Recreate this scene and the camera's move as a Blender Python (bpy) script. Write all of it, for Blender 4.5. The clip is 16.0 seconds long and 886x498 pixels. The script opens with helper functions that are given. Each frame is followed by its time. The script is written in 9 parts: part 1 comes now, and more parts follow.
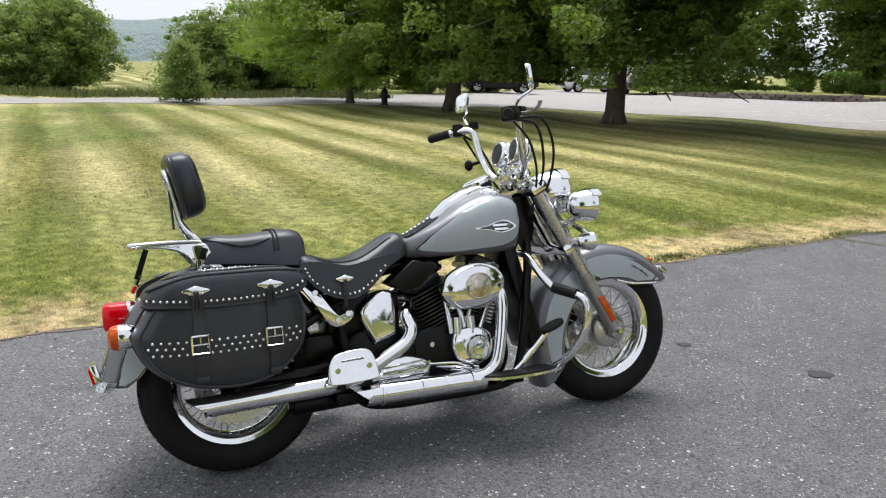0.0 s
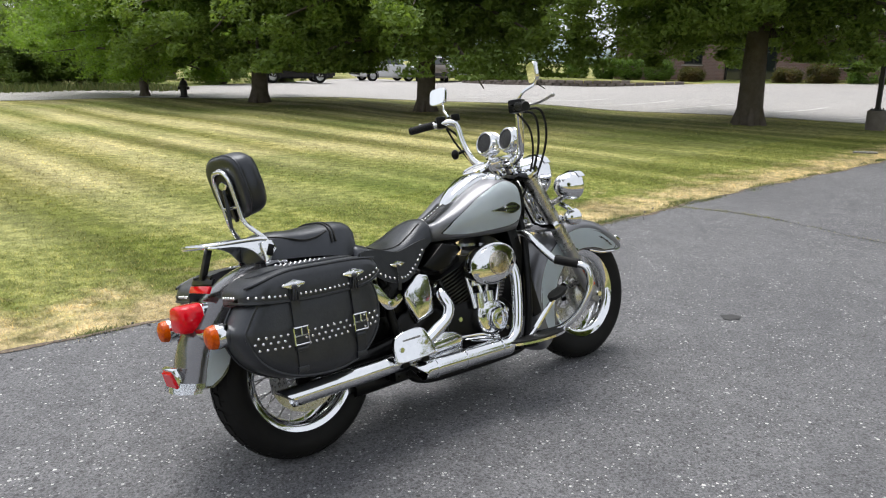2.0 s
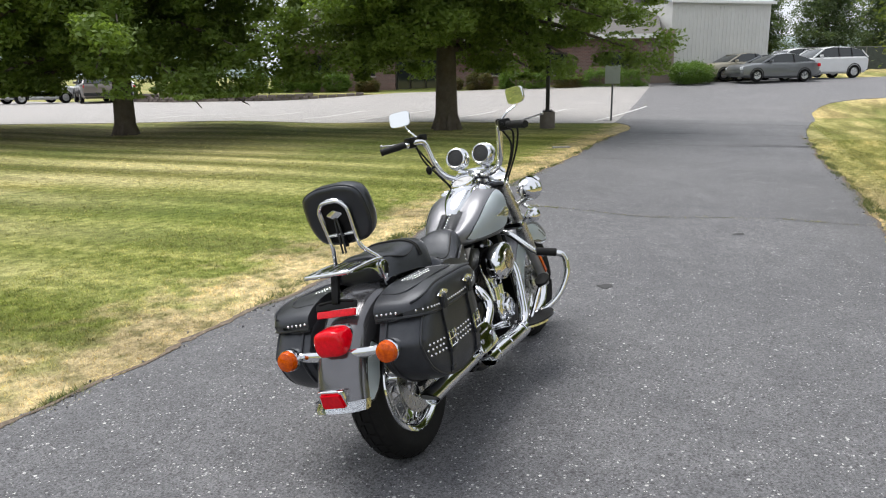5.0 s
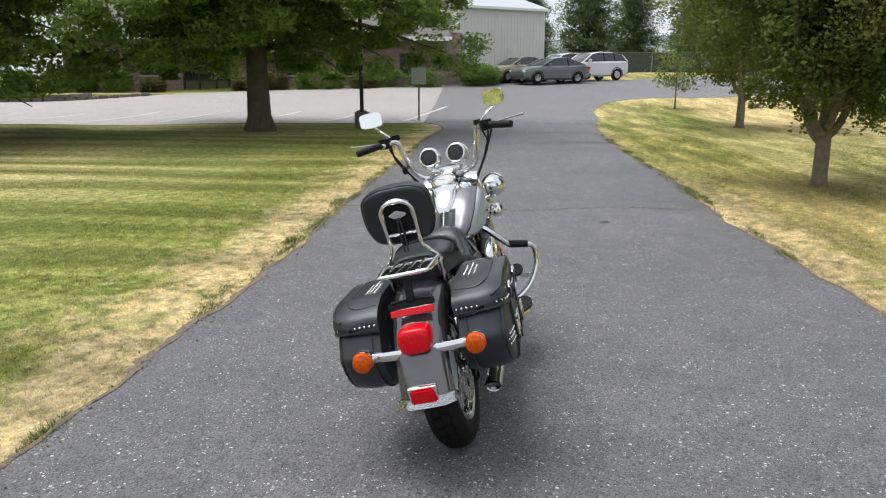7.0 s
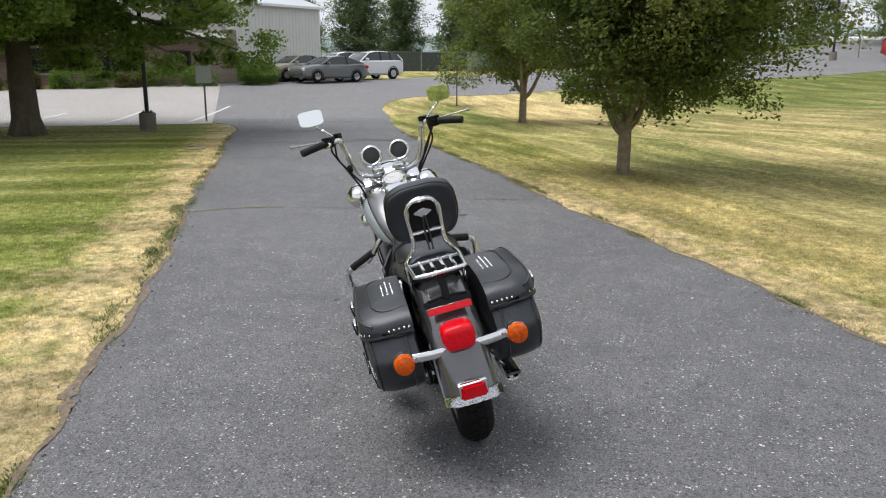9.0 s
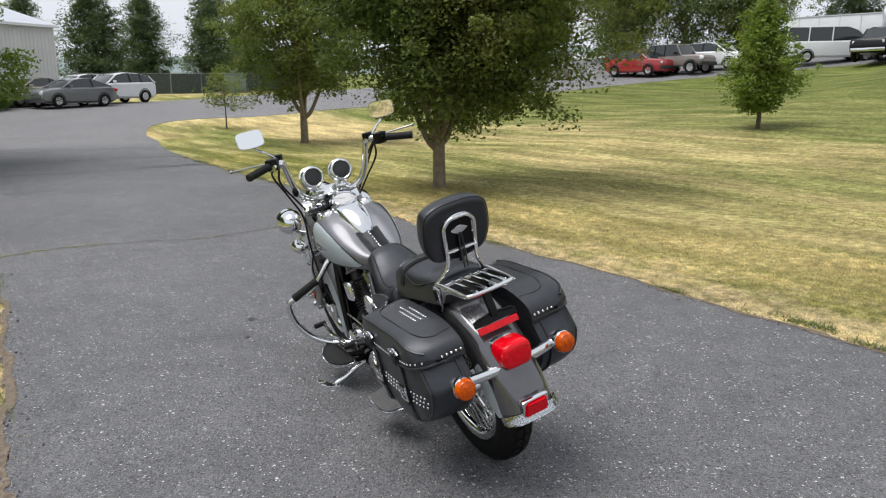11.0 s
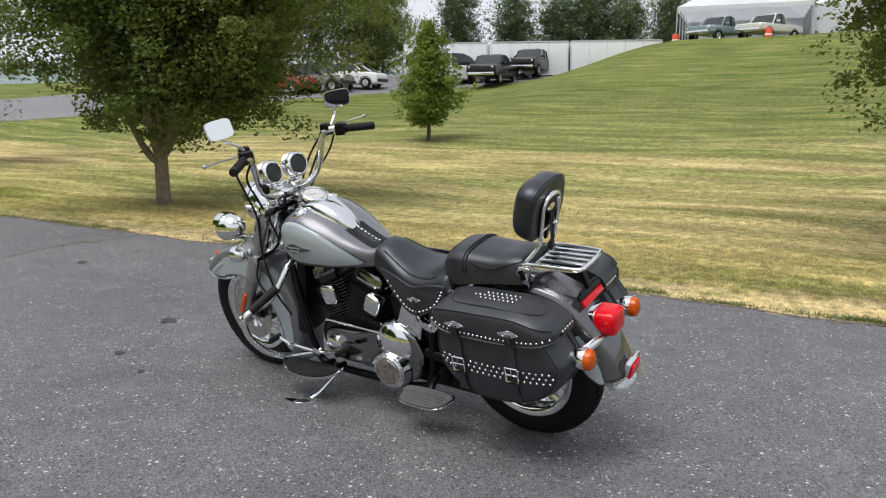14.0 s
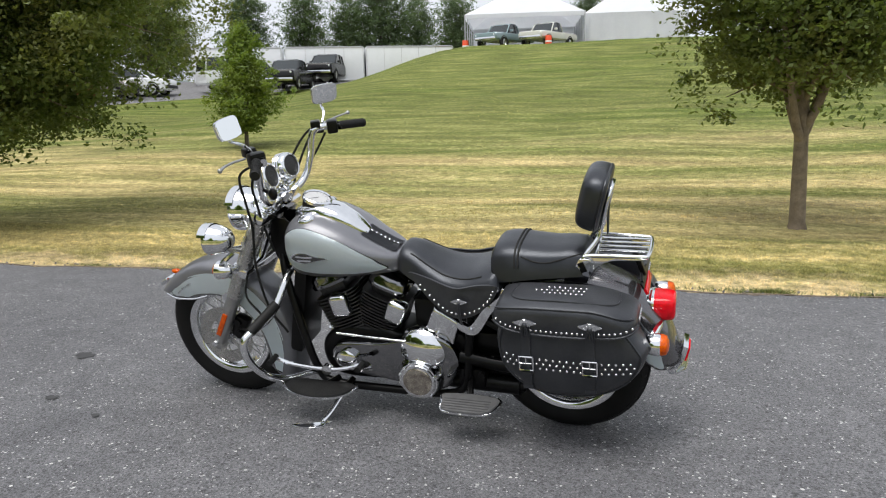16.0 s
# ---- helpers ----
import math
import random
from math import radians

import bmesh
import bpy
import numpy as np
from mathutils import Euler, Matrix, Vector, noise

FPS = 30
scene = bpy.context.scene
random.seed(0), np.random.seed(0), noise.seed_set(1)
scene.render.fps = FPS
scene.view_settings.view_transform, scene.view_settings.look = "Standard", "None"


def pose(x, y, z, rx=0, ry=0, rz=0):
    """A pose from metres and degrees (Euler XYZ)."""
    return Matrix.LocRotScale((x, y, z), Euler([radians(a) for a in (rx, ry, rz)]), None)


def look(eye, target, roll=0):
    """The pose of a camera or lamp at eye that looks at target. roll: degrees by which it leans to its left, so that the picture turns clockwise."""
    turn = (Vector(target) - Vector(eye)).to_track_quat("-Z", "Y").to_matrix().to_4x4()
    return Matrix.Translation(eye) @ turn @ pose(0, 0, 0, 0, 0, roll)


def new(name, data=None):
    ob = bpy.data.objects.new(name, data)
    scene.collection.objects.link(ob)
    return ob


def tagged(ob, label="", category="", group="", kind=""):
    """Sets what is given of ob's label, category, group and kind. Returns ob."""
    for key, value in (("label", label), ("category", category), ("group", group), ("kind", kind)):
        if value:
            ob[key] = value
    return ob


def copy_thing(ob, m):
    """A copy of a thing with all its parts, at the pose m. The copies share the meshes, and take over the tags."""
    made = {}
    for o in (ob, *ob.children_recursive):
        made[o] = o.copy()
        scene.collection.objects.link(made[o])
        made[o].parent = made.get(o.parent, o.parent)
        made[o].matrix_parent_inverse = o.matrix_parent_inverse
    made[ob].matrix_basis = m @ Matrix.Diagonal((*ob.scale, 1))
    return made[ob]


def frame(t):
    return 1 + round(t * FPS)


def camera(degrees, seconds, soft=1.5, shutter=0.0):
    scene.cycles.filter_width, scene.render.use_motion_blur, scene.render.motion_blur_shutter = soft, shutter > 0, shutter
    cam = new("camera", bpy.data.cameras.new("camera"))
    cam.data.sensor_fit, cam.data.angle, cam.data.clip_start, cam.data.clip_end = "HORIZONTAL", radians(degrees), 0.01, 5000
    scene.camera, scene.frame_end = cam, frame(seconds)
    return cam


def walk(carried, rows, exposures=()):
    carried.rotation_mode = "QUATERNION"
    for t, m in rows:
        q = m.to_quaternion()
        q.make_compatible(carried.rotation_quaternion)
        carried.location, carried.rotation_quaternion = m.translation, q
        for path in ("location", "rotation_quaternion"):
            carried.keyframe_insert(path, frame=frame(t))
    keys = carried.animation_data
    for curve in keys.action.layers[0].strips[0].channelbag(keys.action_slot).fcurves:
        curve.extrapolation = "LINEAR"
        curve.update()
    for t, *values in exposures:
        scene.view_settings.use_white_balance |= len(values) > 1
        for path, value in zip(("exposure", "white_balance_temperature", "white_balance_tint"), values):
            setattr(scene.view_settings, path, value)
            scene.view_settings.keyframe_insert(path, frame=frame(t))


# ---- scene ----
cam = camera(60.3, 16.0, soft=1.15)
METRES, EYE, TILT, LEAN, TURN = 8.523, 1.472, 0.0, 0.0, 0.0
ROWS = [
    (0.0, 0.0, 0.0, 0.0, 0.34, -13.46, -1.42),
    (0.5, -0.0296, -0.0016, 0.0023, -3.84, -13.44, -1.13),
    (1.0, -0.056, -0.0085, 0.0024, -7.84, -13.56, -0.94),
    (1.5, -0.0882, -0.0179, 0.0056, -11.77, -13.79, -0.95),
    (2.0, -0.115, -0.016, 0.0019, -15.71, -13.92, -1.14),
    (2.5, -0.1425, -0.0069, 0.0041, -19.7, -13.87, -1.29),
    (3.0, -0.1725, -0.0039, 0.0046, -23.72, -13.61, -1.25),
    (5.5, -0.3301, 0.0498, 0.0091, -45.15, -12.83, 0.58),
    (6.0, -0.3542, 0.0722, 0.0085, -49.25, -12.85, 0.5),
    (6.5, -0.375, 0.0921, 0.0086, -53.26, -12.85, 0.25),
    (7.0, -0.3956, 0.1149, 0.0102, -57.19, -12.86, -0.09),
    (7.5, -0.4076, 0.1399, 0.0066, -61.2, -12.87, -0.38),
    (8.0, -0.4155, 0.1678, 0.0068, -65.42, -12.89, -0.52),
    (8.5, -0.4291, 0.1937, 0.0063, -69.85, -12.91, -0.45),
    (9.0, -0.4427, 0.2197, 0.0083, -74.5, -12.9, -0.2),
    (11.5, -0.4438, 0.3765, 0.0027, -97.63, -11.12, 0.7),
    (12.0, -0.4369, 0.4105, -0.0017, -102.34, -10.76, 0.42),
    (12.5, -0.427, 0.442, -0.0037, -107.09, -10.56, 0.25),
    (13.0, -0.4102, 0.4709, -0.008, -111.81, -10.54, 0.08),
    (13.5, -0.3981, 0.503, -0.0097, -116.28, -10.55, 0.17),
    (14.0, -0.3829, 0.5316, -0.0096, -120.51, -10.43, 0.28),
    (14.5, -0.3601, 0.5543, -0.01, -124.51, -10.25, 0.45),
    (15.0, -0.342, 0.5774, -0.0106, -128.39, -10.1, 0.8),
    (15.5, -0.3231, 0.6003, -0.0104, -132.3, -10.09, 1.05),
    (16.0, -0.2969, 0.6129, -0.0144, -136.28, -10.2, 1.26),
]
EXPOSURES = [(0.0, 0.71), (1.5, 0.74), (3.0, 0.78), (5.5, 0.75), (7.0, 0.67), (9.0, 0.60), (12.5, 0.50), (14.5, 0.56), (16.0, 0.63)]      # the camera's own slow metering
walk(cam, [(t, pose(0, 0, EYE, TILT, LEAN, TURN) @ pose(METRES * x, METRES * y, METRES * z, 90 + pitch, roll, yaw)) for t, x, y, z, yaw, pitch, roll in ROWS], EXPOSURES)

# ---- daylight: thin bright overcast ----
SUN_EL, SUN_AZ = 68.0, 345.0
world = bpy.data.worlds.new("sky")
scene.world = world
world.use_nodes = True
wn, wl = world.node_tree.nodes, world.node_tree.links
sky = wn.new("ShaderNodeTexSky")
sky.sky_type = "NISHITA"
sky.sun_disc = False
sky.sun_elevation, sky.sun_rotation = radians(SUN_EL), radians(SUN_AZ)
sky.air_density, sky.dust_density, sky.ozone_density = 1.0, 4.0, 1.0
cloud = wn.new("ShaderNodeHueSaturation")      # a white cloud layer takes the blue away
cloud.inputs["Saturation"].default_value = 0.14
wl.new(sky.outputs["Color"], cloud.inputs["Color"])
veil = wn.new("ShaderNodeMix")
veil.data_type = "RGBA"
veil.inputs["Factor"].default_value = 0.72
veil.inputs["B"].default_value = (8.5, 8.95, 9.75, 1)
wl.new(cloud.outputs["Color"], veil.inputs["A"])
wl.new(veil.outputs["Result"], wn["Background"].inputs["Color"])
wn["Background"].inputs["Strength"].default_value = 0.079
lamp = bpy.data.lights.new("sun", "SUN")
lamp.energy, lamp.angle, lamp.color = 1.95, radians(42), (1.0, 0.97, 0.93)
sun = new("sun", lamp)
az, el = radians(SUN_AZ), radians(SUN_EL)
to_sun = Vector((math.sin(az) * math.cos(el), math.cos(az) * math.cos(el), math.sin(el)))
sun.matrix_world = look(to_sun * 50, (0, 0, 0))

# ---- mesh helpers ----
def tidy(me, material, angle=40):
    if material is not None:
        me.materials.append(material)
    me.shade_smooth()
    me.set_sharp_from_angle(angle=radians(angle))


def part(name, bm, material, parent=None, label="", angle=40):
    """Links a bmesh as one mesh object under a thing or a part."""
    me = bpy.data.meshes.new(name)
    bmesh.ops.recalc_face_normals(bm, faces=bm.faces)
    bm.to_mesh(me)
    bm.free()
    tidy(me, material, angle)
    ob = new(name, me)
    if parent is not None:
        ob.parent = parent
    if label:
        ob["label"] = label
    return ob


def thing(name, label, category, m=None, group="", kind=""):
    ob = tagged(new(name), label, category, group, kind)
    if m is not None:
        ob.matrix_basis = m
    return ob


def share(ob, parent, m):
    """Another piece on the same mesh."""
    o = new(ob.name.split(".")[0], ob.data)
    o.parent = parent
    o.matrix_basis = m
    return o


def grid_mesh(name, co, faces, material, smooth=True, angle=40):
    """A mesh from numpy arrays: co (n, 3), faces (m, 3 or 4)."""
    me = bpy.data.meshes.new(name)
    k = faces.shape[1]
    me.vertices.add(len(co))
    me.vertices.foreach_set("co", np.ascontiguousarray(co, dtype=np.float32).ravel())
    me.loops.add(faces.size)
    me.loops.foreach_set("vertex_index", np.ascontiguousarray(faces, dtype=np.int32).ravel())
    me.polygons.add(len(faces))
    me.polygons.foreach_set("loop_start", np.arange(0, faces.size, k, dtype=np.int32))
    me.update(calc_edges=True)
    me.materials.append(material)
    if smooth:
        me.shade_smooth()
    return new(name, me)


def box(bm, size, m=None, bevel=0.0, seg=2):
    mm = (m if m is not None else Matrix()) @ Matrix.Diagonal((*size, 1))
    vs = bmesh.ops.create_cube(bm, size=1.0, matrix=mm)["verts"]
    if bevel:
        es = list({e for v in vs for e in v.link_edges})
        bmesh.ops.bevel(bm, geom=es, offset=bevel, segments=seg, profile=0.6, affect="EDGES")
    return bm


def rod(bm, a, b, r, r2=None, seg=12):
    """A straight round bar from a to b."""
    a, b = Vector(a), Vector(b)
    d = b - a
    m = Matrix.Translation((a + b) / 2) @ d.to_track_quat("Z", "Y").to_matrix().to_4x4()
    bmesh.ops.create_cone(bm, cap_ends=True, segments=seg, radius1=r, radius2=r if r2 is None else r2, depth=d.length, matrix=m)
    return bm


def ball(bm, c, r, scale=(1, 1, 1), seg=16, rot=None):
    m = Matrix.Translation(c) @ (rot if rot is not None else Matrix()) @ Matrix.Diagonal((*scale, 1))
    bmesh.ops.create_uvsphere(bm, u_segments=seg, v_segments=max(6, seg // 2), radius=r, matrix=m)
    return bm


def curve_points(pts, n=6):
    """Catmull-Rom through the points."""
    p = [Vector(q) for q in pts]
    p = [p[0] * 2 - p[1]] + p + [p[-1] * 2 - p[-2]]
    out = []
    for i in range(1, len(p) - 2):
        for k in range(n):
            t = k / n
            out.append(0.5 * (2 * p[i] + (p[i + 1] - p[i - 1]) * t + (2 * p[i - 1] - 5 * p[i] + 4 * p[i + 1] - p[i + 2]) * t * t
                              + (3 * p[i] - p[i - 1] - 3 * p[i + 1] + p[i + 2]) * t ** 3))
    out.append(p[-2])
    return out


def tube(bm, pts, r, seg=10, n=6, taper=None, flat=1.0):
    """A bent round bar through the points; taper: radius factors at start and end."""
    c = curve_points(pts, n) if n > 1 else [Vector(q) for q in pts]
    up = Vector((0.13, 0.31, 0.94)).normalized()
    rings = []
    for i, q in enumerate(c):
        d = (c[min(i + 1, len(c) - 1)] - c[max(i - 1, 0)]).normalized()
        up = (up - d * up.dot(d))
        up = up.normalized() if up.length > 1e-4 else d.orthogonal().normalized()
        s = d.cross(up)
        f = 1.0 if taper is None else taper[0] + (taper[1] - taper[0]) * i / (len(c) - 1)
        rings.append([bm.verts.new(q + (up * math.cos(a) * flat + s * math.sin(a)) * r * f) for a in np.linspace(0, 2 * math.pi, seg, endpoint=False)])
    skin(bm, rings)
    return bm


def skin(bm, rings, closed=True, cap=True):
    """Faces between rings of vertices."""
    for a, b in zip(rings, rings[1:]):
        n = len(a)
        for i in range(n if closed else n - 1):
            j = (i + 1) % n
            bm.faces.new((a[i], a[j], b[j], b[i]))
    if cap and closed:
        bm.faces.new(list(reversed(rings[0])))
        bm.faces.new(rings[-1])
    return bm


def loft(bm, rings, closed=True, cap=True):
    return skin(bm, [[bm.verts.new(p) for p in r] for r in rings], closed, cap)


def lathe(bm, profile, m=None, seg=32, sweep=2 * math.pi):
    """A profile of (radius, height) turned about z, then moved by m."""
    m = m if m is not None else Matrix()
    rings = []
    for a in np.linspace(0, sweep, seg, endpoint=False):
        rings.append([bm.verts.new(m @ Vector((r * math.cos(a), r * math.sin(a), z))) for r, z in profile])
    rings.append(rings[0])
    skin(bm, rings, closed=False, cap=False)
    bmesh.ops.remove_doubles(bm, verts=bm.verts, dist=1e-5)
    return bm


def prism(bm, outline, depth, m=None, bevel=0.0, seg=2):
    """A flat outline in xy, thick along z (centred), then moved by m."""
    m = m if m is not None else Matrix()
    lo = [bm.verts.new(m @ Vector((x, y, -depth / 2))) for x, y in outline]
    hi = [bm.verts.new(m @ Vector((x, y, depth / 2))) for x, y in outline]
    n0 = len(lo)
    fs = [bm.faces.new(hi), bm.faces.new(list(reversed(lo)))]
    for i in range(n0):
        j = (i + 1) % n0
        bm.faces.new((lo[i], lo[j], hi[j], hi[i]))
    if bevel:
        es = [e for f in fs for e in f.edges]
        bmesh.ops.bevel(bm, geom=es, offset=bevel, segments=seg, profile=0.6, affect="EDGES")
    return bm


def smooth_loop(pts, n=4):
    """A closed rounded outline through 2D points."""
    p = [Vector((x, y)) for x, y in pts]
    out, k = [], len(p)
    for i in range(k):
        a, b, c, d = p[i - 1], p[i], p[(i + 1) % k], p[(i + 2) % k]
        for j in range(n):
            t = j / n
            q = 0.5 * (2 * b + (c - a) * t + (2 * a - 5 * b + 4 * c - d) * t * t + (3 * b - a - 3 * c + d) * t ** 3)
            out.append((q.x, q.y))
    return out


def ngon(r, n=24, rx=1.0, ry=1.0):
    return [(r * rx * math.cos(a), r * ry * math.sin(a)) for a in np.linspace(0, 2 * math.pi, n, endpoint=False)]


def B():
    return bmesh.new()


def step(x, a, b):
    t = np.clip((x - a) / (b - a), 0, 1)
    return t * t * (3 - 2 * t)


# ---- materials ----
def nodes_of(name):
    m = bpy.data.materials.new(name)
    m.use_nodes = True
    nt = m.node_tree
    return m, nt, nt.nodes["Principled BSDF"]


def math_node(nt, op, a, b=None, clamp=False):
    n = nt.nodes.new("ShaderNodeMath")
    n.operation, n.use_clamp = op, clamp
    for i, v in enumerate((a, b)):
        if v is None:
            continue
        if isinstance(v, (int, float)):
            n.inputs[i].default_value = v
        else:
            nt.links.new(v, n.inputs[i])
    return n.outputs[0]


def noise_node(nt, scale, detail=4.0, rough=0.55, co=None, distort=0.0):
    n = nt.nodes.new("ShaderNodeTexNoise")
    n.inputs["Scale"].default_value, n.inputs["Detail"].default_value = scale, detail
    n.inputs["Roughness"].default_value, n.inputs["Distortion"].default_value = rough, distort
    if co is not None:
        nt.links.new(co, n.inputs["Vector"])
    return n.outputs["Fac"]


def mix_node(nt, fac, a, b, blend="MIX"):
    n = nt.nodes.new("ShaderNodeMix")
    n.data_type, n.blend_type = "RGBA", blend
    for key, v in (("Factor", fac), ("A", a), ("B", b)):
        if isinstance(v, (int, float)):
            n.inputs[key].default_value = v
        elif isinstance(v, tuple):
            n.inputs[key].default_value = (*v, 1)
        else:
            nt.links.new(v, n.inputs[key])
    return n.outputs["Result"]


def ramp_node(nt, fac, lo, hi):
    """0 to 1 as fac goes from lo to hi."""
    n = nt.nodes.new("ShaderNodeMapRange")
    n.inputs["From Min"].default_value, n.inputs["From Max"].default_value = lo, hi
    nt.links.new(fac, n.inputs["Value"])
    return n.outputs["Result"]


def object_co(nt):
    return nt.nodes.new("ShaderNodeTexCoord").outputs["Object"]


def bump_node(nt, height, strength, distance, bsdf):
    n = nt.nodes.new("ShaderNodeBump")
    n.inputs["Strength"].default_value, n.inputs["Distance"].default_value = strength, distance
    nt.links.new(height, n.inputs["Height"])
    nt.links.new(n.outputs["Normal"], bsdf.inputs["Normal"])


def surf(name, c1, c2, scale=8.0, rough=0.5, rough2=None, metal=0.0, bump=0.0, bscale=None, coat=0.0, bdist=0.003, random_tint=0.0, spec=None):
    """Two colours mixed by noise at two scales, with uneven gloss and fine relief."""
    m, nt, p = nodes_of(name)
    co = object_co(nt)
    big, small = noise_node(nt, scale, 5, 0.6, co), noise_node(nt, scale * 9, 4, 0.6, co)
    f = math_node(nt, "ADD", math_node(nt, "MULTIPLY", big, 0.65), math_node(nt, "MULTIPLY", small, 0.35))
    f = ramp_node(nt, f, 0.34, 0.66)
    col = mix_node(nt, f, c1, c2)
    if random_tint:
        info = nt.nodes.new("ShaderNodeObjectInfo")
        v = math_node(nt, "ADD", math_node(nt, "MULTIPLY", info.outputs["Random"], 2 * random_tint), 1 - random_tint)
        n = nt.nodes.new("ShaderNodeVectorMath")
        n.operation = "SCALE"
        nt.links.new(col, n.inputs[0])
        nt.links.new(v, n.inputs["Scale"])
        col = n.outputs[0]
    nt.links.new(col, p.inputs["Base Color"])
    p.inputs["Metallic"].default_value = metal
    p.inputs["Coat Weight"].default_value = coat
    p.inputs["Coat Roughness"].default_value = 0.04
    if spec is not None:
        p.inputs["Specular IOR Level"].default_value = spec
    r2 = rough if rough2 is None else rough2
    n = nt.nodes.new("ShaderNodeMapRange")
    n.inputs["To Min"].default_value, n.inputs["To Max"].default_value = rough, r2
    nt.links.new(small, n.inputs["Value"])
    nt.links.new(n.outputs["Result"], p.inputs["Roughness"])
    if bump:
        bump_node(nt, noise_node(nt, bscale or scale * 12, 5, 0.6, co), bump, bdist, p)
    return m


CHROME = surf("chrome", (0.80, 0.81, 0.83), (0.72, 0.73, 0.75), 6, 0.035, 0.09, 1.0)
STEEL = surf("brushed_steel", (0.58, 0.57, 0.55), (0.46, 0.455, 0.44), 10, 0.2, 0.36, 1.0)
ALUMINIUM = surf("cast_aluminium", (0.45, 0.45, 0.45), (0.33, 0.33, 0.33), 18, 0.32, 0.5, 0.9, 0.15, 200)
BLACK_METAL = surf("black_paint", (0.0018, 0.0018, 0.0022), (0.0045, 0.0045, 0.0045), 9, 0.22, 0.4, 0.0, 0.05, 150, spec=0.2)
FIN_METAL = surf("cylinder_black", (0.022, 0.022, 0.024), (0.055, 0.054, 0.053), 14, 0.24, 0.38, 0.6)
RUBBER = surf("tyre_rubber", (0.004, 0.004, 0.0042), (0.011, 0.0105, 0.010), 7, 0.55, 0.8, 0.0, 0.15, 90, spec=0.2)
GRIP = surf("grip_rubber", (0.007, 0.007, 0.007), (0.014, 0.014, 0.014), 30, 0.5, 0.65, 0, 0.3, 260, spec=0.25)
LEATHER = surf("black_leather", (0.0160, 0.0167, 0.0195), (0.0310, 0.0317, 0.0355), 9, 0.28, 0.46, 0.0, 0.3, 130, bdist=0.002, spec=0.55)
VINYL = surf("black_vinyl", (0.0110, 0.0115, 0.0138), (0.0185, 0.0192, 0.0225), 6, 0.27, 0.42, 0.0, 0.2, 240, bdist=0.0015, spec=0.6)
for hide in (LEATHER, VINYL):      # reflections tinted cool, painting the sky's blue into the sheen
    hide.node_tree.nodes["Principled BSDF"].inputs["Specular Tint"].default_value = (0.86, 0.91, 1.0, 1)
STITCH = surf("thread", (0.006, 0.006, 0.006), (0.012, 0.012, 0.012), 60, 0.8)


def flake(name, c1, c2, metal, rough=0.34):
    """Metallic paint under clear lacquer."""
    m = surf(name, c1, c2, 3, rough, rough + 0.08, metal, coat=0.45)
    return m


PEWTER = flake("pewter_paint", (0.150, 0.152, 0.168), (0.186, 0.188, 0.206), 0.5, 0.34)
SILVER = flake("silver_paint", (0.70, 0.78, 0.83), (0.76, 0.83, 0.87), 0.12)
PEWTER_GLOSS = flake("polished_pewter_paint", (0.115, 0.113, 0.120), (0.155, 0.152, 0.161), 0.72, 0.15)
# chrome with shade and dim reflections put into a darker colour
SHADED_CHROME = surf("black_chrome_plating", (0.26, 0.262, 0.27), (0.20, 0.202, 0.21), 9, 0.06, 0.14, 1.0)
# golden emblem tone; on the clutch it paints gold and dark reflections
EMBLEM_MOTTLE = surf("etched_emblem", (0.74, 0.68, 0.58), (0.22, 0.19, 0.16), 34, 0.1, 0.22, 1.0, 0.7, 60)
BLACKLINE = surf("black_pinstripe", (0.015, 0.015, 0.016), (0.02, 0.02, 0.02), 8, 0.2, 0.25, 0, coat=1)


def lens(name, c1, c2, rough=0.06):
    m = surf(name, c1, c2, 70, rough, rough + 0.05, 0.0, coat=0.5, spec=0.1)
    return m


RED_LENS = lens("red_lens", (0.78, 0.002, 0.014), (0.52, 0.001, 0.006))
AMBER_LENS = lens("amber_lens", (0.72, 0.12, 0.0005), (0.36, 0.032, 0.0005))
CLEAR_LENS = lens("clear_lens", (0.6, 0.62, 0.63), (0.7, 0.72, 0.73))


def mirror_mat():
    m, nt, p = nodes_of("mirror_glass")
    p.inputs["Base Color"].default_value = (0.86, 0.88, 0.88, 1)
    p.inputs["Metallic"].default_value, p.inputs["Roughness"].default_value = 1.0, 0.015
    return m


MIRROR = mirror_mat()


def glass_mat():
    m, nt, p = nodes_of("vehicle_glass")
    p.inputs["Base Color"].default_value = (0.02, 0.025, 0.027, 1)
    p.inputs["Roughness"].default_value = 0.04
    p.inputs["Specular IOR Level"].default_value = 0.7
    return m


GLASS = glass_mat()
GRILLE = surf("speaker_mesh", (0.02, 0.021, 0.023), (0.05, 0.05, 0.053), 160, 0.45, 0.6, 0.4, 0.5, 600)

# ---- lie of the land ----
P0, DIR, NRM = np.array((1.95, 1.08)), np.array((0.882, 0.471)), np.array((0.471, -0.882))
EDGE_L, EDGE_R = -4.37, 0.05      # the lane's edges, across it


def along(x, y):
    """Metres along the lane and across it (positive towards the hill)."""
    return (x - P0[0]) * DIR[0] + (y - P0[1]) * DIR[1], (x - P0[0]) * NRM[0] + (y - P0[1]) * NRM[1]


def spot(a, s):
    return P0[0] + a * DIR[0] + s * NRM[0], P0[1] + a * DIR[1] + s * NRM[1]


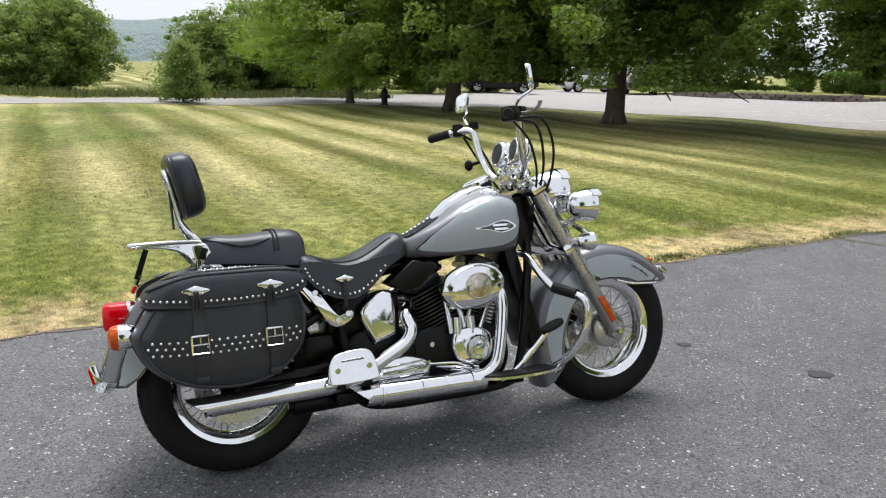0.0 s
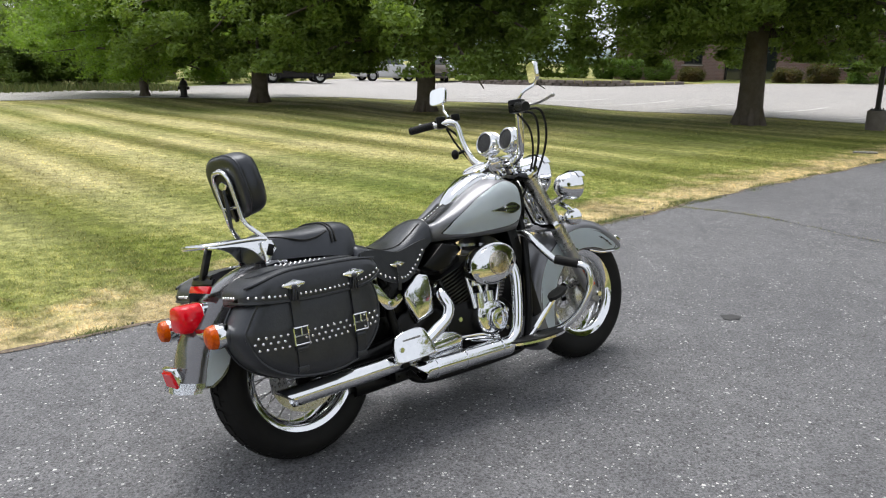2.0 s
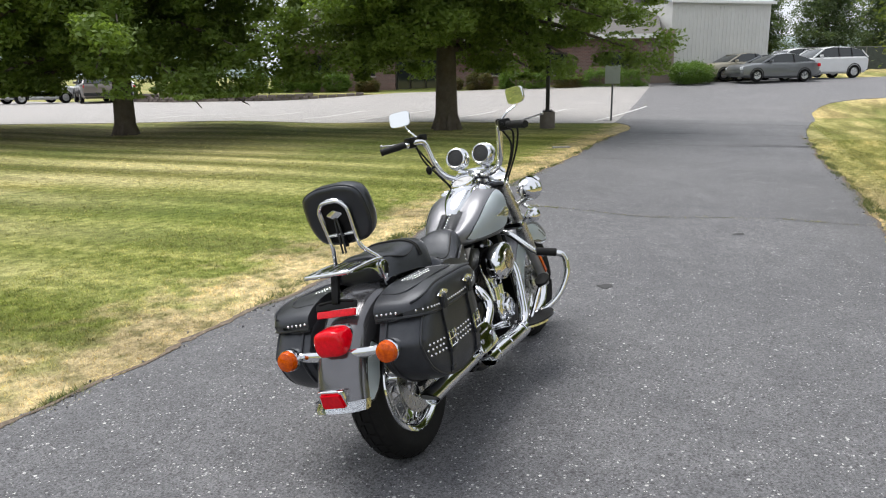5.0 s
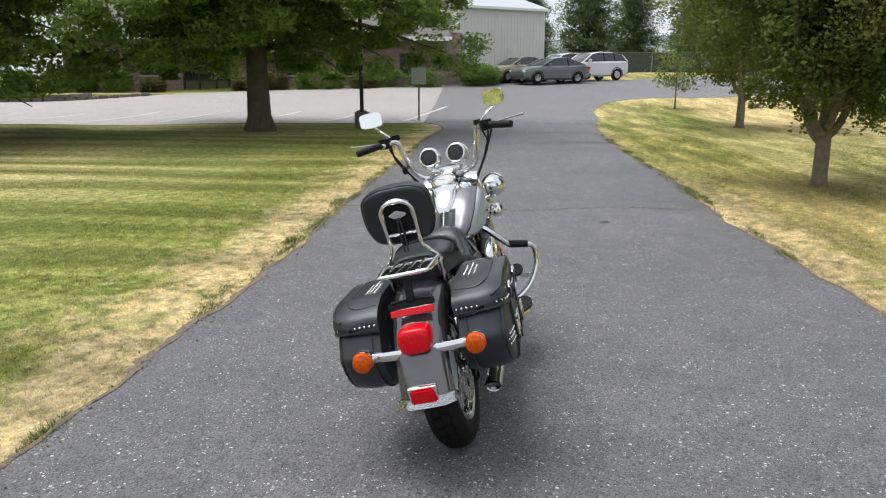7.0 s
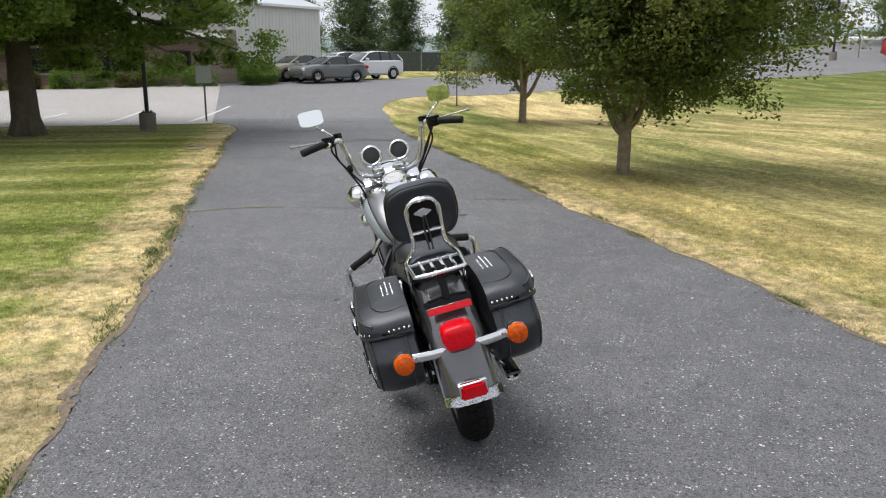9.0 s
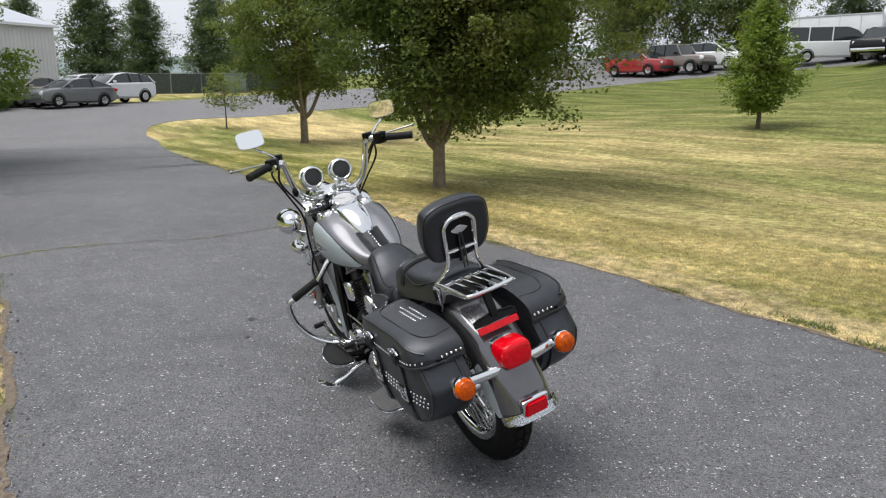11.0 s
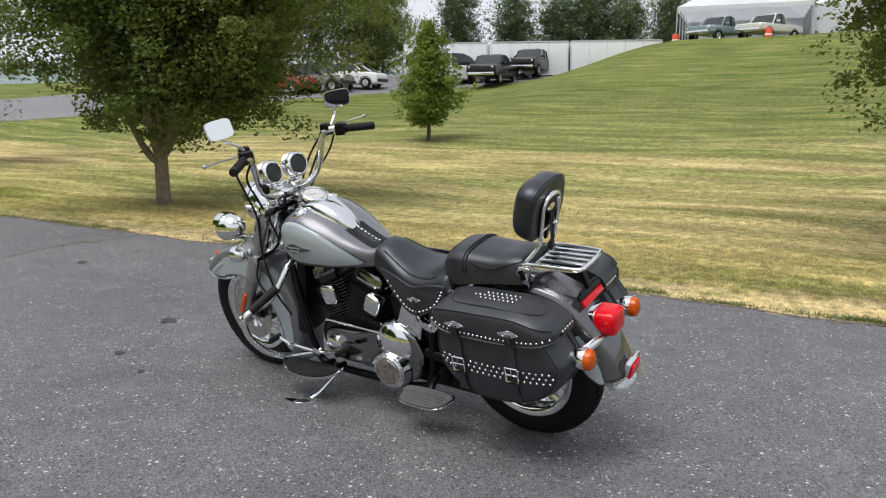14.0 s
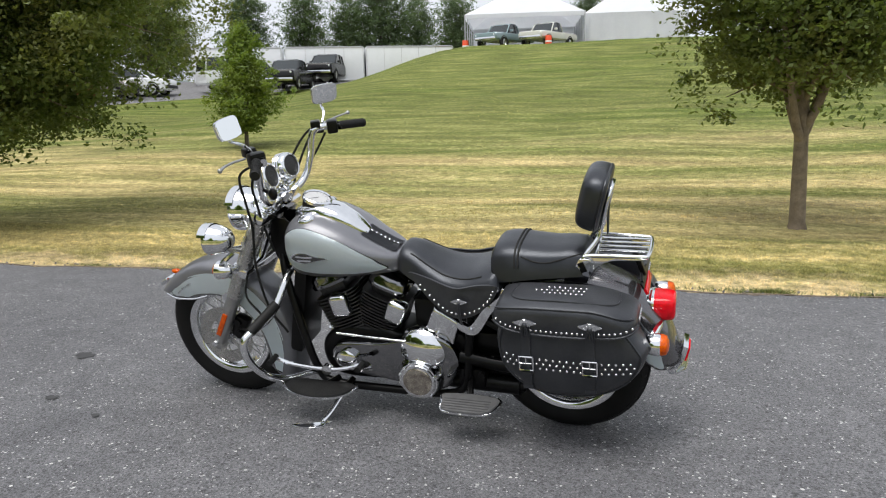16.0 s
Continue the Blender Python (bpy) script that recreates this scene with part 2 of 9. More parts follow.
def land(x, y):
    """Height of the ground."""
    a, s = along(x, y)
    rise_h = np.clip((s - 6.0) / 39.0, 0, 1)
    hill = rise_h ** 1.5 * (5.6 - 2.05 * step(a, 10.5, 20.0))
    rise = 1.25 * step(a, 20.0, 46.0) * step(s, -46.0, -14.0) * (1 - 0.28 * step(s, 14.0, 34.0)) + 0.5 * step(a, 46.0, 62.0) * step(-s, -26.0, -4.0)
    dip = -0.5 * step(-a, 10, 60) * step(-s, 20, 50)
    soft = 0.03 * np.sin(x * 0.9 + 1.3 * np.sin(y * 0.4)) * step(np.abs(s + 2.16), 2.6, 6.0)
    return hill + rise + dip + soft


def height(x, y):
    return float(land(np.array(float(x)), np.array(float(y))))


def lawn_colour(nt):
    """Mown stripes, dry patches and the parched verge, laid out on the plan."""
    co = object_co(nt)

    def dot(v):
        n = nt.nodes.new("ShaderNodeVectorMath")
        n.operation = "DOT_PRODUCT"
        nt.links.new(co, n.inputs[0])
        n.inputs[1].default_value = (*v, 0)
        return n.outputs["Value"]
    a = math_node(nt, "SUBTRACT", dot(DIR), float(P0 @ DIR))
    s = math_node(nt, "SUBTRACT", dot(NRM), float(P0 @ NRM))
    wob = noise_node(nt, 0.7, 4, 0.6, co)
    wob2 = noise_node(nt, 2.6, 4, 0.6, co)
    fine = noise_node(nt, 38, 4, 0.7, co)
    wa = math_node(nt, "ADD", math_node(nt, "MULTIPLY", wob, 0.5), math_node(nt, "MULTIPLY", wob2, 0.22))
    left = math_node(nt, "SINE", math_node(nt, "MULTIPLY", math_node(nt, "ADD", a, wa), 2 * math.pi / 1.56))

    def plan(ka, ks):
        """The plan with metres along the lane scaled by ka, across it by ks."""
        n = nt.nodes.new("ShaderNodeCombineXYZ")
        nt.links.new(math_node(nt, "MULTIPLY", a, ka), n.inputs[0])
        nt.links.new(math_node(nt, "MULTIPLY", s, ks), n.inputs[1])
        return n.outputs[0]
    patch = mix_node(nt, math_node(nt, "GREATER_THAN", s, -2.0), noise_node(nt, 0.16, 3, 0.5, co), noise_node(nt, 1.0, 3, 0.55, plan(0.045, 0.20)))      # green patches, drawn out along the hill
    streak = noise_node(nt, 1.1, 4, 0.55, plan(0.08, 0.75))
    right = math_node(nt, "SINE", math_node(nt, "MULTIPLY", math_node(nt, "ADD", s, math_node(nt, "MULTIPLY", wob, 0.9)), 2 * math.pi / 1.5))
    band = noise_node(nt, 0.55, 4, 0.55, plan(0.10, 0.8))
    right = math_node(nt, "ADD", math_node(nt, "MULTIPLY", right, 0.2), math_node(nt, "ADD", math_node(nt, "MULTIPLY", math_node(nt, "SUBTRACT", streak, 0.45), 3.6), math_node(nt, "MULTIPLY", math_node(nt, "SUBTRACT", band, 0.44), 8.0)))
    side = math_node(nt, "GREATER_THAN", s, -2.0)
    f = nt.nodes.new("ShaderNodeMix")
    nt.links.new(side, f.inputs["Factor"])
    nt.links.new(left, f.inputs["A"])
    nt.links.new(right, f.inputs["B"])
    f = math_node(nt, "ADD", f.outputs["Result"], math_node(nt, "MULTIPLY", math_node(nt, "SUBTRACT", wob2, 0.5), 1.6))
    fade = math_node(nt, "MULTIPLY", math_node(nt, "SUBTRACT", 1.0, side), math_node(nt, "MAXIMUM", math_node(nt, "MULTIPLY", ramp_node(nt, s, -11.5, -8.0), ramp_node(nt, a, -1.0, 3.0)), math_node(nt, "MULTIPLY", ramp_node(nt, a, 5.0, 9.0), 0.8)))      # the stripes thin out beside the lane
    f = math_node(nt, "MULTIPLY", f, math_node(nt, "SUBTRACT", math_node(nt, "ADD", math_node(nt, "MULTIPLY", side, 0.16), 0.84), math_node(nt, "MULTIPLY", fade, 0.55)))
    f = ramp_node(nt, math_node(nt, "SUBTRACT", f, math_node(nt, "MULTIPLY", fade, 0.22)), -0.95, 0.95)
    green_l, pale_l = (0.158, 0.158, 0.036), (0.450, 0.405, 0.196)
    green_r, pale_r = (0.160, 0.172, 0.042), (0.462, 0.366, 0.172)
    green, pale = mix_node(nt, side, green_l, green_r), mix_node(nt, side, pale_l, pale_r)
    upper = math_node(nt, "MULTIPLY", ramp_node(nt, s, 8.0, 23.0), 0.30)      # the slope stays greener
    lush = ramp_node(nt, math_node(nt, "ADD", math_node(nt, "ADD", patch, upper), math_node(nt, "MULTIPLY", wob2, 0.25)), 0.56, 0.76)
    col = mix_node(nt, f, green, pale)
    col = mix_node(nt, math_node(nt, "MULTIPLY", lush, 0.75), col, mix_node(nt, ramp_node(nt, s, 12.0, 30.0), (0.098, 0.140, 0.024), (0.150, 0.225, 0.030)))
    # the verge: distance out from the lane's two edges
    d_left = math_node(nt, "SUBTRACT", EDGE_L, s)
    d_right = math_node(nt, "SUBTRACT", s, EDGE_R)
    d = math_node(nt, "MAXIMUM", d_left, d_right)
    dn = math_node(nt, "ADD", d, math_node(nt, "MULTIPLY", math_node(nt, "SUBTRACT", wob2, 0.5), 2.4))
    inner = ramp_node(nt, dn, 5.6, 1.8)
    near = math_node(nt, "LESS_THAN", a, 24.0)
    col = mix_node(nt, math_node(nt, "MULTIPLY", math_node(nt, "MULTIPLY", inner, near), math_node(nt, "SUBTRACT", 0.74, math_node(nt, "MULTIPLY", side, math_node(nt, "SUBTRACT", 0.52, math_node(nt, "MULTIPLY", ramp_node(nt, a, 5.0, 10.0), 0.42))))), col, (0.132, 0.172, 0.029))
    straw = math_node(nt, "MULTIPLY", ramp_node(nt, math_node(nt, "SUBTRACT", dn, math_node(nt, "MULTIPLY", math_node(nt, "LESS_THAN", s, -2.0), 0.08)), 0.95, 0.3), near)
    straw = math_node(nt, "MULTIPLY", straw, math_node(nt, "SUBTRACT", 1.0, math_node(nt, "MULTIPLY", side, math_node(nt, "MULTIPLY", ramp_node(nt, a, 5.0, 9.0), 0.75))))
    tuft = noise_node(nt, 8, 4, 0.65, co)
    straw = math_node(nt, "MULTIPLY", straw, math_node(nt, "ADD", math_node(nt, "MULTIPLY", ramp_node(nt, tuft, 0.34, 0.52), 0.45), 0.55))
    col = mix_node(nt, math_node(nt, "MULTIPLY", straw, 0.86), col, (0.485, 0.385, 0.225))
    way = nt.nodes.new("ShaderNodeMix")      # thin swaths left by the mower
    way.data_type = "VECTOR"
    nt.links.new(side, way.inputs["Factor"])
    nt.links.new(plan(0.7, 0.05), way.inputs["A"])
    nt.links.new(plan(0.2, 0.85), way.inputs["B"])
    swath = noise_node(nt, 1.9, 4, 0.52, way.outputs["Result"])
    dry = ramp_node(nt, math_node(nt, "ADD", math_node(nt, "MULTIPLY", swath, 0.6), math_node(nt, "MULTIPLY", tuft, 0.4)), 0.5, 0.66)
    col = mix_node(nt, math_node(nt, "MULTIPLY", math_node(nt, "MULTIPLY", dry, math_node(nt, "SUBTRACT", 1.0, math_node(nt, "MULTIPLY", lush, 0.72))), math_node(nt, "ADD", math_node(nt, "MULTIPLY", side, 0.36), 0.32)), col, (0.48, 0.385, 0.20))
    shade = math_node(nt, "MULTIPLY", math_node(nt, "ADD", math_node(nt, "MULTIPLY", ramp_node(nt, fine, 0.28, 0.72), 0.9), 0.6),
                      math_node(nt, "ADD", math_node(nt, "MULTIPLY", ramp_node(nt, tuft, 0.32, 0.68), 0.78), 0.65))
    shade = math_node(nt, "MULTIPLY", shade, math_node(nt, "ADD", math_node(nt, "MULTIPLY", ramp_node(nt, swath, 0.36, 0.64), 0.52), 0.74))
    slope = math_node(nt, "SUBTRACT", 1.0, math_node(nt, "MULTIPLY", ramp_node(nt, s, 9.0, 25.0), 0.45))      # colour gets darker up the hill
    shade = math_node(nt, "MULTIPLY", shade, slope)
    n = nt.nodes.new("ShaderNodeVectorMath")
    n.operation = "SCALE"
    nt.links.new(col, n.inputs[0])
    nt.links.new(shade, n.inputs["Scale"])
    return n.outputs[0], fine, co


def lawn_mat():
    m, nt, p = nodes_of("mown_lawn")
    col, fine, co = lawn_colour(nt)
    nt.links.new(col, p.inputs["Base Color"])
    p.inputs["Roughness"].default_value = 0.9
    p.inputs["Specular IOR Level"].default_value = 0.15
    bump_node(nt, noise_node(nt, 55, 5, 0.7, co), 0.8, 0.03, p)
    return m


def blade_mat():
    m, nt, p = nodes_of("grass_blades")
    col, fine, co = lawn_colour(nt)
    isl = nt.nodes.new("ShaderNodeNewGeometry").outputs["Random Per Island"]
    col = mix_node(nt, ramp_node(nt, isl, 0.7, 1.25), col, (0.44, 0.35, 0.15))
    n = nt.nodes.new("ShaderNodeVectorMath")
    n.operation = "SCALE"
    nt.links.new(col, n.inputs[0])
    nt.links.new(math_node(nt, "ADD", math_node(nt, "MULTIPLY", isl, 0.9), 1.05), n.inputs["Scale"])
    nt.links.new(n.outputs[0], p.inputs["Base Color"])
    p.inputs["Roughness"].default_value = 0.7
    p.inputs["Specular IOR Level"].default_value = 0.2
    thin = nt.nodes.new("ShaderNodeBsdfTranslucent")      # light comes through the thin blades
    nt.links.new(n.outputs[0], thin.inputs["Color"])
    mx = nt.nodes.new("ShaderNodeMixShader")
    mx.inputs[0].default_value = 0.45
    nt.links.new(p.outputs[0], mx.inputs[1])
    nt.links.new(thin.outputs[0], mx.inputs[2])
    nt.links.new(mx.outputs[0], nt.nodes["Material Output"].inputs["Surface"])
    return m


def asphalt_mat(name, c1, c2, chip, chips=0.06):
    """Worn asphalt: patchy binder, dark pits between the stones, pale chips of three sizes."""
    m, nt, p = nodes_of(name)
    co = object_co(nt)
    big, mid, fine = noise_node(nt, 0.45, 5, 0.6, co), noise_node(nt, 3.5, 6, 0.65, co), noise_node(nt, 105, 4, 0.75, co)
    f = ramp_node(nt, math_node(nt, "ADD", math_node(nt, "MULTIPLY", big, 0.5), math_node(nt, "MULTIPLY", mid, 0.5)), 0.36, 0.64)
    col = mix_node(nt, f, c1, c2)
    grit = mix_node(nt, ramp_node(nt, fine, 0.36, 0.64), (0.36, 0.36, 0.365), (1.58, 1.58, 1.58))
    col = mix_node(nt, 1.0, col, grit, "MULTIPLY")
    blot = ramp_node(nt, noise_node(nt, 17, 5, 0.7, co), 0.50, 0.68)      # coarse worn spots
    col = mix_node(nt, math_node(nt, "MULTIPLY", blot, 0.34), col, tuple(v * 0.5 for v in c1))
    cluster = math_node(nt, "ADD", math_node(nt, "MULTIPLY", ramp_node(nt, noise_node(nt, 5.5, 4, 0.6, co), 0.44, 0.60), 0.85), 0.15)
    cell = None
    for k, (scale, share_, near, least) in enumerate(((140, chips * 0.7, 0.42, 0.05), (75, chips * 0.85, 0.40, 0.25), (36, chips * 0.62, 0.27, 0.45))):
        v = nt.nodes.new("ShaderNodeTexVoronoi")
        v.inputs["Scale"].default_value = scale
        nt.links.new(co, v.inputs["Vector"])
        sep = nt.nodes.new("ShaderNodeSeparateColor")
        nt.links.new(v.outputs["Color"], sep.inputs[0])
        stone = math_node(nt, "MULTIPLY", math_node(nt, "GREATER_THAN", sep.outputs[0], math_node(nt, "SUBTRACT", 1.0, math_node(nt, "MULTIPLY", cluster, share_ * 1.7))), math_node(nt, "LESS_THAN", v.outputs["Distance"], near))
        col = mix_node(nt, math_node(nt, "MULTIPLY", stone, math_node(nt, "ADD", math_node(nt, "MULTIPLY", sep.outputs[1], 1 - least), least)), col, chip)
        pit = math_node(nt, "MULTIPLY", math_node(nt, "LESS_THAN", sep.outputs[0], share_ * 1.7), math_node(nt, "LESS_THAN", v.outputs["Distance"], near * 1.25))
        col = mix_node(nt, math_node(nt, "MULTIPLY", pit, 0.6), col, (0.022, 0.022, 0.024))
        if k == 1:
            cell = v
    nt.links.new(col, p.inputs["Base Color"])
    p.inputs["Roughness"].default_value = 0.64
    p.inputs["Specular IOR Level"].default_value = 0.45
    h = math_node(nt, "ADD", math_node(nt, "MULTIPLY", fine, 0.8), math_node(nt, "MULTIPLY", cell.outputs["Distance"], -0.7))
    bump_node(nt, h, 0.8, 0.008, p)
    return m


LAWN, BLADES = lawn_mat(), blade_mat()
ASPHALT = asphalt_mat("lane_asphalt", (0.104, 0.104, 0.112), (0.163, 0.163, 0.171), (0.66, 0.66, 0.64), 0.058)
LOT = asphalt_mat("worn_lot_asphalt", (0.40, 0.375, 0.36), (0.33, 0.315, 0.305), (0.55, 0.52, 0.5), 0.05)
ROAD = asphalt_mat("road_asphalt", (0.15, 0.148, 0.155), (0.195, 0.19, 0.195), (0.4, 0.4, 0.4), 0.05)
PAINT = surf("road_paint", (0.72, 0.72, 0.70), (0.55, 0.55, 0.53), 6, 0.7)


def axis(near, far, fine, grow):
    """Grid lines that widen with distance."""
    out, x, d = [0.0], 0.0, fine
    while x < far:
        if x > near:
            d *= grow
        x += d
        out.append(x)
    return np.array([-v for v in reversed(out[1:])] + out)


def make_ground():
    xs, ys = axis(60, 2600, 0.8, 1.12) + 10, axis(60, 2600, 0.8, 1.12)
    X, Y = np.meshgrid(xs, ys)
    Z = land(X, Y) - 0.012
    nx, ny = len(xs), len(ys)
    i = np.arange(nx * ny).reshape(ny, nx)
    f = np.stack([i[:-1, :-1], i[:-1, 1:], i[1:, 1:], i[1:, :-1]], -1).reshape(-1, 4)
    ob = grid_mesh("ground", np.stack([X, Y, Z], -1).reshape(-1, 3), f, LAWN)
    return tagged(ob, "mown lawn with tan and green mowing stripes", "lawn", kind="structure")


make_ground()


def resample(pts, n):
    c = np.array([tuple(p) for p in curve_points([(x, y, 0) for x, y in pts], 12)])[:, :2]
    d = np.concatenate([[0], np.cumsum(np.hypot(*np.diff(c, axis=0).T))])
    t = np.linspace(0, d[-1], n)
    return np.stack([np.interp(t, d, c[:, 0]), np.interp(t, d, c[:, 1])], -1)


def sheet(name, one, two, nu, nv, lift, material, label, category, rag=0.0, thick=0.03):
    """A paved sheet between two edge lines, lying on the land, with a real edge."""
    A, C = resample(one, nu), resample(two, nu)
    rng = np.random.default_rng(len(name))
    if rag:
        for E in (A, C):
            w = rng.normal(0, rag, nu)
            E[:, 1] += np.convolve(w, np.ones(3) / 2, "same")
    t = np.linspace(0, 1, nv)[None, :, None]
    G = A[:, None, :] * (1 - t) + C[:, None, :] * t
    Z = land(G[..., 0], G[..., 1]) + lift
    co = np.concatenate([G, Z[..., None]], -1)
    skirt0, skirt1 = co[:, :1].copy(), co[:, -1:].copy()
    skirt0[..., 2] -= thick
    skirt1[..., 2] -= thick
    co = np.concatenate([skirt0, co, skirt1], 1)
    i = np.arange(nu * (nv + 2)).reshape(nu, nv + 2)
    f = np.stack([i[:-1, :-1], i[1:, :-1], i[1:, 1:], i[:-1, 1:]], -1).reshape(-1, 4)
    me = grid_mesh(name, co.reshape(-1, 3), f, material)
    me.data.set_sharp_from_angle(angle=radians(40))
    return tagged(me, label, category, kind="structure")


sheet("driveway", [spot(a, EDGE_L + 0.05 * math.sin(a * 0.8) + 0.025 * math.sin(a * 3.7) + 0.015 * math.sin(a * 9.1)) for a in np.linspace(-40, 17.5, 300)] + [spot(19.2, -4.45), spot(20.6, -4.9), spot(22.5, -6.2)],
      [spot(a, EDGE_R + 0.05 * math.sin(a * 0.9 + 1) + 0.025 * math.sin(a * 3.1) + 0.015 * math.sin(a * 8.3)) for a in np.linspace(-40, 14, 280)] + [spot(18, 0.25), spot(20.6, 0.5), spot(22.5, 0.7)],
      1400, 8, 0.004, ASPHALT, "worn dark grey asphalt lane with pale stone chips", "driveway", 0.02)
sheet("lot", [(17.9, 15.5), (15.4, 18.3), (12.5, 22), (7, 28.2), (1.5, 29.6), (-5, 28.2), (-13, 25), (-32, 17), (-80, -5)],
      [(33.4, 24.6), (27.6, 29.3), (22.4, 33.5), (15.5, 44), (8, 58), (-3, 34.0), (-14, 29.0), (-34, 20.8), (-82, -2)],
      220, 16, 0.003, LOT, "sun-bleached pale grey parking lot", "parking lot", 0.02)
sheet("road", [spot(19.6, -4.4), spot(20.2, -2.0), spot(22, 0.6), spot(26, 1.0), spot(30, 2.2), spot(32, 6), spot(32.5, 14), spot(31, 24), spot(27, 34), spot(20, 42), spot(14, 52), spot(6, 64)],
      [spot(35, -9.5), spot(38, -7), spot(42, -4), spot(46, 0), spot(49, 8), spot(50, 14), spot(48, 24), spot(52, 38), spot(52, 52), spot(45, 62), spot(30, 72), spot(20, 80)],
      200, 24, 0.001, ROAD, "grey asphalt access road", "road", 0.02)

# ---- trees ----
def leaf_mat(name, c1, c2, c3):
    m, nt, p = nodes_of(name)
    isl = nt.nodes.new("ShaderNodeNewGeometry").outputs["Random Per Island"]
    big = noise_node(nt, 0.5, 3, 0.6, object_co(nt))
    col = mix_node(nt, isl, c1, c2)
    col = mix_node(nt, ramp_node(nt, big, 0.45, 0.7), col, c3)
    nt.links.new(col, p.inputs["Base Color"])
    p.inputs["Roughness"].default_value = 0.5
    p.inputs["Specular IOR Level"].default_value = 0.35
    thin = nt.nodes.new("ShaderNodeBsdfTranslucent")
    nt.links.new(mix_node(nt, 1.0, col, (1.5, 1.6, 0.7), "MULTIPLY"), thin.inputs["Color"])
    mx = nt.nodes.new("ShaderNodeMixShader")
    mx.inputs[0].default_value = 0.42
    nt.links.new(p.outputs[0], mx.inputs[1])
    nt.links.new(thin.outputs[0], mx.inputs[2])
    nt.links.new(mx.outputs[0], nt.nodes["Material Output"].inputs["Surface"])
    return m


OAK_LEAF = leaf_mat("oak_leaves", (0.130, 0.190, 0.050), (0.205, 0.280, 0.078), (0.170, 0.235, 0.062))
LIGHT_LEAF = leaf_mat("bright_leaves", (0.17, 0.27, 0.045), (0.25, 0.36, 0.065), (0.20, 0.30, 0.055))
PEAR_LEAF = leaf_mat("pear_leaves", (0.088, 0.124, 0.040), (0.150, 0.195, 0.060), (0.170, 0.168, 0.060))
CONE_LEAF = leaf_mat("hornbeam_leaves", (0.11, 0.165, 0.035), (0.19, 0.25, 0.055), (0.18, 0.205, 0.05))
WOOD_LEAF = leaf_mat("hedgerow_leaves", (0.135, 0.195, 0.06), (0.215, 0.285, 0.09), (0.175, 0.24, 0.085))
# far trees: this green is lightened to carry the haze
PINE_LEAF = leaf_mat("pine_needles", (0.070, 0.105, 0.058), (0.11, 0.150, 0.082), (0.095, 0.13, 0.075))
HEDGE_LEAF = leaf_mat("hedge_leaves", (0.085, 0.150, 0.03), (0.14, 0.225, 0.05), (0.12, 0.19, 0.042))
SHRUB_LEAF = leaf_mat("reddish_shrub_leaves", (0.06, 0.085, 0.03), (0.13, 0.10, 0.04), (0.12, 0.075, 0.035))
GREY_BARK = surf("grey_bark", (0.125, 0.098, 0.070), (0.29, 0.235, 0.17), 9, 0.9, 0.95, 0, 0.8, 30, bdist=0.012)
BARK = surf("bark", (0.085, 0.068, 0.052), (0.155, 0.13, 0.105), 5, 0.9, 0.95, 0, 0.9, 26, bdist=0.02)


def leaves(name, C, size, material, rng, flat=0.5, aspect=0.6, simple=False):
    """Folded leaf blades at the centres C."""
    k = len(C)
    nrm = rng.normal(0, 1, (k, 3))
    nrm[:, 2] = np.abs(nrm[:, 2]) + flat
    nrm /= np.linalg.norm(nrm, axis=1)[:, None]
    t = rng.normal(0, 1, (k, 3))
    t[:, 2] -= 0.5
    t -= nrm * (t * nrm).sum(1)[:, None]
    t /= np.linalg.norm(t, axis=1)[:, None] + 1e-9
    b = np.cross(nrm, t)
    L = (size * rng.uniform(0.6, 1.3, k))[:, None]
    W = L * aspect * 0.5
    if simple:      # far off: one pointed blade a leaf
        v = np.stack([C - t * L * 0.5 - b * W, C + t * L * 0.6, C - t * L * 0.3 + b * W * 1.2], 1).reshape(-1, 3)
        return grid_mesh(name, v, np.arange(3 * k).reshape(-1, 3), material, smooth=False)
    v = np.stack([C - t * L * 0.5, C + b * W - nrm * W * 0.3, C + t * L * 0.5, C - b * W - nrm * W * 0.3], 1).reshape(-1, 3)
    i = np.arange(k)[:, None] * 4
    f = np.concatenate([i + np.array([[0, 1, 2]]), i + np.array([[0, 2, 3]])], 1).reshape(-1, 3)
    return grid_mesh(name, v, f, material, smooth=False)


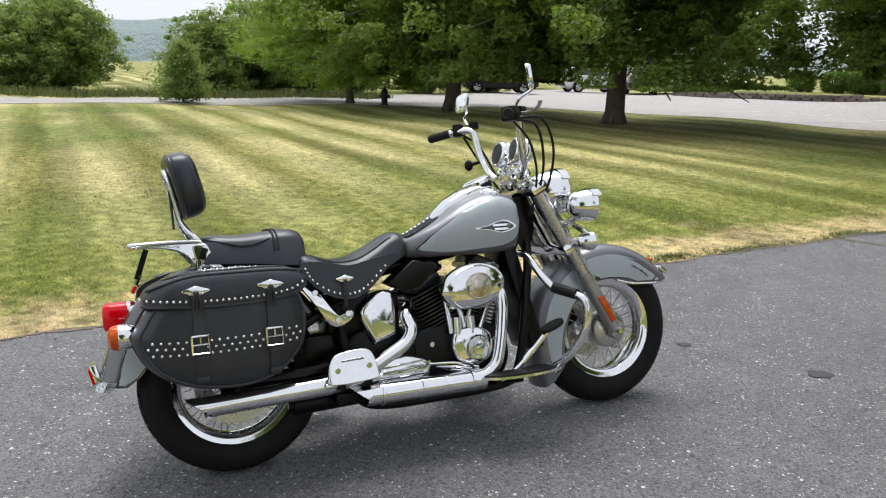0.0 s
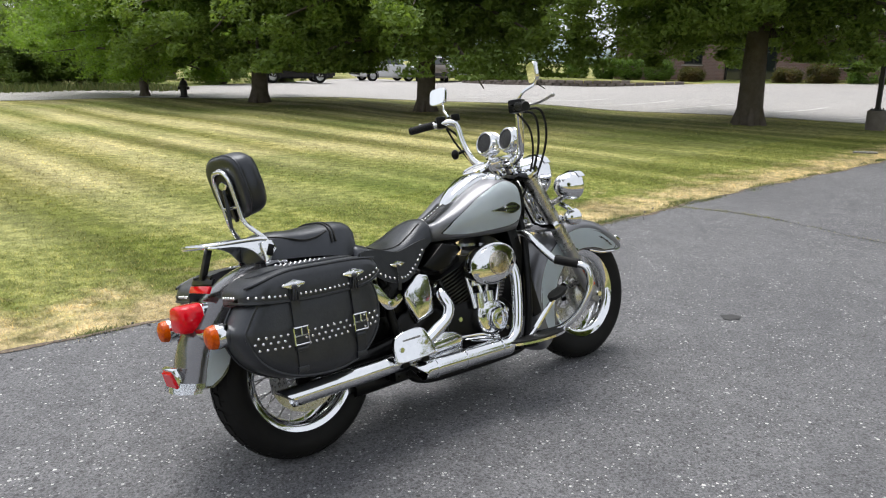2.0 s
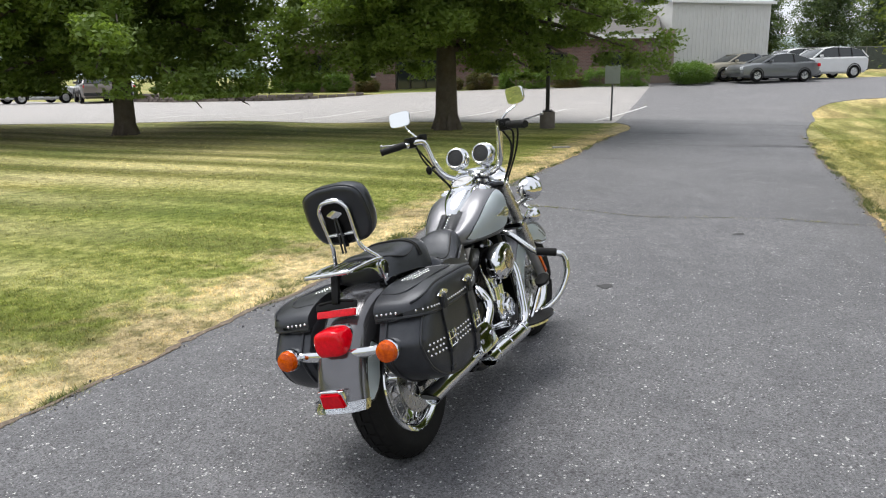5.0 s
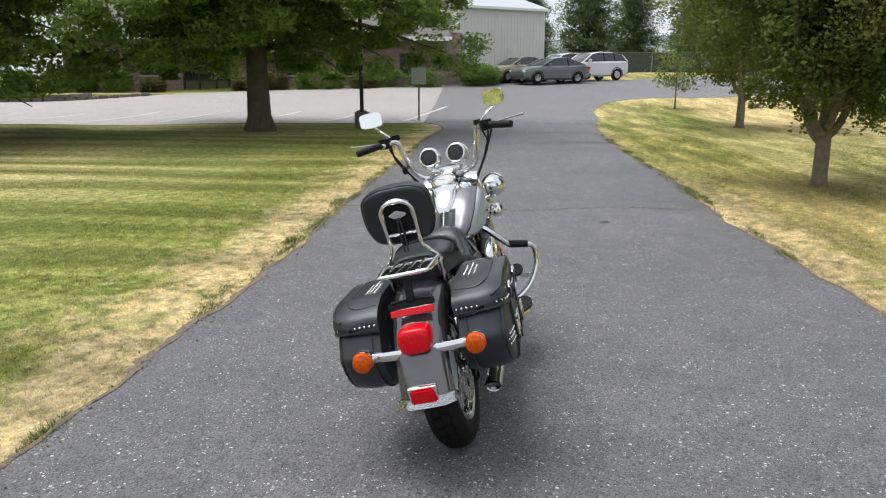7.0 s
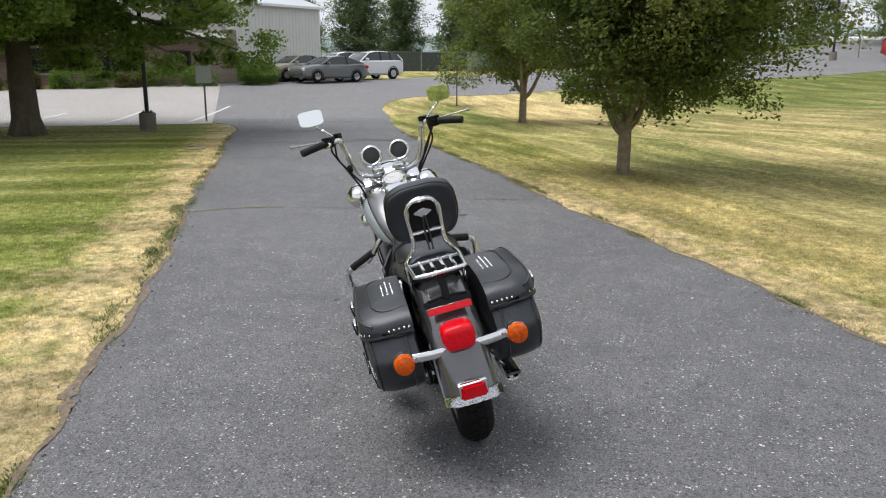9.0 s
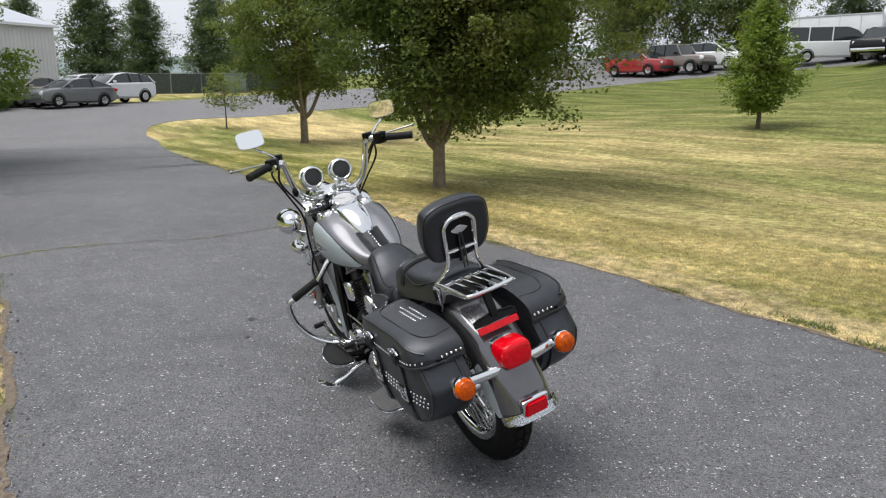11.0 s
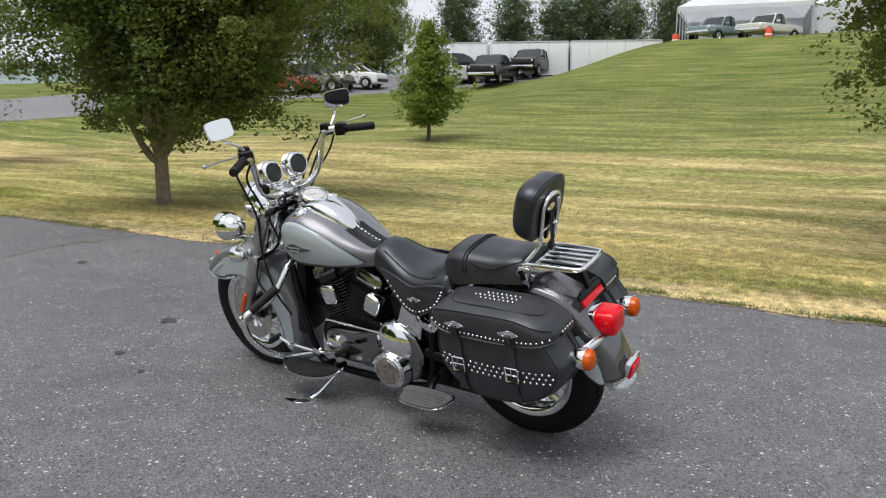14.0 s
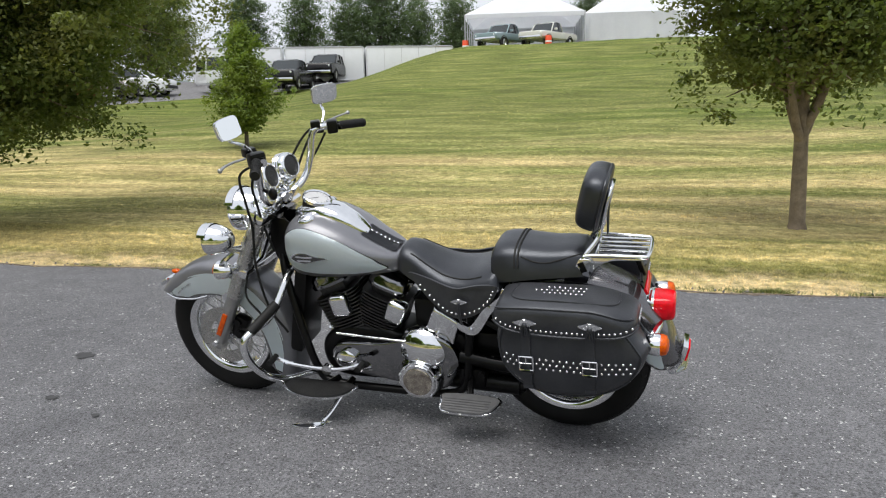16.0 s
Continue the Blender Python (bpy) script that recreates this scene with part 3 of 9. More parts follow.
def tree(name, label, xy, tall, crown, base, trunk_r, n, size, material, seed, droop=0.2, top=0.75, clump=0.5, group="", cone=False, lean=0.0, tips=26, hollow=0.55, arch=0.12, bark=None, simple=False, off=(0.0, 0.0), skirt=0.62, belly=0.3, fine_below=0.0, forks=0):
    """crown: half-width; base: height of the lowest leaves."""
    rng = np.random.default_rng(seed)
    z0 = height(*xy) - 0.05
    ob = thing(name, label, "tree", pose(xy[0], xy[1], z0), group)
    bm = B()
    top_z = tall * 0.86
    bend = rng.normal(0, 0.05 * tall / 6, (5, 2))
    line = [(bend[i][0] * (i / 4), bend[i][1] * (i / 4), top_z * (i / 4)) for i in range(5)]
    tube(bm, [(0, 0, -0.1), *line[1:]], trunk_r, 12, 5, (1.0, 0.12))
    for a in np.linspace(0, 6.28, 7)[:-1]:      # root flare
        tube(bm, [(0.3 * trunk_r * math.cos(a), 0.3 * trunk_r * math.sin(a), trunk_r * 2.6), (trunk_r * 0.85 * math.cos(a), trunk_r * 0.85 * math.sin(a), trunk_r * 0.8),
                  (trunk_r * 1.25 * math.cos(a), trunk_r * 1.25 * math.sin(a), -0.08)], trunk_r * 0.42, 6, 3, (0.7, 0.6))
    for k in range(forks):      # steep main limbs out of a low fork
        a = 2 * math.pi * k / forks + rng.uniform(-0.3, 0.3)
        z0f, r1 = base * rng.uniform(0.68, 0.92), crown * rng.uniform(0.24, 0.36)
        tube(bm, [(0, 0, z0f - 0.12), (r1 * 0.35 * math.cos(a), r1 * 0.35 * math.sin(a), z0f + 0.22), (r1 * math.cos(a), r1 * math.sin(a), z0f + 0.3 * (tall - base)),
                  (r1 * 1.35 * math.cos(a), r1 * 1.35 * math.sin(a), z0f + 0.6 * (tall - base))], trunk_r * 0.62, 8, 5, (1.0, 0.22))
    centres = []
    mid, half = (tall + base) / 2, (tall - base) / 2
    for i in range(tips):
        a = i * 2.399 + rng.normal(0, 0.25)
        h = (i + 0.5) / tips
        if cone:
            z = base + (tall - base) * h
            r = crown * (1 - h) ** 0.75 * (0.35 + 0.65 * min(1, h * 5)) * rng.uniform(0.75, 1.1)
        else:
            z = base + (tall - base) * h ** 0.9
            q = (z - base) / (tall - base)
            r = crown * (math.sqrt(max(0.03, 1 - max(0, (q - belly) / (1 - belly)) ** 2)) * (skirt + (1 - skirt) * min(1, q / belly))) * rng.uniform(0.8, 1.12)
        zs = min(max(base * 0.55 + z * 0.42, base * 0.8), top_z * 0.95)
        zs = max(zs, base * 0.75 if base > 1 else base + 0.25)
        tip = Vector((r * math.cos(a) + off[0], r * math.sin(a) + off[1], z - droop * r))
        s0 = Vector((0, 0, zs))
        m1 = s0.lerp(tip, 0.45) + Vector((0, 0, arch * r + rng.normal(0, 0.1)))
        tube(bm, [s0, m1, tip], trunk_r * (0.42 if not cone else 0.25) * (1 - 0.5 * h), 6, 4, (1, 0.12))
        for u in np.linspace(hollow, 1.04, 5):
            q = s0.lerp(m1, u / 0.5) if u < 0.5 else m1.lerp(tip, (u - 0.5) / 0.5)
            for _ in range(3):
                w = 0.45 + 0.25 * r / crown
                centres.append(np.array(q) + np.clip(rng.normal(0, 1, 3), -1.4, 1.4) * np.array((clump * w * 1.5, clump * w * 1.5, clump * w * 0.8)))
    part("trunk", bm, bark or BARK, ob, angle=60)
    # filling clumps all through the crown's skin
    k = len(centres) // 2
    d = rng.normal(0, 1, (k, 3))
    d /= np.linalg.norm(d, axis=1)[:, None]
    rr = rng.uniform(0.55, 1.0, k)[:, None]
    if cone:
        h = rng.uniform(0, 1, k) ** 1.3
        ang = rng.uniform(0, 6.28, k)
        rad = crown * (1 - h) ** 0.75 * (0.35 + 0.65 * np.minimum(1, h * 5)) * rng.uniform(0.3, 1.0, k)
        fill = np.stack([rad * np.cos(ang), rad * np.sin(ang), base + (tall - base) * h], -1)
    else:
        fill = d * rr * np.array((crown, crown, half)) * 0.93 + np.array((0, 0, mid))
        low = fill[:, 2] < mid
        fill[low, :2] *= 1.08 * (1 - (1 - skirt / 0.62) * np.clip((mid - fill[low, 2]) / half, 0, 1))[:, None]
    cs = np.concatenate([np.array(centres), fill + np.array((*off, 0.0))])
    per = rng.integers(0, len(cs), n)
    spread = clump * rng.uniform(0.25, 1.0, len(cs))
    C = cs[per] + np.clip(rng.normal(0, 1, (n, 3)), -1.5, 1.5) * spread[per][:, None] * np.array((0.62, 0.62, 0.42))
    C[:, 2] = np.maximum(C[:, 2], base * 0.62)
    if fine_below:      # the high part, out of sight, has fewer and larger leaves
        high = C[:, 2] > fine_below
        keep = ~high | (rng.uniform(0, 1, n) < 0.22)
        C, high = C[keep], high[keep]
        size = np.where(high, size * 1.9, size)
    cr = leaves("crown", C, size, material, rng, simple=simple)
    cr.parent = ob
    return ob


OAK = "broad pin oak with low sweeping branches on the mown lawn"
tree("oak_tree", OAK, (4.9, 22.6), 10.5, 4.8, 1.9, 0.30, 380000, 0.135, OAK_LEAF, 3, 0.32, fine_below=4.6, skirt=0.85, belly=0.25, clump=0.62, group="oaks beside the lot", tips=60, hollow=0.3, simple=True)
tree("oak_tree", OAK, (0.2, 27.0), 10.5, 4.4, 1.9, 0.30, 250000, 0.145, OAK_LEAF, 4, 0.3, fine_below=5.0, skirt=0.8, belly=0.25, clump=0.62, group="oaks beside the lot", tips=52, hollow=0.3, simple=True)
tree("oak_tree", OAK, (12.5, 17.5), 10.5, 5.2, 2.4, 0.36, 560000, 0.125, OAK_LEAF, 5, 0.2, fine_below=4.4, skirt=0.85, belly=0.22, clump=0.62, group="oaks beside the lot", tips=64, hollow=0.3, simple=True, off=(0.1, -0.1))
tree("shade_tree", "bright green shade tree at the edge of the lot", (-3.7, 29.7), 8.5, 3.9, 1.0, 0.16, 110000, 0.12, LIGHT_LEAF, 6, 0.18, clump=0.55, tips=40, simple=True, fine_below=6.0)
PEAR = "ornamental pear tree with dark green leaves on the lawn"
tree("pear_tree", PEAR, (8.75, 2.35), 6.2, 2.35, 1.05, 0.112, 190000, 0.072, PEAR_LEAF, 11, fine_below=3.7, droop=0.0, clump=0.48, off=(0.12, -0.5), skirt=0.45, belly=0.4, group="pear trees", tips=60, hollow=0.35, arch=0.3, bark=GREY_BARK, forks=5)
tree("pear_tree", PEAR, (0.48, -3.64), 5.8, 1.85, 1.4, 0.092, 92000, 0.070, PEAR_LEAF, 12, fine_below=3.7, droop=-0.05, skirt=0.45, belly=0.4, clump=0.36, group="pear trees", tips=50, hollow=0.35, arch=0.3, bark=GREY_BARK, forks=4)
tree("pear_tree", PEAR, (21.2, 6.1), 6.6, 2.6, 1.25, 0.13, 60000, 0.095, PEAR_LEAF, 13, -0.05, skirt=0.45, belly=0.4, clump=0.42, group="pear trees", tips=44, hollow=0.35, arch=0.3, bark=GREY_BARK, forks=4)
tree("young_tree", "small cone-shaped young tree on the rising lawn", (16.3, -6.5), 3.3, 1.2, 0.5, 0.065, 26000, 0.085, CONE_LEAF, 14, -0.25, clump=0.22, cone=True, tips=46, hollow=0.3)
tree("sapling", "thin sapling with drooping twigs beside the road", spot(27.5, 4.4), 2.6, 0.8, 0.75, 0.035, 1700, 0.1, PEAR_LEAF, 15, 0.1, clump=0.25, tips=14)
tree("shrub_tree", "small bushy tree at the far edge of the lawn", (-9.3, 27.4), 2.1, 1.0, 0.2, 0.05, 16000, 0.085, WOOD_LEAF, 16, 0.1, clump=0.3, cone=True, tips=26, hollow=0.3)


def wood(name, label, spots, tall, crown, base, n, size, material, seed, cone=False, group="", clump=0.9):
    """A few grown shapes, repeated with turns and sizes of their own."""
    rng = np.random.default_rng(seed)
    protos = [tree(name, label, spots[i], tall, crown, base, 0.2, n, size, material, seed + i, 0.1, clump=clump, cone=cone, tips=26, group=group, hollow=0.35, simple=True) for i in range(min(2, len(spots)))]
    for i, (x, y) in enumerate(spots[2:]):
        k = rng.uniform(0.78, 1.2)
        o = copy_thing(protos[i % len(protos)], pose(x, y, height(x, y) - 0.1, 0, 0, rng.uniform(0, 360)))
        o.scale = (k * rng.uniform(0.9, 1.15), k * rng.uniform(0.9, 1.15), k)


HEDGEROW = [(-31, 32.5), (-27.5, 33.8), (-24.2, 32.2), (-21.4, 34.6), (-18.8, 33.8), (-17.4, 35.5), (-10.9, 36.6), (-9.0, 38.6), (-7.0, 37.2), (-4.6, 40.5), (-1.0, 44), (2.5, 48), (-35, 31)]
wood("hedgerow_tree", "dense leafy tree in the hedgerow beyond the lawn", HEDGEROW, 3.7, 1.9, 0.15, 42000, 0.11, WOOD_LEAF, 30, group="hedgerow", clump=0.42)
wood("hedgerow_tree", "tall leafy tree behind the hedgerow", [(-31, 45), (-22.5, 44), (-11.0, 47), (-4, 52), (-36, 44), (6, 62), (-27, 50)], 5.4, 2.4, 1.2, 20000, 0.13, WOOD_LEAF, 40, group="hedgerow", clump=0.5)
wood("pine_tree", "dark pine behind the parked cars", [spot(64 + (i % 2) * 5, -14 + i * 4.6) for i in range(8)], 10, 3.0, 1.0, 38000, 0.16, PINE_LEAF, 50, cone=True, group="pines", clump=0.8)
wood("row_tree", "tall narrow tree behind the trailers", [(58.2, -33.4), (57.0, -38.8), (52.8, -40.6), (49.5, -41.6), (50.2, -46.7), (50.3, -52.2), (50.4, -61.3), (44, -66)], 9.5, 1.9, 0.6, 24000, 0.17, PINE_LEAF, 60, group="tree row", clump=0.8)
wood("row_tree", "dark leafy tree behind the parked vehicles", [(75.5, -5), (73, -10.5), (59.5, -15.0), (57.6, -19.5), (57.0, -23.6), (62, -27.5), (66, -17)], 10.0, 3.6, 0.5, 26000, 0.18, PEAR_LEAF, 70, group="tree row", clump=0.9)


def ridge(name, label, centre, yaw, wide, tall, seed, material):
    """A far wooded ridge."""
    rng = np.random.default_rng(seed)
    bm = B()
    rows = []
    k = 60
    prof = np.cumsum(rng.normal(0, 1, k))
    prof = (prof - np.linspace(prof[0], prof[-1], k))
    prof = 0.7 + 0.3 * np.sin(np.linspace(0, math.pi, k)) + prof * 0.012
    for j, (d, f) in enumerate(((0, 0.0), (20, 0.55), (60, 1.0), (140, 0.8))):
        rows.append([bm.verts.new((x, d, tall * f * prof[i] + (rng.uniform(0, 0.12) * tall if f > 0.5 else -4))) for i, x in enumerate(np.linspace(-wide / 2, wide / 2, k))])
    skin(bm, rows, closed=False, cap=False)
    ob = part(name, bm, material)
    ob.matrix_basis = pose(centre[0], centre[1], 0, 0, 0, yaw)
    return tagged(ob, label, "hills", kind="structure")


# pale blue-grey base: distance haze is put into the woods' colour
HAZED_WOOD = surf("far_woods", (0.20, 0.26, 0.26), (0.27, 0.325, 0.325), 0.05, 0.95, bump=1.0, bscale=0.3, bdist=3.0)
ridge("backdrop", "wooded hills in the distance, haze in their colour", (-80, 420), 10, 700, 23, 1, HAZED_WOOD)
ridge("backdrop", "wooded hills in the distance, haze in their colour", (420, 20), -95, 800, 27, 2, HAZED_WOOD)
ridge("backdrop", "wooded hills in the distance, haze in their colour", (-420, -60), 92, 900, 30, 3, HAZED_WOOD)
ridge("backdrop", "wooded hills in the distance, haze in their colour", (60, -420), 182, 900, 26, 4, HAZED_WOOD)

# ---- brick office, barn and their surroundings ----
def brick_mat():
    m, nt, p = nodes_of("brick_wall")
    mp = nt.nodes.new("ShaderNodeMapping")
    mp.inputs["Rotation"].default_value = (radians(90), 0, 0)
    nt.links.new(object_co(nt), mp.inputs["Vector"])
    b = nt.nodes.new("ShaderNodeTexBrick")
    b.inputs["Color1"].default_value, b.inputs["Color2"].default_value = (0.13, 0.062, 0.056, 1), (0.27, 0.14, 0.12, 1)
    b.inputs["Mortar"].default_value = (0.30, 0.25, 0.23, 1)
    b.inputs["Scale"].default_value, b.inputs["Brick Width"].default_value, b.inputs["Row Height"].default_value = 1.0, 0.21, 0.075
    b.inputs["Mortar Size"].default_value = 0.009
    nt.links.new(mp.outputs["Vector"], b.inputs["Vector"])
    blot = noise_node(nt, 0.9, 4, 0.6, object_co(nt))
    nt.links.new(mix_node(nt, ramp_node(nt, blot, 0.3, 0.8), b.outputs["Color"], (0.23, 0.165, 0.145)), p.inputs["Base Color"])
    p.inputs["Roughness"].default_value = 0.9
    bump_node(nt, b.outputs["Fac"], -0.5, 0.01, p)
    return m


BRICK_WALL = brick_mat()
MORTAR = surf("mortar", (0.30, 0.265, 0.245), (0.38, 0.34, 0.31), 4, 0.95, bump=0.3)
SIDING = surf("pale_metal_siding", (0.55, 0.55, 0.53), (0.62, 0.62, 0.60), 1.5, 0.55, 0.65)
ROOFING = surf("grey_metal_roof", (0.42, 0.45, 0.50), (0.5, 0.53, 0.57), 2, 0.4, 0.55, 0.2)
SHINGLE = surf("roof_shingles", (0.10, 0.095, 0.09), (0.15, 0.14, 0.13), 6, 0.9, bump=0.5)
TRIM = surf("white_trim", (0.72, 0.72, 0.70), (0.8, 0.8, 0.78), 4, 0.5)
DARK_FRAME = surf("dark_frame", (0.02, 0.018, 0.017), (0.035, 0.03, 0.028), 8, 0.4)
FENCE_WOOD = surf("weathered_boards", (0.22, 0.165, 0.14), (0.33, 0.26, 0.225), 3, 0.85, bump=0.4)
STONE = surf("dark_stone", (0.11, 0.09, 0.08), (0.2, 0.17, 0.15), 3, 0.9, bump=0.6, bscale=20, random_tint=0.3)


def facade(ob, x0, x1, z0, z1, holes, thick=0.25):
    """An upright wall in the plane y = 0 with holes (x0, x1, z0, z1), cut through."""
    xs = sorted({x0, x1, *[h[0] for h in holes], *[h[1] for h in holes]})
    zs = sorted({z0, z1, *[h[2] for h in holes], *[h[3] for h in holes]})
    bm = B()
    for a, b in zip(xs, xs[1:]):
        for c, d in zip(zs, zs[1:]):
            if any(h[0] <= a and b <= h[1] and h[2] <= c and d <= h[3] for h in holes):
                continue
            box(bm, (b - a, thick, d - c), pose((a + b) / 2, thick / 2, (c + d) / 2))
    bmesh.ops.remove_doubles(bm, verts=bm.verts, dist=1e-4)
    seen = {}
    for f in bm.faces:
        seen.setdefault(tuple(round(v, 3) for v in f.calc_center_median()), []).append(f)
    bmesh.ops.delete(bm, geom=[f for fs in seen.values() if len(fs) > 1 for f in fs], context="FACES")
    return bm


OFFICE = pose(18.5, 43.9, 0.62, 0, 0, -52)      # local x runs along the front, -y faces the lot
office = thing("office_building", "single-storey red brick office with dark windows", "building", OFFICE)
WINS = [(21.9, 23.0, 0.9, 2.1), (18.4, 19.8, 0.9, 2.1), (15.1, 16.4, 0.9, 2.1), (7.9, 8.9, 0.9, 2.1), (5.2, 6.2, 0.9, 2.1)]
DOORS = [(10.1, 12.7, 0.0, 2.35)]
part("wall", facade(office, 3.9, 24, -0.6, 2.9, WINS + DOORS), BRICK_WALL, office)
for size, at in (((0.25, 12, 3.5), (4.025, 6.3)), ((0.25, 12, 3.5), (23.875, 6.3)), ((20.1, 0.25, 3.5), (13.95, 12.4))):
    part("wall", box(B(), size, pose(*at, 1.15)), BRICK_WALL, office)
bm = B()
prism(bm, [(-0.8, 2.9), (14, 2.9), (6.6, 5.6)], 21.5, pose(13.95, 0, 0) @ Matrix(((0, 0, 1, 0), (1, 0, 0, 0), (0, 1, 0, 0), (0, 0, 0, 1))))
part("roof", bm, SHINGLE, office)
bm = B()
box(bm, (21.6, 0.06, 0.22), pose(13.95, -0.83, 2.86))
part("fascia", bm, TRIM, office)
for x0, x1, z0, z1 in WINS:
    bm = B()
    for dx in (x0 + 0.04, (x0 + x1) / 2, x1 - 0.04):
        box(bm, (0.08, 0.08, z1 - z0), pose(dx, 0.1, (z0 + z1) / 2), 0.01)
    for dz in (z0 + 0.04, z1 - 0.04):
        box(bm, (x1 - x0, 0.085, 0.08), pose((x0 + x1) / 2, 0.1, dz), 0.01)
    w = part("window", bm, DARK_FRAME, office)
    bm = B()
    box(bm, (x1 - x0, 0.012, z1 - z0), pose((x0 + x1) / 2, 0.13, (z0 + z1) / 2))
    part("pane", bm, GLASS, w)
    bm = B()
    box(bm, (x1 - x0 + 0.2, 0.16, 0.08), pose((x0 + x1) / 2, -0.02, z0 - 0.042), 0.01)
    part("sill", bm, MORTAR, w)
bm = B()
for dx in (10.15, 10.95, 11.85, 12.65):
    box(bm, (0.09, 0.1, 2.35), pose(dx, 0.12, 1.175), 0.01)
for dz in (0.06, 2.0, 2.3):
    box(bm, (2.6, 0.105, 0.09), pose(11.4, 0.12, dz), 0.01)
dr = part("door", bm, DARK_FRAME, office, "dark glazed double entrance door")
bm = B()
box(bm, (2.5, 0.012, 2.3), pose(11.4, 0.15, 1.17))
part("pane", bm, GLASS, dr)

BARN = pose(34.85, 24.55, 0.75, 0, 0, -28)
barn = thing("barn", "pale ribbed metal barn with a grey roof", "building", BARN)
for size, at in (((6.0, 0.2, 4.8), (3.0, 0.1)), ((0.2, 15.8, 4.8), (5.9, 8.1)), ((0.2, 15.8, 4.8), (0.1, 8.1)), ((6.0, 0.2, 4.8), (3.0, 16.1))):
    part("wall", box(B(), size, pose(*at, 2.2)), SIDING, barn)
bm = B()
for i in range(26):
    box(bm, (0.03, 0.02, 4.6), pose(0.15 + i * 0.228, -0.011, 2.1), 0.006, 1)
part("ribs", bm, SIDING, barn)["kind"] = "stuff"
bm = B()
prism(bm, [(-0.2, 4.5), (-0.2, 4.65), (8.1, 7.0), (16.5, 4.65), (16.5, 4.5), (8.1, 6.85)], 6.3, pose(3.0, 0, 0) @ Matrix(((0, 0, 1, 0), (1, 0, 0, 0), (0, 1, 0, 0), (0, 0, 0, 1))))
part("roof", bm, ROOFING, barn)
bm = B()
box(bm, (6.35, 0.05, 0.12), pose(3.0, -0.225, 4.57))
part("gutter", bm, TRIM, barn)


def board_fence(x, y, yaw, n, tall):
    ob = thing("board_fence", "weathered vertical board fence beside the barn", "fence", pose(x, y, height(x, y) - 0.05, 0, 0, yaw))
    for z in (0.35, tall - 0.35):
        part("rail", box(B(), (n * 0.15, 0.04, 0.09), pose(n * 0.075, 0.04, z)), FENCE_WOOD, ob)
    bm = B()
    box(bm, (0.138, 0.022, tall), pose(0, 0, tall / 2), 0.003, 1)
    first = part("board", bm, FENCE_WOOD, ob)
    first.location = (0.075, 0, 0)
    for i in range(1, n):
        share(first, ob, pose(0.075 + i * 0.15, 0, 0.015 * (i % 3)))


board_fence(33.1, 25.2, -28, 13, 2.9)


def bush(label, x, y, size, n, material, seed, cat="bush", group="", leaf=0.11):
    rng = np.random.default_rng(seed)
    ob = thing("bush", label, cat, pose(x, y, height(x, y)), group)
    bm = B()
    for i in range(9):
        a = i * 2.4
        tube(bm, [(0, 0, -0.05), (size[0] * 0.25 * math.cos(a), size[1] * 0.25 * math.sin(a), size[2] * 0.4), (size[0] * 0.42 * math.cos(a), size[1] * 0.42 * math.sin(a), size[2] * 0.75)], 0.03, 5, 3, (1, 0.3))
    part("branches", bm, BARK, ob)["kind"] = "stuff"
    k = max(30, n // 60)
    d = rng.normal(0, 1, (k, 3))
    d /= np.linalg.norm(d, axis=1)[:, None]
    d = np.sign(d) * np.abs(d) ** 0.7
    cs = d * np.array(size) * 0.43 * rng.uniform(0.7, 1, (k, 1)) + np.array((0, 0, size[2] * 0.5))
    C = cs[rng.integers(0, k, n)] + rng.normal(0, 0.09, (n, 3))
    C[:, 2] = np.maximum(C[:, 2], 0.03)
    leaves("crown", C, leaf, material, rng).parent = ob
    return ob


def on_front(x, out):
    v = OFFICE @ Vector((x, -out, 0))
    return v.x, v.y


PLANTING = ((22.3, 3.9, 1.3, HEDGE_LEAF), (17.6, 3.0, 1.25, HEDGE_LEAF), (20.0, 1.6, 1.0, SHRUB_LEAF), (15.2, 1.4, 1.1, SHRUB_LEAF), (13.6, 1.2, 0.8, SHRUB_LEAF), (8.9, 1.2, 0.7, SHRUB_LEAF), (7.1, 1.5, 1.2, HEDGE_LEAF), (5.4, 1.5, 1.3, HEDGE_LEAF), (4.0, 1.4, 1.2, HEDGE_LEAF), (2.2, 1.4, 1.2, HEDGE_LEAF))
for i, (fx, w, h, mt) in enumerate(PLANTING):
    x, y = on_front(fx, 1.5)
    b = bush("clipped green hedge along the brick wall" if mt is HEDGE_LEAF else "reddish shrub along the brick wall", x, y, (w * 1.12, 1.5, h), 9000, mt, 100 + i, group="office planting", leaf=0.085)
    b.location.z = 0.6
    b.rotation_euler = (0, 0, radians(-52))
x, y = (BARN @ Vector((0.2, -2.0, 0))).xy
bush("low spreading juniper beside the barn", x, y, (3.0, 2.0, 1.15), 11000, HEDGE_LEAF, 120, leaf=0.09)

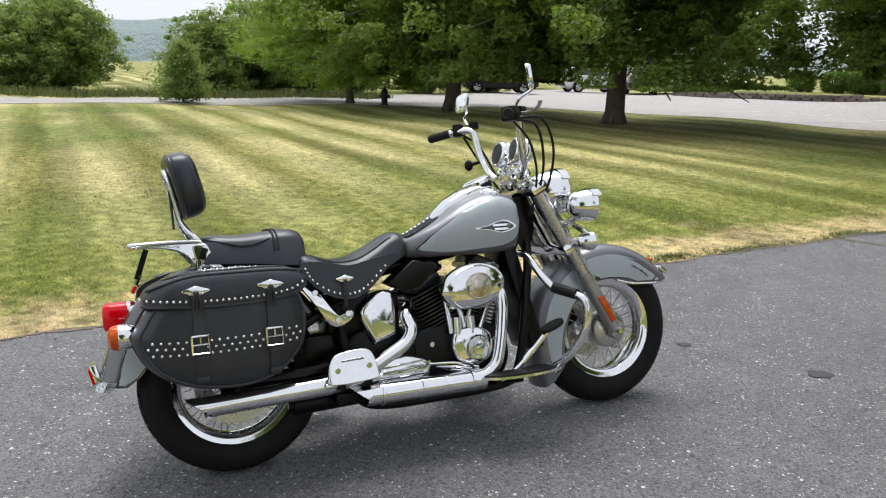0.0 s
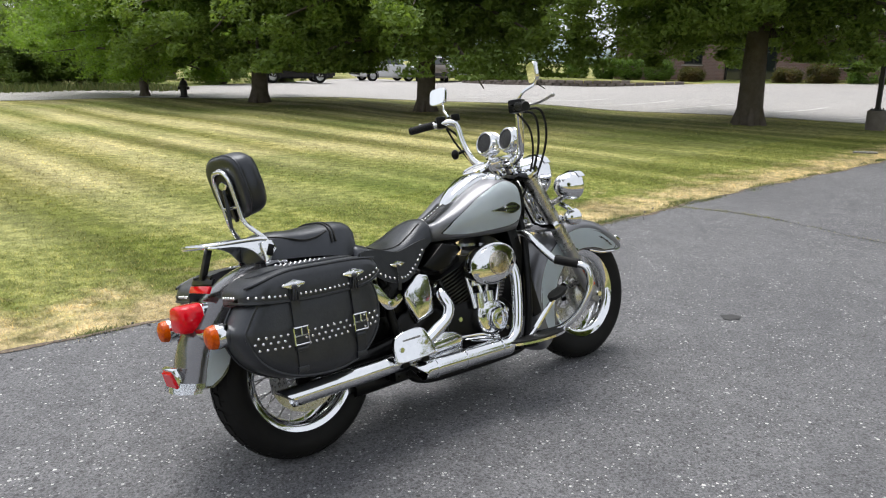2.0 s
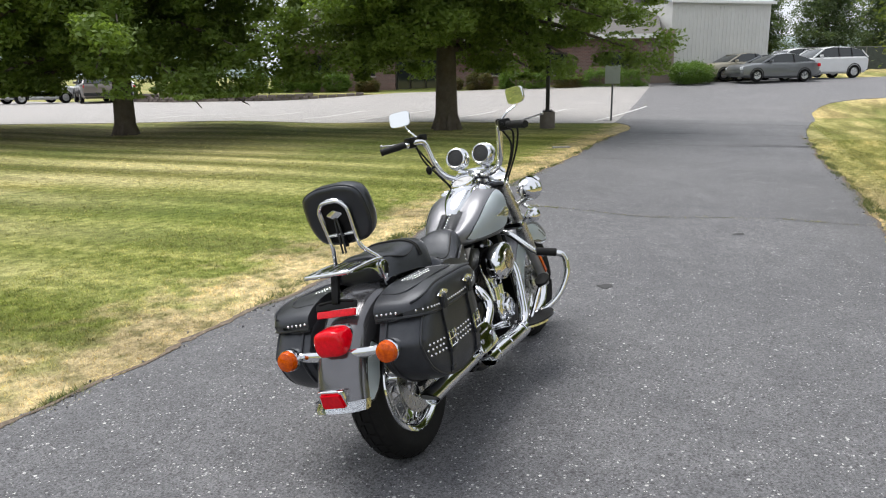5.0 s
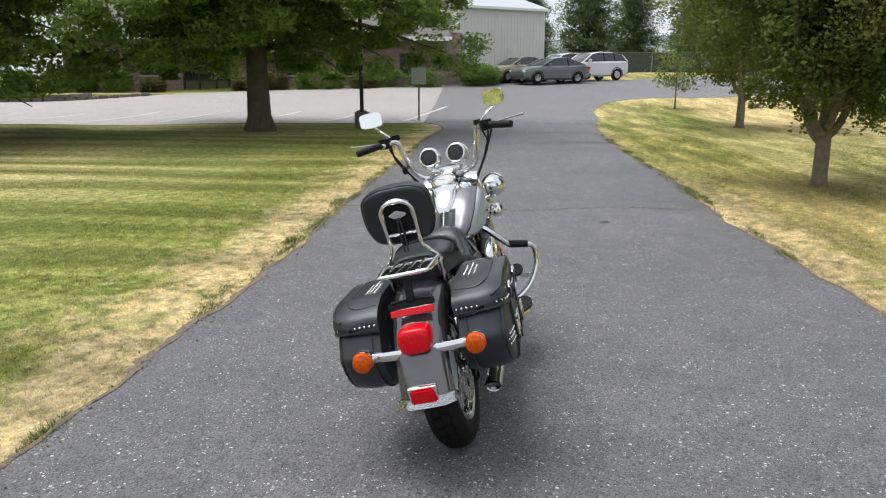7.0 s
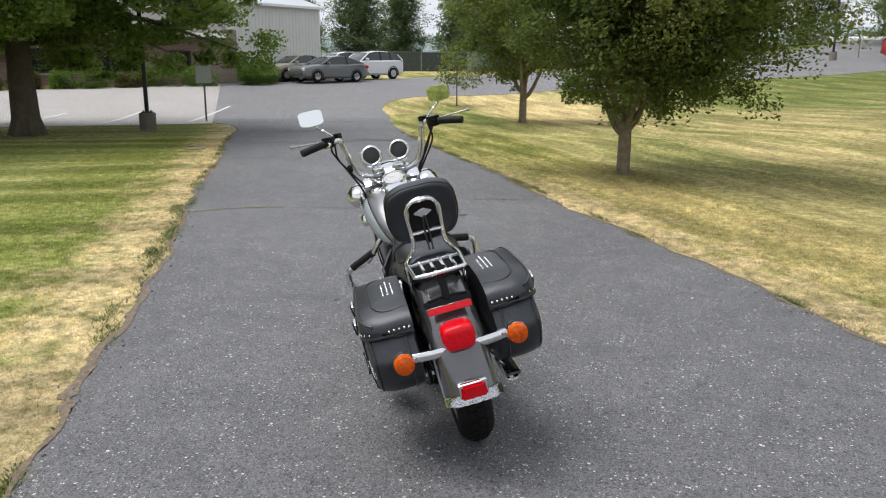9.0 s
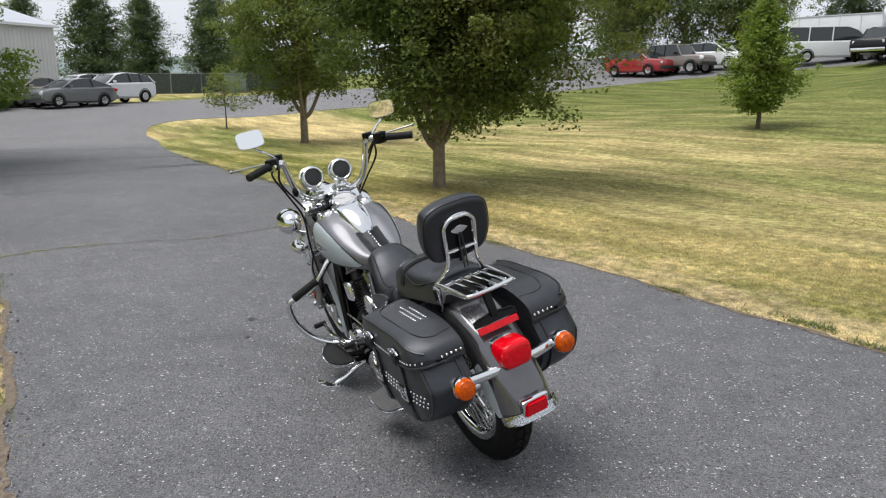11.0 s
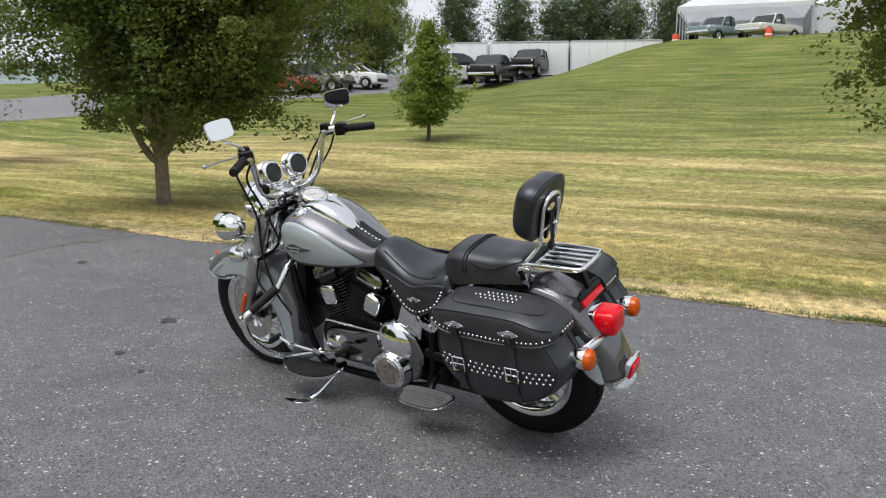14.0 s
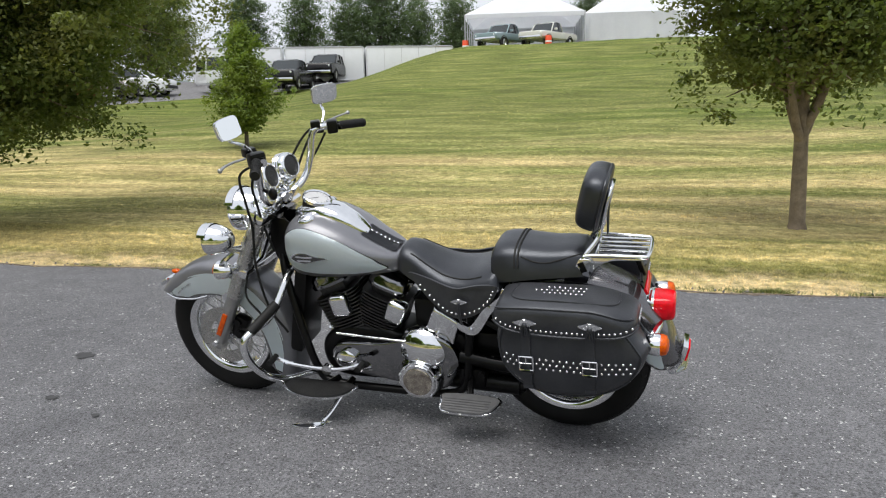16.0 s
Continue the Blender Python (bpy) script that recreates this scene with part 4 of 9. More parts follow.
# raised bed with a low stone edge beside the lot
bed = thing("retaining_wall", "low dark stone wall edging a raised lawn", "wall", None)
bm = B()
box(bm, (0.42, 0.28, 0.17), None, 0.03, 2)
stone0 = part("stone", bm, STONE, bed)
EDGE = resample([(13.6, 46.5), (14.4, 42.2), (15.6, 38.4), (18.6, 35.6), (22.8, 32.6)], 38)
rng = np.random.default_rng(8)
first = True
for row in range(3):
    for i in range(len(EDGE) - 1):
        (x, y), (x2, y2) = EDGE[i], EDGE[i + 1]
        q = pose(x + (x2 - x) * 0.5 * (row % 2), y + (y2 - y) * 0.5 * (row % 2), height(x, y) + 0.06 + row * 0.165, rng.normal(0, 2), rng.normal(0, 2), math.degrees(math.atan2(y2 - y, x2 - x)) + rng.normal(0, 4)) @ Matrix.Diagonal((1.0, rng.uniform(0.8, 1.2), rng.uniform(0.85, 1.1), 1))
        if q.translation.z > 0.60:
            continue
        if first:
            stone0.matrix_basis, first = q, False
        else:
            share(stone0, bed, q)

back = resample([on_front(0.5, -3.0), on_front(6, 0.1), on_front(9, 0.1), on_front(10.5, 0.1), on_front(13.5, 0.1)], 38)
co = np.concatenate([np.concatenate([EDGE * (1 - t) + back * t, np.full((38, 1), 0.62 + 0.02 * t)], 1)[:, None] for t in np.linspace(0, 1, 6)] + [np.concatenate([EDGE, np.full((38, 1), 0.1)], 1)[:, None]], 1)
co = np.roll(co, 1, axis=1)
i = np.arange(38 * 7).reshape(38, 7)
tagged(grid_mesh("raised_lawn", co.reshape(-1, 3), np.stack([i[:-1, :-1], i[1:, :-1], i[1:, 1:], i[:-1, 1:]], -1).reshape(-1, 4), LAWN), "dry raised lawn before the brick office", "lawn", kind="structure")

# ---- posts and signs ----
GALV = surf("galvanised_steel", (0.14, 0.145, 0.145), (0.2, 0.205, 0.205), 10, 0.5, 0.65, 0.4)
SIGN_BACK = surf("bare_aluminium_sheet", (0.42, 0.46, 0.43), (0.48, 0.52, 0.49), 5, 0.55, 0.65, 0.1)
CONCRETE = surf("concrete", (0.13, 0.112, 0.098), (0.20, 0.175, 0.155), 5, 0.9, bump=0.5)
BLACK_POLE = surf("black_pole_paint", (0.012, 0.012, 0.013), (0.02, 0.02, 0.02), 6, 0.4, 0.55)


def lot_lamp(x, y, z0):
    ob = thing("lamp_post", "black square lamp post on a concrete base", "lamp post", pose(x, y, z0, 0, 0, 28))
    bm = B()
    lathe(bm, [(0.0, -0.3), (0.225, -0.3), (0.225, 0.45), (0.21, 0.48), (0.0, 0.48)], None, 20)
    part("base", bm, CONCRETE, ob)
    bm = B()
    box(bm, (0.105, 0.105, 6.5), pose(0, 0, 3.72), 0.012)
    part("pole", bm, BLACK_POLE, ob)
    bm = B()
    box(bm, (0.28, 0.28, 0.03), pose(0, 0, 0.495), 0.008)
    for sx in (-0.1, 0.1):
        for sy in (-0.1, 0.1):
            rod(bm, (sx, sy, 0.49), (sx, sy, 0.54), 0.014, seg=6)
    part("base_plate", bm, BLACK_POLE, ob)
    bm = B()
    box(bm, (0.75, 0.36, 0.16), pose(0.45, 0, 6.95), 0.03)
    part("lamp_head", bm, BLACK_POLE, ob)


lot_lamp(14.7, 15.5, 0.0)


def lot_sign(x, y, yaw):
    ob = thing("sign_post", "grey back of a sign on a steel post", "sign", pose(x, y, height(x, y), 0, 0, yaw))
    bm = B()
    prism(bm, [(-0.03, -0.015), (-0.014, -0.015), (-0.014, 0.015), (0.014, 0.015), (0.014, -0.015), (0.03, -0.015), (0.03, -0.011), (0.018, -0.011), (0.018, 0.019), (-0.018, 0.019), (-0.018, -0.011), (-0.03, -0.011)], 1.95, pose(0, 0, 0.86))
    part("post", bm, GALV, ob)
    bm = B()
    prism(bm, smooth_loop([(-0.25, -0.30), (0.25, -0.30), (0.25, 0.30), (-0.25, 0.30)], 1), 0.004, pose(0, 0.024, 1.52, 90, 0, 0))
    part("sign_panel", bm, SIGN_BACK, ob)
    for z in (1.36, 1.7):
        part("bolt", rod(B(), (0, -0.02, z), (0, 0.034, z), 0.008, seg=6), GALV, ob)


lot_sign(18.7, 16.2, 118)

# painted bay lines on the lot
lines = thing("bay_lines", "worn white parking bay lines", "road marking", None, kind="structure")
u = Vector((-0.616, 0.788))
for i in range(7):
    c = Vector((17.9, 16.4)) + u * (i * 2.75)
    d = Vector((0.95, 0.32)).normalized()
    bm = B()
    pts = [c + d * k for k in np.linspace(0.5 if i else 0.2, 5.2 if i else 6.4, 12)]
    w = Vector((-d.y, d.x)) * 0.055
    skin(bm, [[bm.verts.new((p.x - w.x, p.y - w.y, height(p.x, p.y) + 0.016)), bm.verts.new((p.x + w.x, p.y + w.y, height(p.x, p.y) + 0.016))] for p in pts], closed=False, cap=False)
    part("line", bm, PAINT, lines)
# tall black lamp pole and a small sign far off beside the upper road
lot_lamp(49.2, -8.3, height(49.2, -8.3))
lot_sign(49.6, -9.8, 10)

# ---- vehicles ----
def car_paint(name, c, metal=0.3):
    return surf(name, c, tuple(v * 0.92 for v in c), 2, 0.25, 0.35, metal, coat=1.0)


GREY_CAR = car_paint("grey_car_paint", (0.17, 0.18, 0.19), 0.6)
BEIGE_CAR = car_paint("beige_car_paint", (0.42, 0.38, 0.29), 0.4)
WHITE_CAR = car_paint("white_car_paint", (0.72, 0.73, 0.74), 0.0)
RED_CAR = car_paint("red_car_paint", (0.34, 0.018, 0.02), 0.2)
BLACK_CAR = surf("black_car_paint", (0.006, 0.006, 0.007), (0.009, 0.009, 0.010), 2, 0.2, 0.3, 0.0, coat=0.15, spec=0.25)
TAUPE_CAR = car_paint("taupe_car_paint", (0.22, 0.19, 0.17), 0.3)
BLUE_CAR = car_paint("slate_blue_car_paint", (0.20, 0.28, 0.30), 0.1)
CREAM_CAR = car_paint("cream_car_paint", (0.62, 0.61, 0.55), 0.0)
WHEEL_ALLOY = surf("alloy_wheel", (0.5, 0.5, 0.5), (0.6, 0.6, 0.6), 8, 0.25, 0.35, 0.9)
PLASTIC = surf("black_plastic", (0.018, 0.018, 0.018), (0.03, 0.03, 0.03), 9, 0.55, 0.7)

#         kind: length, width, body stations (x, low, belt, half-width factor), cabin stations (x, top, factor), wheel radius, wheel places
KINDS = {
    "sedan": (4.55, 1.78, [(0, 0.45, 0.72, 0.72), (0.12, 0.25, 0.83, 0.9), (0.6, 0.2, 0.93, 1), (1.4, 0.2, 0.98, 1), (3.1, 0.2, 1.0, 1), (4.0, 0.22, 1.05, 0.98), (4.42, 0.3, 1.02, 0.88), (4.55, 0.5, 0.9, 0.74)],
              [(1.15, 0.97, 0.8), (1.95, 1.36, 0.72), (2.5, 1.45, 0.7), (3.1, 1.42, 0.69), (3.75, 1.22, 0.68), (4.15, 1.06, 0.72)], 0.325, (0.85, 3.55)),
    "suv": (4.55, 1.84, [(0, 0.5, 0.85, 0.75), (0.12, 0.28, 0.98, 0.92), (0.7, 0.25, 1.05, 1), (1.4, 0.25, 1.1, 1), (3.4, 0.25, 1.15, 1), (4.3, 0.3, 1.18, 0.97), (4.5, 0.4, 1.12, 0.9), (4.55, 0.55, 1.0, 0.82)],
            [(1.1, 1.08, 0.82), (1.8, 1.55, 0.75), (2.4, 1.67, 0.73), (3.5, 1.65, 0.72), (4.15, 1.52, 0.7), (4.5, 1.15, 0.8)], 0.36, (0.9, 3.6)),
    "jeep": (4.3, 1.8, [(0, 0.6, 1.0, 0.7), (0.1, 0.5, 1.08, 0.72), (0.5, 0.48, 1.14, 0.78), (1.4, 0.45, 1.16, 0.86), (1.6, 0.45, 1.16, 0.92), (4.0, 0.48, 1.14, 0.92), (4.2, 0.55, 1.1, 0.9)],
             [(1.5, 1.15, 0.84), (1.85, 1.75, 0.8), (2.1, 1.83, 0.8), (3.9, 1.82, 0.8), (4.15, 1.7, 0.8), (4.2, 1.14, 0.84)], 0.4, (0.75, 3.2)),
    "van": (5.6, 2.0, [(0, 0.5, 0.95, 0.8), (0.1, 0.32, 1.08, 0.93), (0.8, 0.3, 1.2, 1), (1.2, 0.3, 1.25, 1), (5.2, 0.3, 1.25, 1), (5.55, 0.35, 1.25, 0.97), (5.6, 0.5, 1.2, 0.94)],
            [(0.75, 1.2, 0.88), (1.45, 1.85, 0.8), (2.0, 2.05, 0.8), (5.3, 2.08, 0.82), (5.5, 1.95, 0.84), (5.58, 1.24, 0.9)], 0.36, (1.0, 4.4)),
    "pickup": (6.4, 2.0, [(0, 0.6, 1.05, 0.82), (0.1, 0.45, 1.18, 0.95), (0.6, 0.42, 1.25, 1), (1.6, 0.42, 1.28, 1), (3.9, 0.42, 1.3, 1), (3.95, 0.42, 1.32, 1), (6.25, 0.5, 1.32, 0.99), (6.4, 0.55, 1.28, 0.96)],
               [(1.5, 1.26, 0.86), (2.2, 1.84, 0.78), (2.6, 1.93, 0.77), (3.5, 1.93, 0.77), (3.75, 1.86, 0.78), (3.95, 1.3, 0.86)], 0.42, (1.05, 5.0)),
    "old_pickup": (5.0, 1.95, [(0, 0.6, 0.95, 0.93), (0.06, 0.5, 1.0, 0.97), (0.5, 0.48, 1.03, 1), (1.5, 0.48, 1.05, 1), (2.9, 0.48, 1.05, 1), (4.8, 0.5, 1.05, 1), (5.0, 0.55, 1.02, 0.97)],
                   [(1.45, 1.04, 0.84), (1.95, 1.62, 0.74), (2.2, 1.7, 0.73), (2.75, 1.7, 0.73), (2.9, 1.62, 0.74), (3.05, 1.05, 0.84)], 0.37, (0.95, 3.9)),
}


def vehicle(name, label, kind, paint, x, y, yaw, group="", z=None):
    """yaw: where the nose points, degrees from +x."""
    L, W, body, cabin, wr, axles = KINDS[kind]
    ob = thing(name, label, "pickup truck" if "pickup" in kind else ("van" if kind == "van" else "car"), pose(x, y, height(x, y) + 0.005 if z is None else z, 0, 0, yaw) @ pose(L / 2, 0, 0, 0, 0, 180), group)
    bm = B()
    rings = []
    for bx, lo, belt, f in body:
        w = W / 2 * f
        rings.append([(bx, -w * 0.86, lo), (bx, -w * 0.98, lo + 0.1), (bx, -w, (lo + belt) / 2), (bx, -w * 0.97, belt - 0.08), (bx, -w * 0.84, belt), (bx, w * 0.84, belt), (bx, w * 0.97, belt - 0.08), (bx, w, (lo + belt) / 2), (bx, w * 0.98, lo + 0.1), (bx, w * 0.86, lo)])
    loft(bm, rings)
    part("body", bm, paint, ob, angle=35)
    # glass cabin, with roof and pillars over it
    bm = B()
    rings = []
    for cx, top, f in cabin:
        belt = np.interp(cx, [b[0] for b in body], [b[2] for b in body]) - 0.04
        w, wt = W / 2 * 0.86, W / 2 * f
        k = max(0.0, min(1.0, (top - belt) / 0.5))
        wt = w + (wt - w) * k
        rings.append([(cx, -w, belt), (cx, -wt, top - 0.03), (cx, -wt * 0.8, top), (cx, wt * 0.8, top), (cx, wt, top - 0.03), (cx, w, belt)])
    loft(bm, rings)
    part("window", bm, GLASS, ob, "dark tinted glazing", angle=25)
    bm = B()
    loft(bm, [[(cx, -W / 2 * f * 1.0, top - 0.035), (cx, -W / 2 * f * 0.8, top + 0.012), (cx, W / 2 * f * 0.8, top + 0.012), (cx, W / 2 * f * 1.0, top - 0.035), (cx, 0, top - 0.02)] for cx, top, f in cabin[1:-1]])
    part("roof", bm, paint, ob)
    inner = cabin[1:-1]
    for sy in (-1, 1):
        for ends in ((0, 1), (len(cabin) - 1, len(cabin) - 2)):
            a, b = cabin[ends[0]], cabin[ends[1]]
            bm = B()
            tube(bm, [(a[0], sy * W / 2 * 0.865, a[1] - 0.03), (b[0], sy * W / 2 * b[2] * 1.01, b[1] - 0.02)], 0.04, 6, 1)
            part("pillar", bm, paint, ob)
        n_mid = 1 if kind in ("pickup", "old_pickup", "sedan") else 2
        for k in range(n_mid):
            cx = inner[0][0] + (inner[-1][0] - inner[0][0]) * (k + 1) / (n_mid + 1) + 0.1
            top = np.interp(cx, [c[0] for c in cabin], [c[1] for c in cabin])
            f = np.interp(cx, [c[0] for c in cabin], [c[2] for c in cabin])
            belt = np.interp(cx, [b[0] for b in body], [b[2] for b in body])
            bm = B()
            tube(bm, [(cx + 0.05, sy * W / 2 * 0.865, belt - 0.03), (cx, sy * W / 2 * f * 1.01, top - 0.02)], 0.035, 6, 1)
            part("pillar", bm, BLACK_CAR if kind != "van" else paint, ob)
    for ax in axles:
        for sy in (-1, 1):
            bm = B()
            lathe(bm, [(wr * 0.6, -0.1), (wr * 0.9, -0.11), (wr, -0.07), (wr, 0.07), (wr * 0.9, 0.11), (wr * 0.6, 0.1)], None, 24)
            tyre = part("wheel", bm, RUBBER, ob)
            tyre.matrix_basis = pose(ax, sy * (W / 2 - 0.085), wr, 90 * sy, 0, 0)
            bm = B()
            lathe(bm, [(0.0, -0.04), (wr * 0.16, -0.05), (wr * 0.2, -0.03), (wr * 0.58, -0.06), (wr * 0.64, -0.095), (wr * 0.64, 0.09), (wr * 0.3, 0.08), (0.0, 0.08)], None, 20)
            for k in range(5):
                box(bm, (wr * 0.42, wr * 0.14, 0.03), pose(0, 0, 0, 0, 0, 72 * k) @ pose(wr * 0.36, 0, -0.075), 0.006, 1)
            part("rim", bm, WHEEL_ALLOY if kind != "old_pickup" else CHROME, tyre)
            bm = B()
            tube(bm, [(ax + math.cos(a) * (wr + 0.05), sy * (W / 2 - 0.012), wr + math.sin(a) * (wr + 0.05)) for a in np.linspace(-0.35, math.pi + 0.35, 16)], 0.032, 6, 1)
            part("wheel_arch", bm, PLASTIC, ob)
    nose, tail = body[1], body[-2]
    for sy in (-1, 1):
        bm = B()
        box(bm, (0.22, 0.34, 0.15), pose(0.13, sy * W * 0.33, nose[2] - 0.16, 0, 0, sy * 16), 0.04)
        part("headlight", bm, CLEAR_LENS, ob)
        bm = B()
        box(bm, (0.2, 0.3, 0.17), pose(L - 0.15, sy * W * 0.37, tail[2] - 0.17, 0, 0, -sy * 20), 0.04)
        part("tail_light", bm, RED_LENS, ob)
        bm = B()
        box(bm, (0.12, 0.2, 0.14), pose(cabin[0][0] + 0.45, sy * (W / 2 * 0.86 + 0.12), nose[2] + 0.2), 0.03)
        part("wing_mirror", bm, paint if kind != "jeep" else PLASTIC, ob)
    bm = B()
    box(bm, (0.08, W * 0.5, 0.22 if "pickup" not in kind else 0.4), pose(0.05, 0, nose[2] - 0.32), 0.03)
    part("grille", bm, PLASTIC if kind not in ("pickup", "old_pickup") else CHROME, ob)
    for bx in (0.0, L):
        bm = B()
        box(bm, (0.16, W * 0.86, 0.2), pose(bx + (0.05 if bx == 0 else -0.05), 0, body[0][1] + 0.02), 0.05)
        part("bumper", bm, CHROME if "pickup" in kind else (PLASTIC if kind in ("jeep", "suv") else paint), ob)
    if kind in ("pickup", "old_pickup"):
        bm = B()
        b0 = cabin[-1][0] + 0.08
        z = body[-2][2]
        box(bm, (L - 0.12 - b0, W * 0.74, 0.02), pose((L - 0.12 + b0) / 2, 0, z + 0.006))
        part("bed_liner", bm, PLASTIC, ob)
    return ob


# beside the barn
vehicle("sedan", "grey sedan parked beside the pale barn", "sedan", GREY_CAR, 37.4, 20.0, 150, "cars by the barn")
vehicle("sedan", "beige sedan parked behind the grey one", "sedan", BEIGE_CAR, 37.9, 22.3, 156, "cars by the barn")
vehicle("suv", "white sport utility car with a dark rear window", "suv", WHITE_CAR, 41.6, 19.3, 150, "cars by the barn")
vehicle("suv", "second white car parked behind the others", "suv", WHITE_CAR, 43.4, 22.0, 150, "cars by the barn")
# upper lot behind the hill's shoulder
vehicle("suv", "boxy dark red sport utility car", "suv", RED_CAR, 46.0, -12.4, 214, "upper lot cars")
vehicle("jeep", "taupe off-road car with a hard top", "jeep", TAUPE_CAR, 44.9, -14.6, 214, "upper lot cars")
vehicle("suv", "white hatchback car parked on the upper lot", "suv", WHITE_CAR, 45.3, -17.0, 220, "upper lot cars")
vehicle("passenger_van", "white passenger van with dark side windows", "van", WHITE_CAR, 42.6, -22.9, 262, "upper lot cars")
vehicle("pickup_truck", "black pickup truck with chrome grille", "pickup", BLACK_CAR, 39.4, -24.5, 131, "upper lot cars")
vehicle("pickup_truck", "dark pickup truck parked behind the black one", "pickup", BLACK_CAR, 41.9, -29.6, 128, "upper lot cars")
# before the tent
vehicle("pickup_truck", "old slate-blue pickup truck in front of the tent", "old_pickup", BLUE_CAR, 32.7, -38.1, 96, "tent trucks")
vehicle("pickup_truck", "old cream pickup truck in front of the tent", "old_pickup", CREAM_CAR, 30.4, -40.1, 96, "tent trucks")
# far side of the lot
vehicle("suv", "dark car parked at the far side of the lot", "suv", BLACK_CAR, 3.0, 46.2, 5, "far lot cars")
vehicle("suv", "white car parked at the far side of the lot", "suv", WHITE_CAR, 9.6, 52.0, 15, "far lot cars")
vehicle("sedan", "white car at the end of the low stone wall", "sedan", WHITE_CAR, 13.9, 50.0, 75, "far lot cars")
vehicle("suv", "dark car at the end of the low stone wall", "suv", TAUPE_CAR, 12.2, 49.4, 80, "far lot cars")
# down the upper road
for x, y, yaw, pt in ((86.3, -16.5, 200, WHITE_CAR), (90.7, -15.1, 195, GREY_CAR), (83.7, -19.2, 200, WHITE_CAR)):
    vehicle("sedan", "small far-off car parked along the upper road", "sedan", pt, x, y, yaw, "far road cars")

# ---- trailers and tents ----
TRAILER = surf("white_trailer_panel", (0.66, 0.68, 0.69), (0.74, 0.75, 0.76), 1.2, 0.4, 0.5)
CANVAS = surf("white_canvas", (0.84, 0.85, 0.88), (0.90, 0.91, 0.93), 1.0, 0.7, 0.8, 0, 0.3, 6, bdist=0.03)


def trailer(x, y, yaw, L, H=2.5, W=2.4):
    ob = thing("cargo_trailer", "white enclosed cargo trailer", "trailer", pose(x, y, 3.2, 0, 0, yaw), "trailers")
    bm = B()
    box(bm, (L, W, H), pose(0, 0, 0.55 + H / 2), 0.06)
    part("body", bm, TRAILER, ob)
    bm = B()
    for sy in (-1, 1):
        for z in (0.57, 0.53 + H):
            box(bm, (L - 0.1, 0.03, 0.1), pose(0, sy * (W / 2 + 0.01), z), 0.01)
        for k in range(int(L / 1.2) + 1):
            box(bm, (0.03, 0.02, H - 0.1), pose(-L / 2 + 0.06 + k * (L - 0.12) / int(L / 1.2), sy * (W / 2 + 0.004), 0.55 + H / 2))
    part("trim", bm, WHEEL_ALLOY, ob)
    for dx in (-0.5, 0.5):
        for sy in (-1, 1):
            bm = B()
            lathe(bm, [(0.0, -0.09), (0.3, -0.1), (0.36, -0.06), (0.36, 0.06), (0.3, 0.1), (0, 0.09)], None, 18)
            part("wheel", bm, RUBBER, ob).matrix_basis = pose(dx, sy * (W / 2 - 0.05), 0.36, 90, 0, 0)
    bm = B()
    rod(bm, (-L / 2, 0.5, 0.5), (-L / 2 - 1.2, 0, 0.5), 0.05)
    rod(bm, (-L / 2, -0.5, 0.5), (-L / 2 - 1.2, 0, 0.5), 0.05)
    part("drawbar", bm, BLACK_METAL, ob)
    bm = B()
    box(bm, (0.35, 0.35, 0.12), pose(0.5, 0, 0.6 + H), 0.03)
    part("roof_vent", bm, TRAILER, ob)


for i, (x, y, L) in enumerate(((47.2, -25.6, 6.2), (43.4, -30.4, 5.6), (39.6, -35.2, 6.4))):
    trailer(x, y, 51.5 + i, L, 2.35)


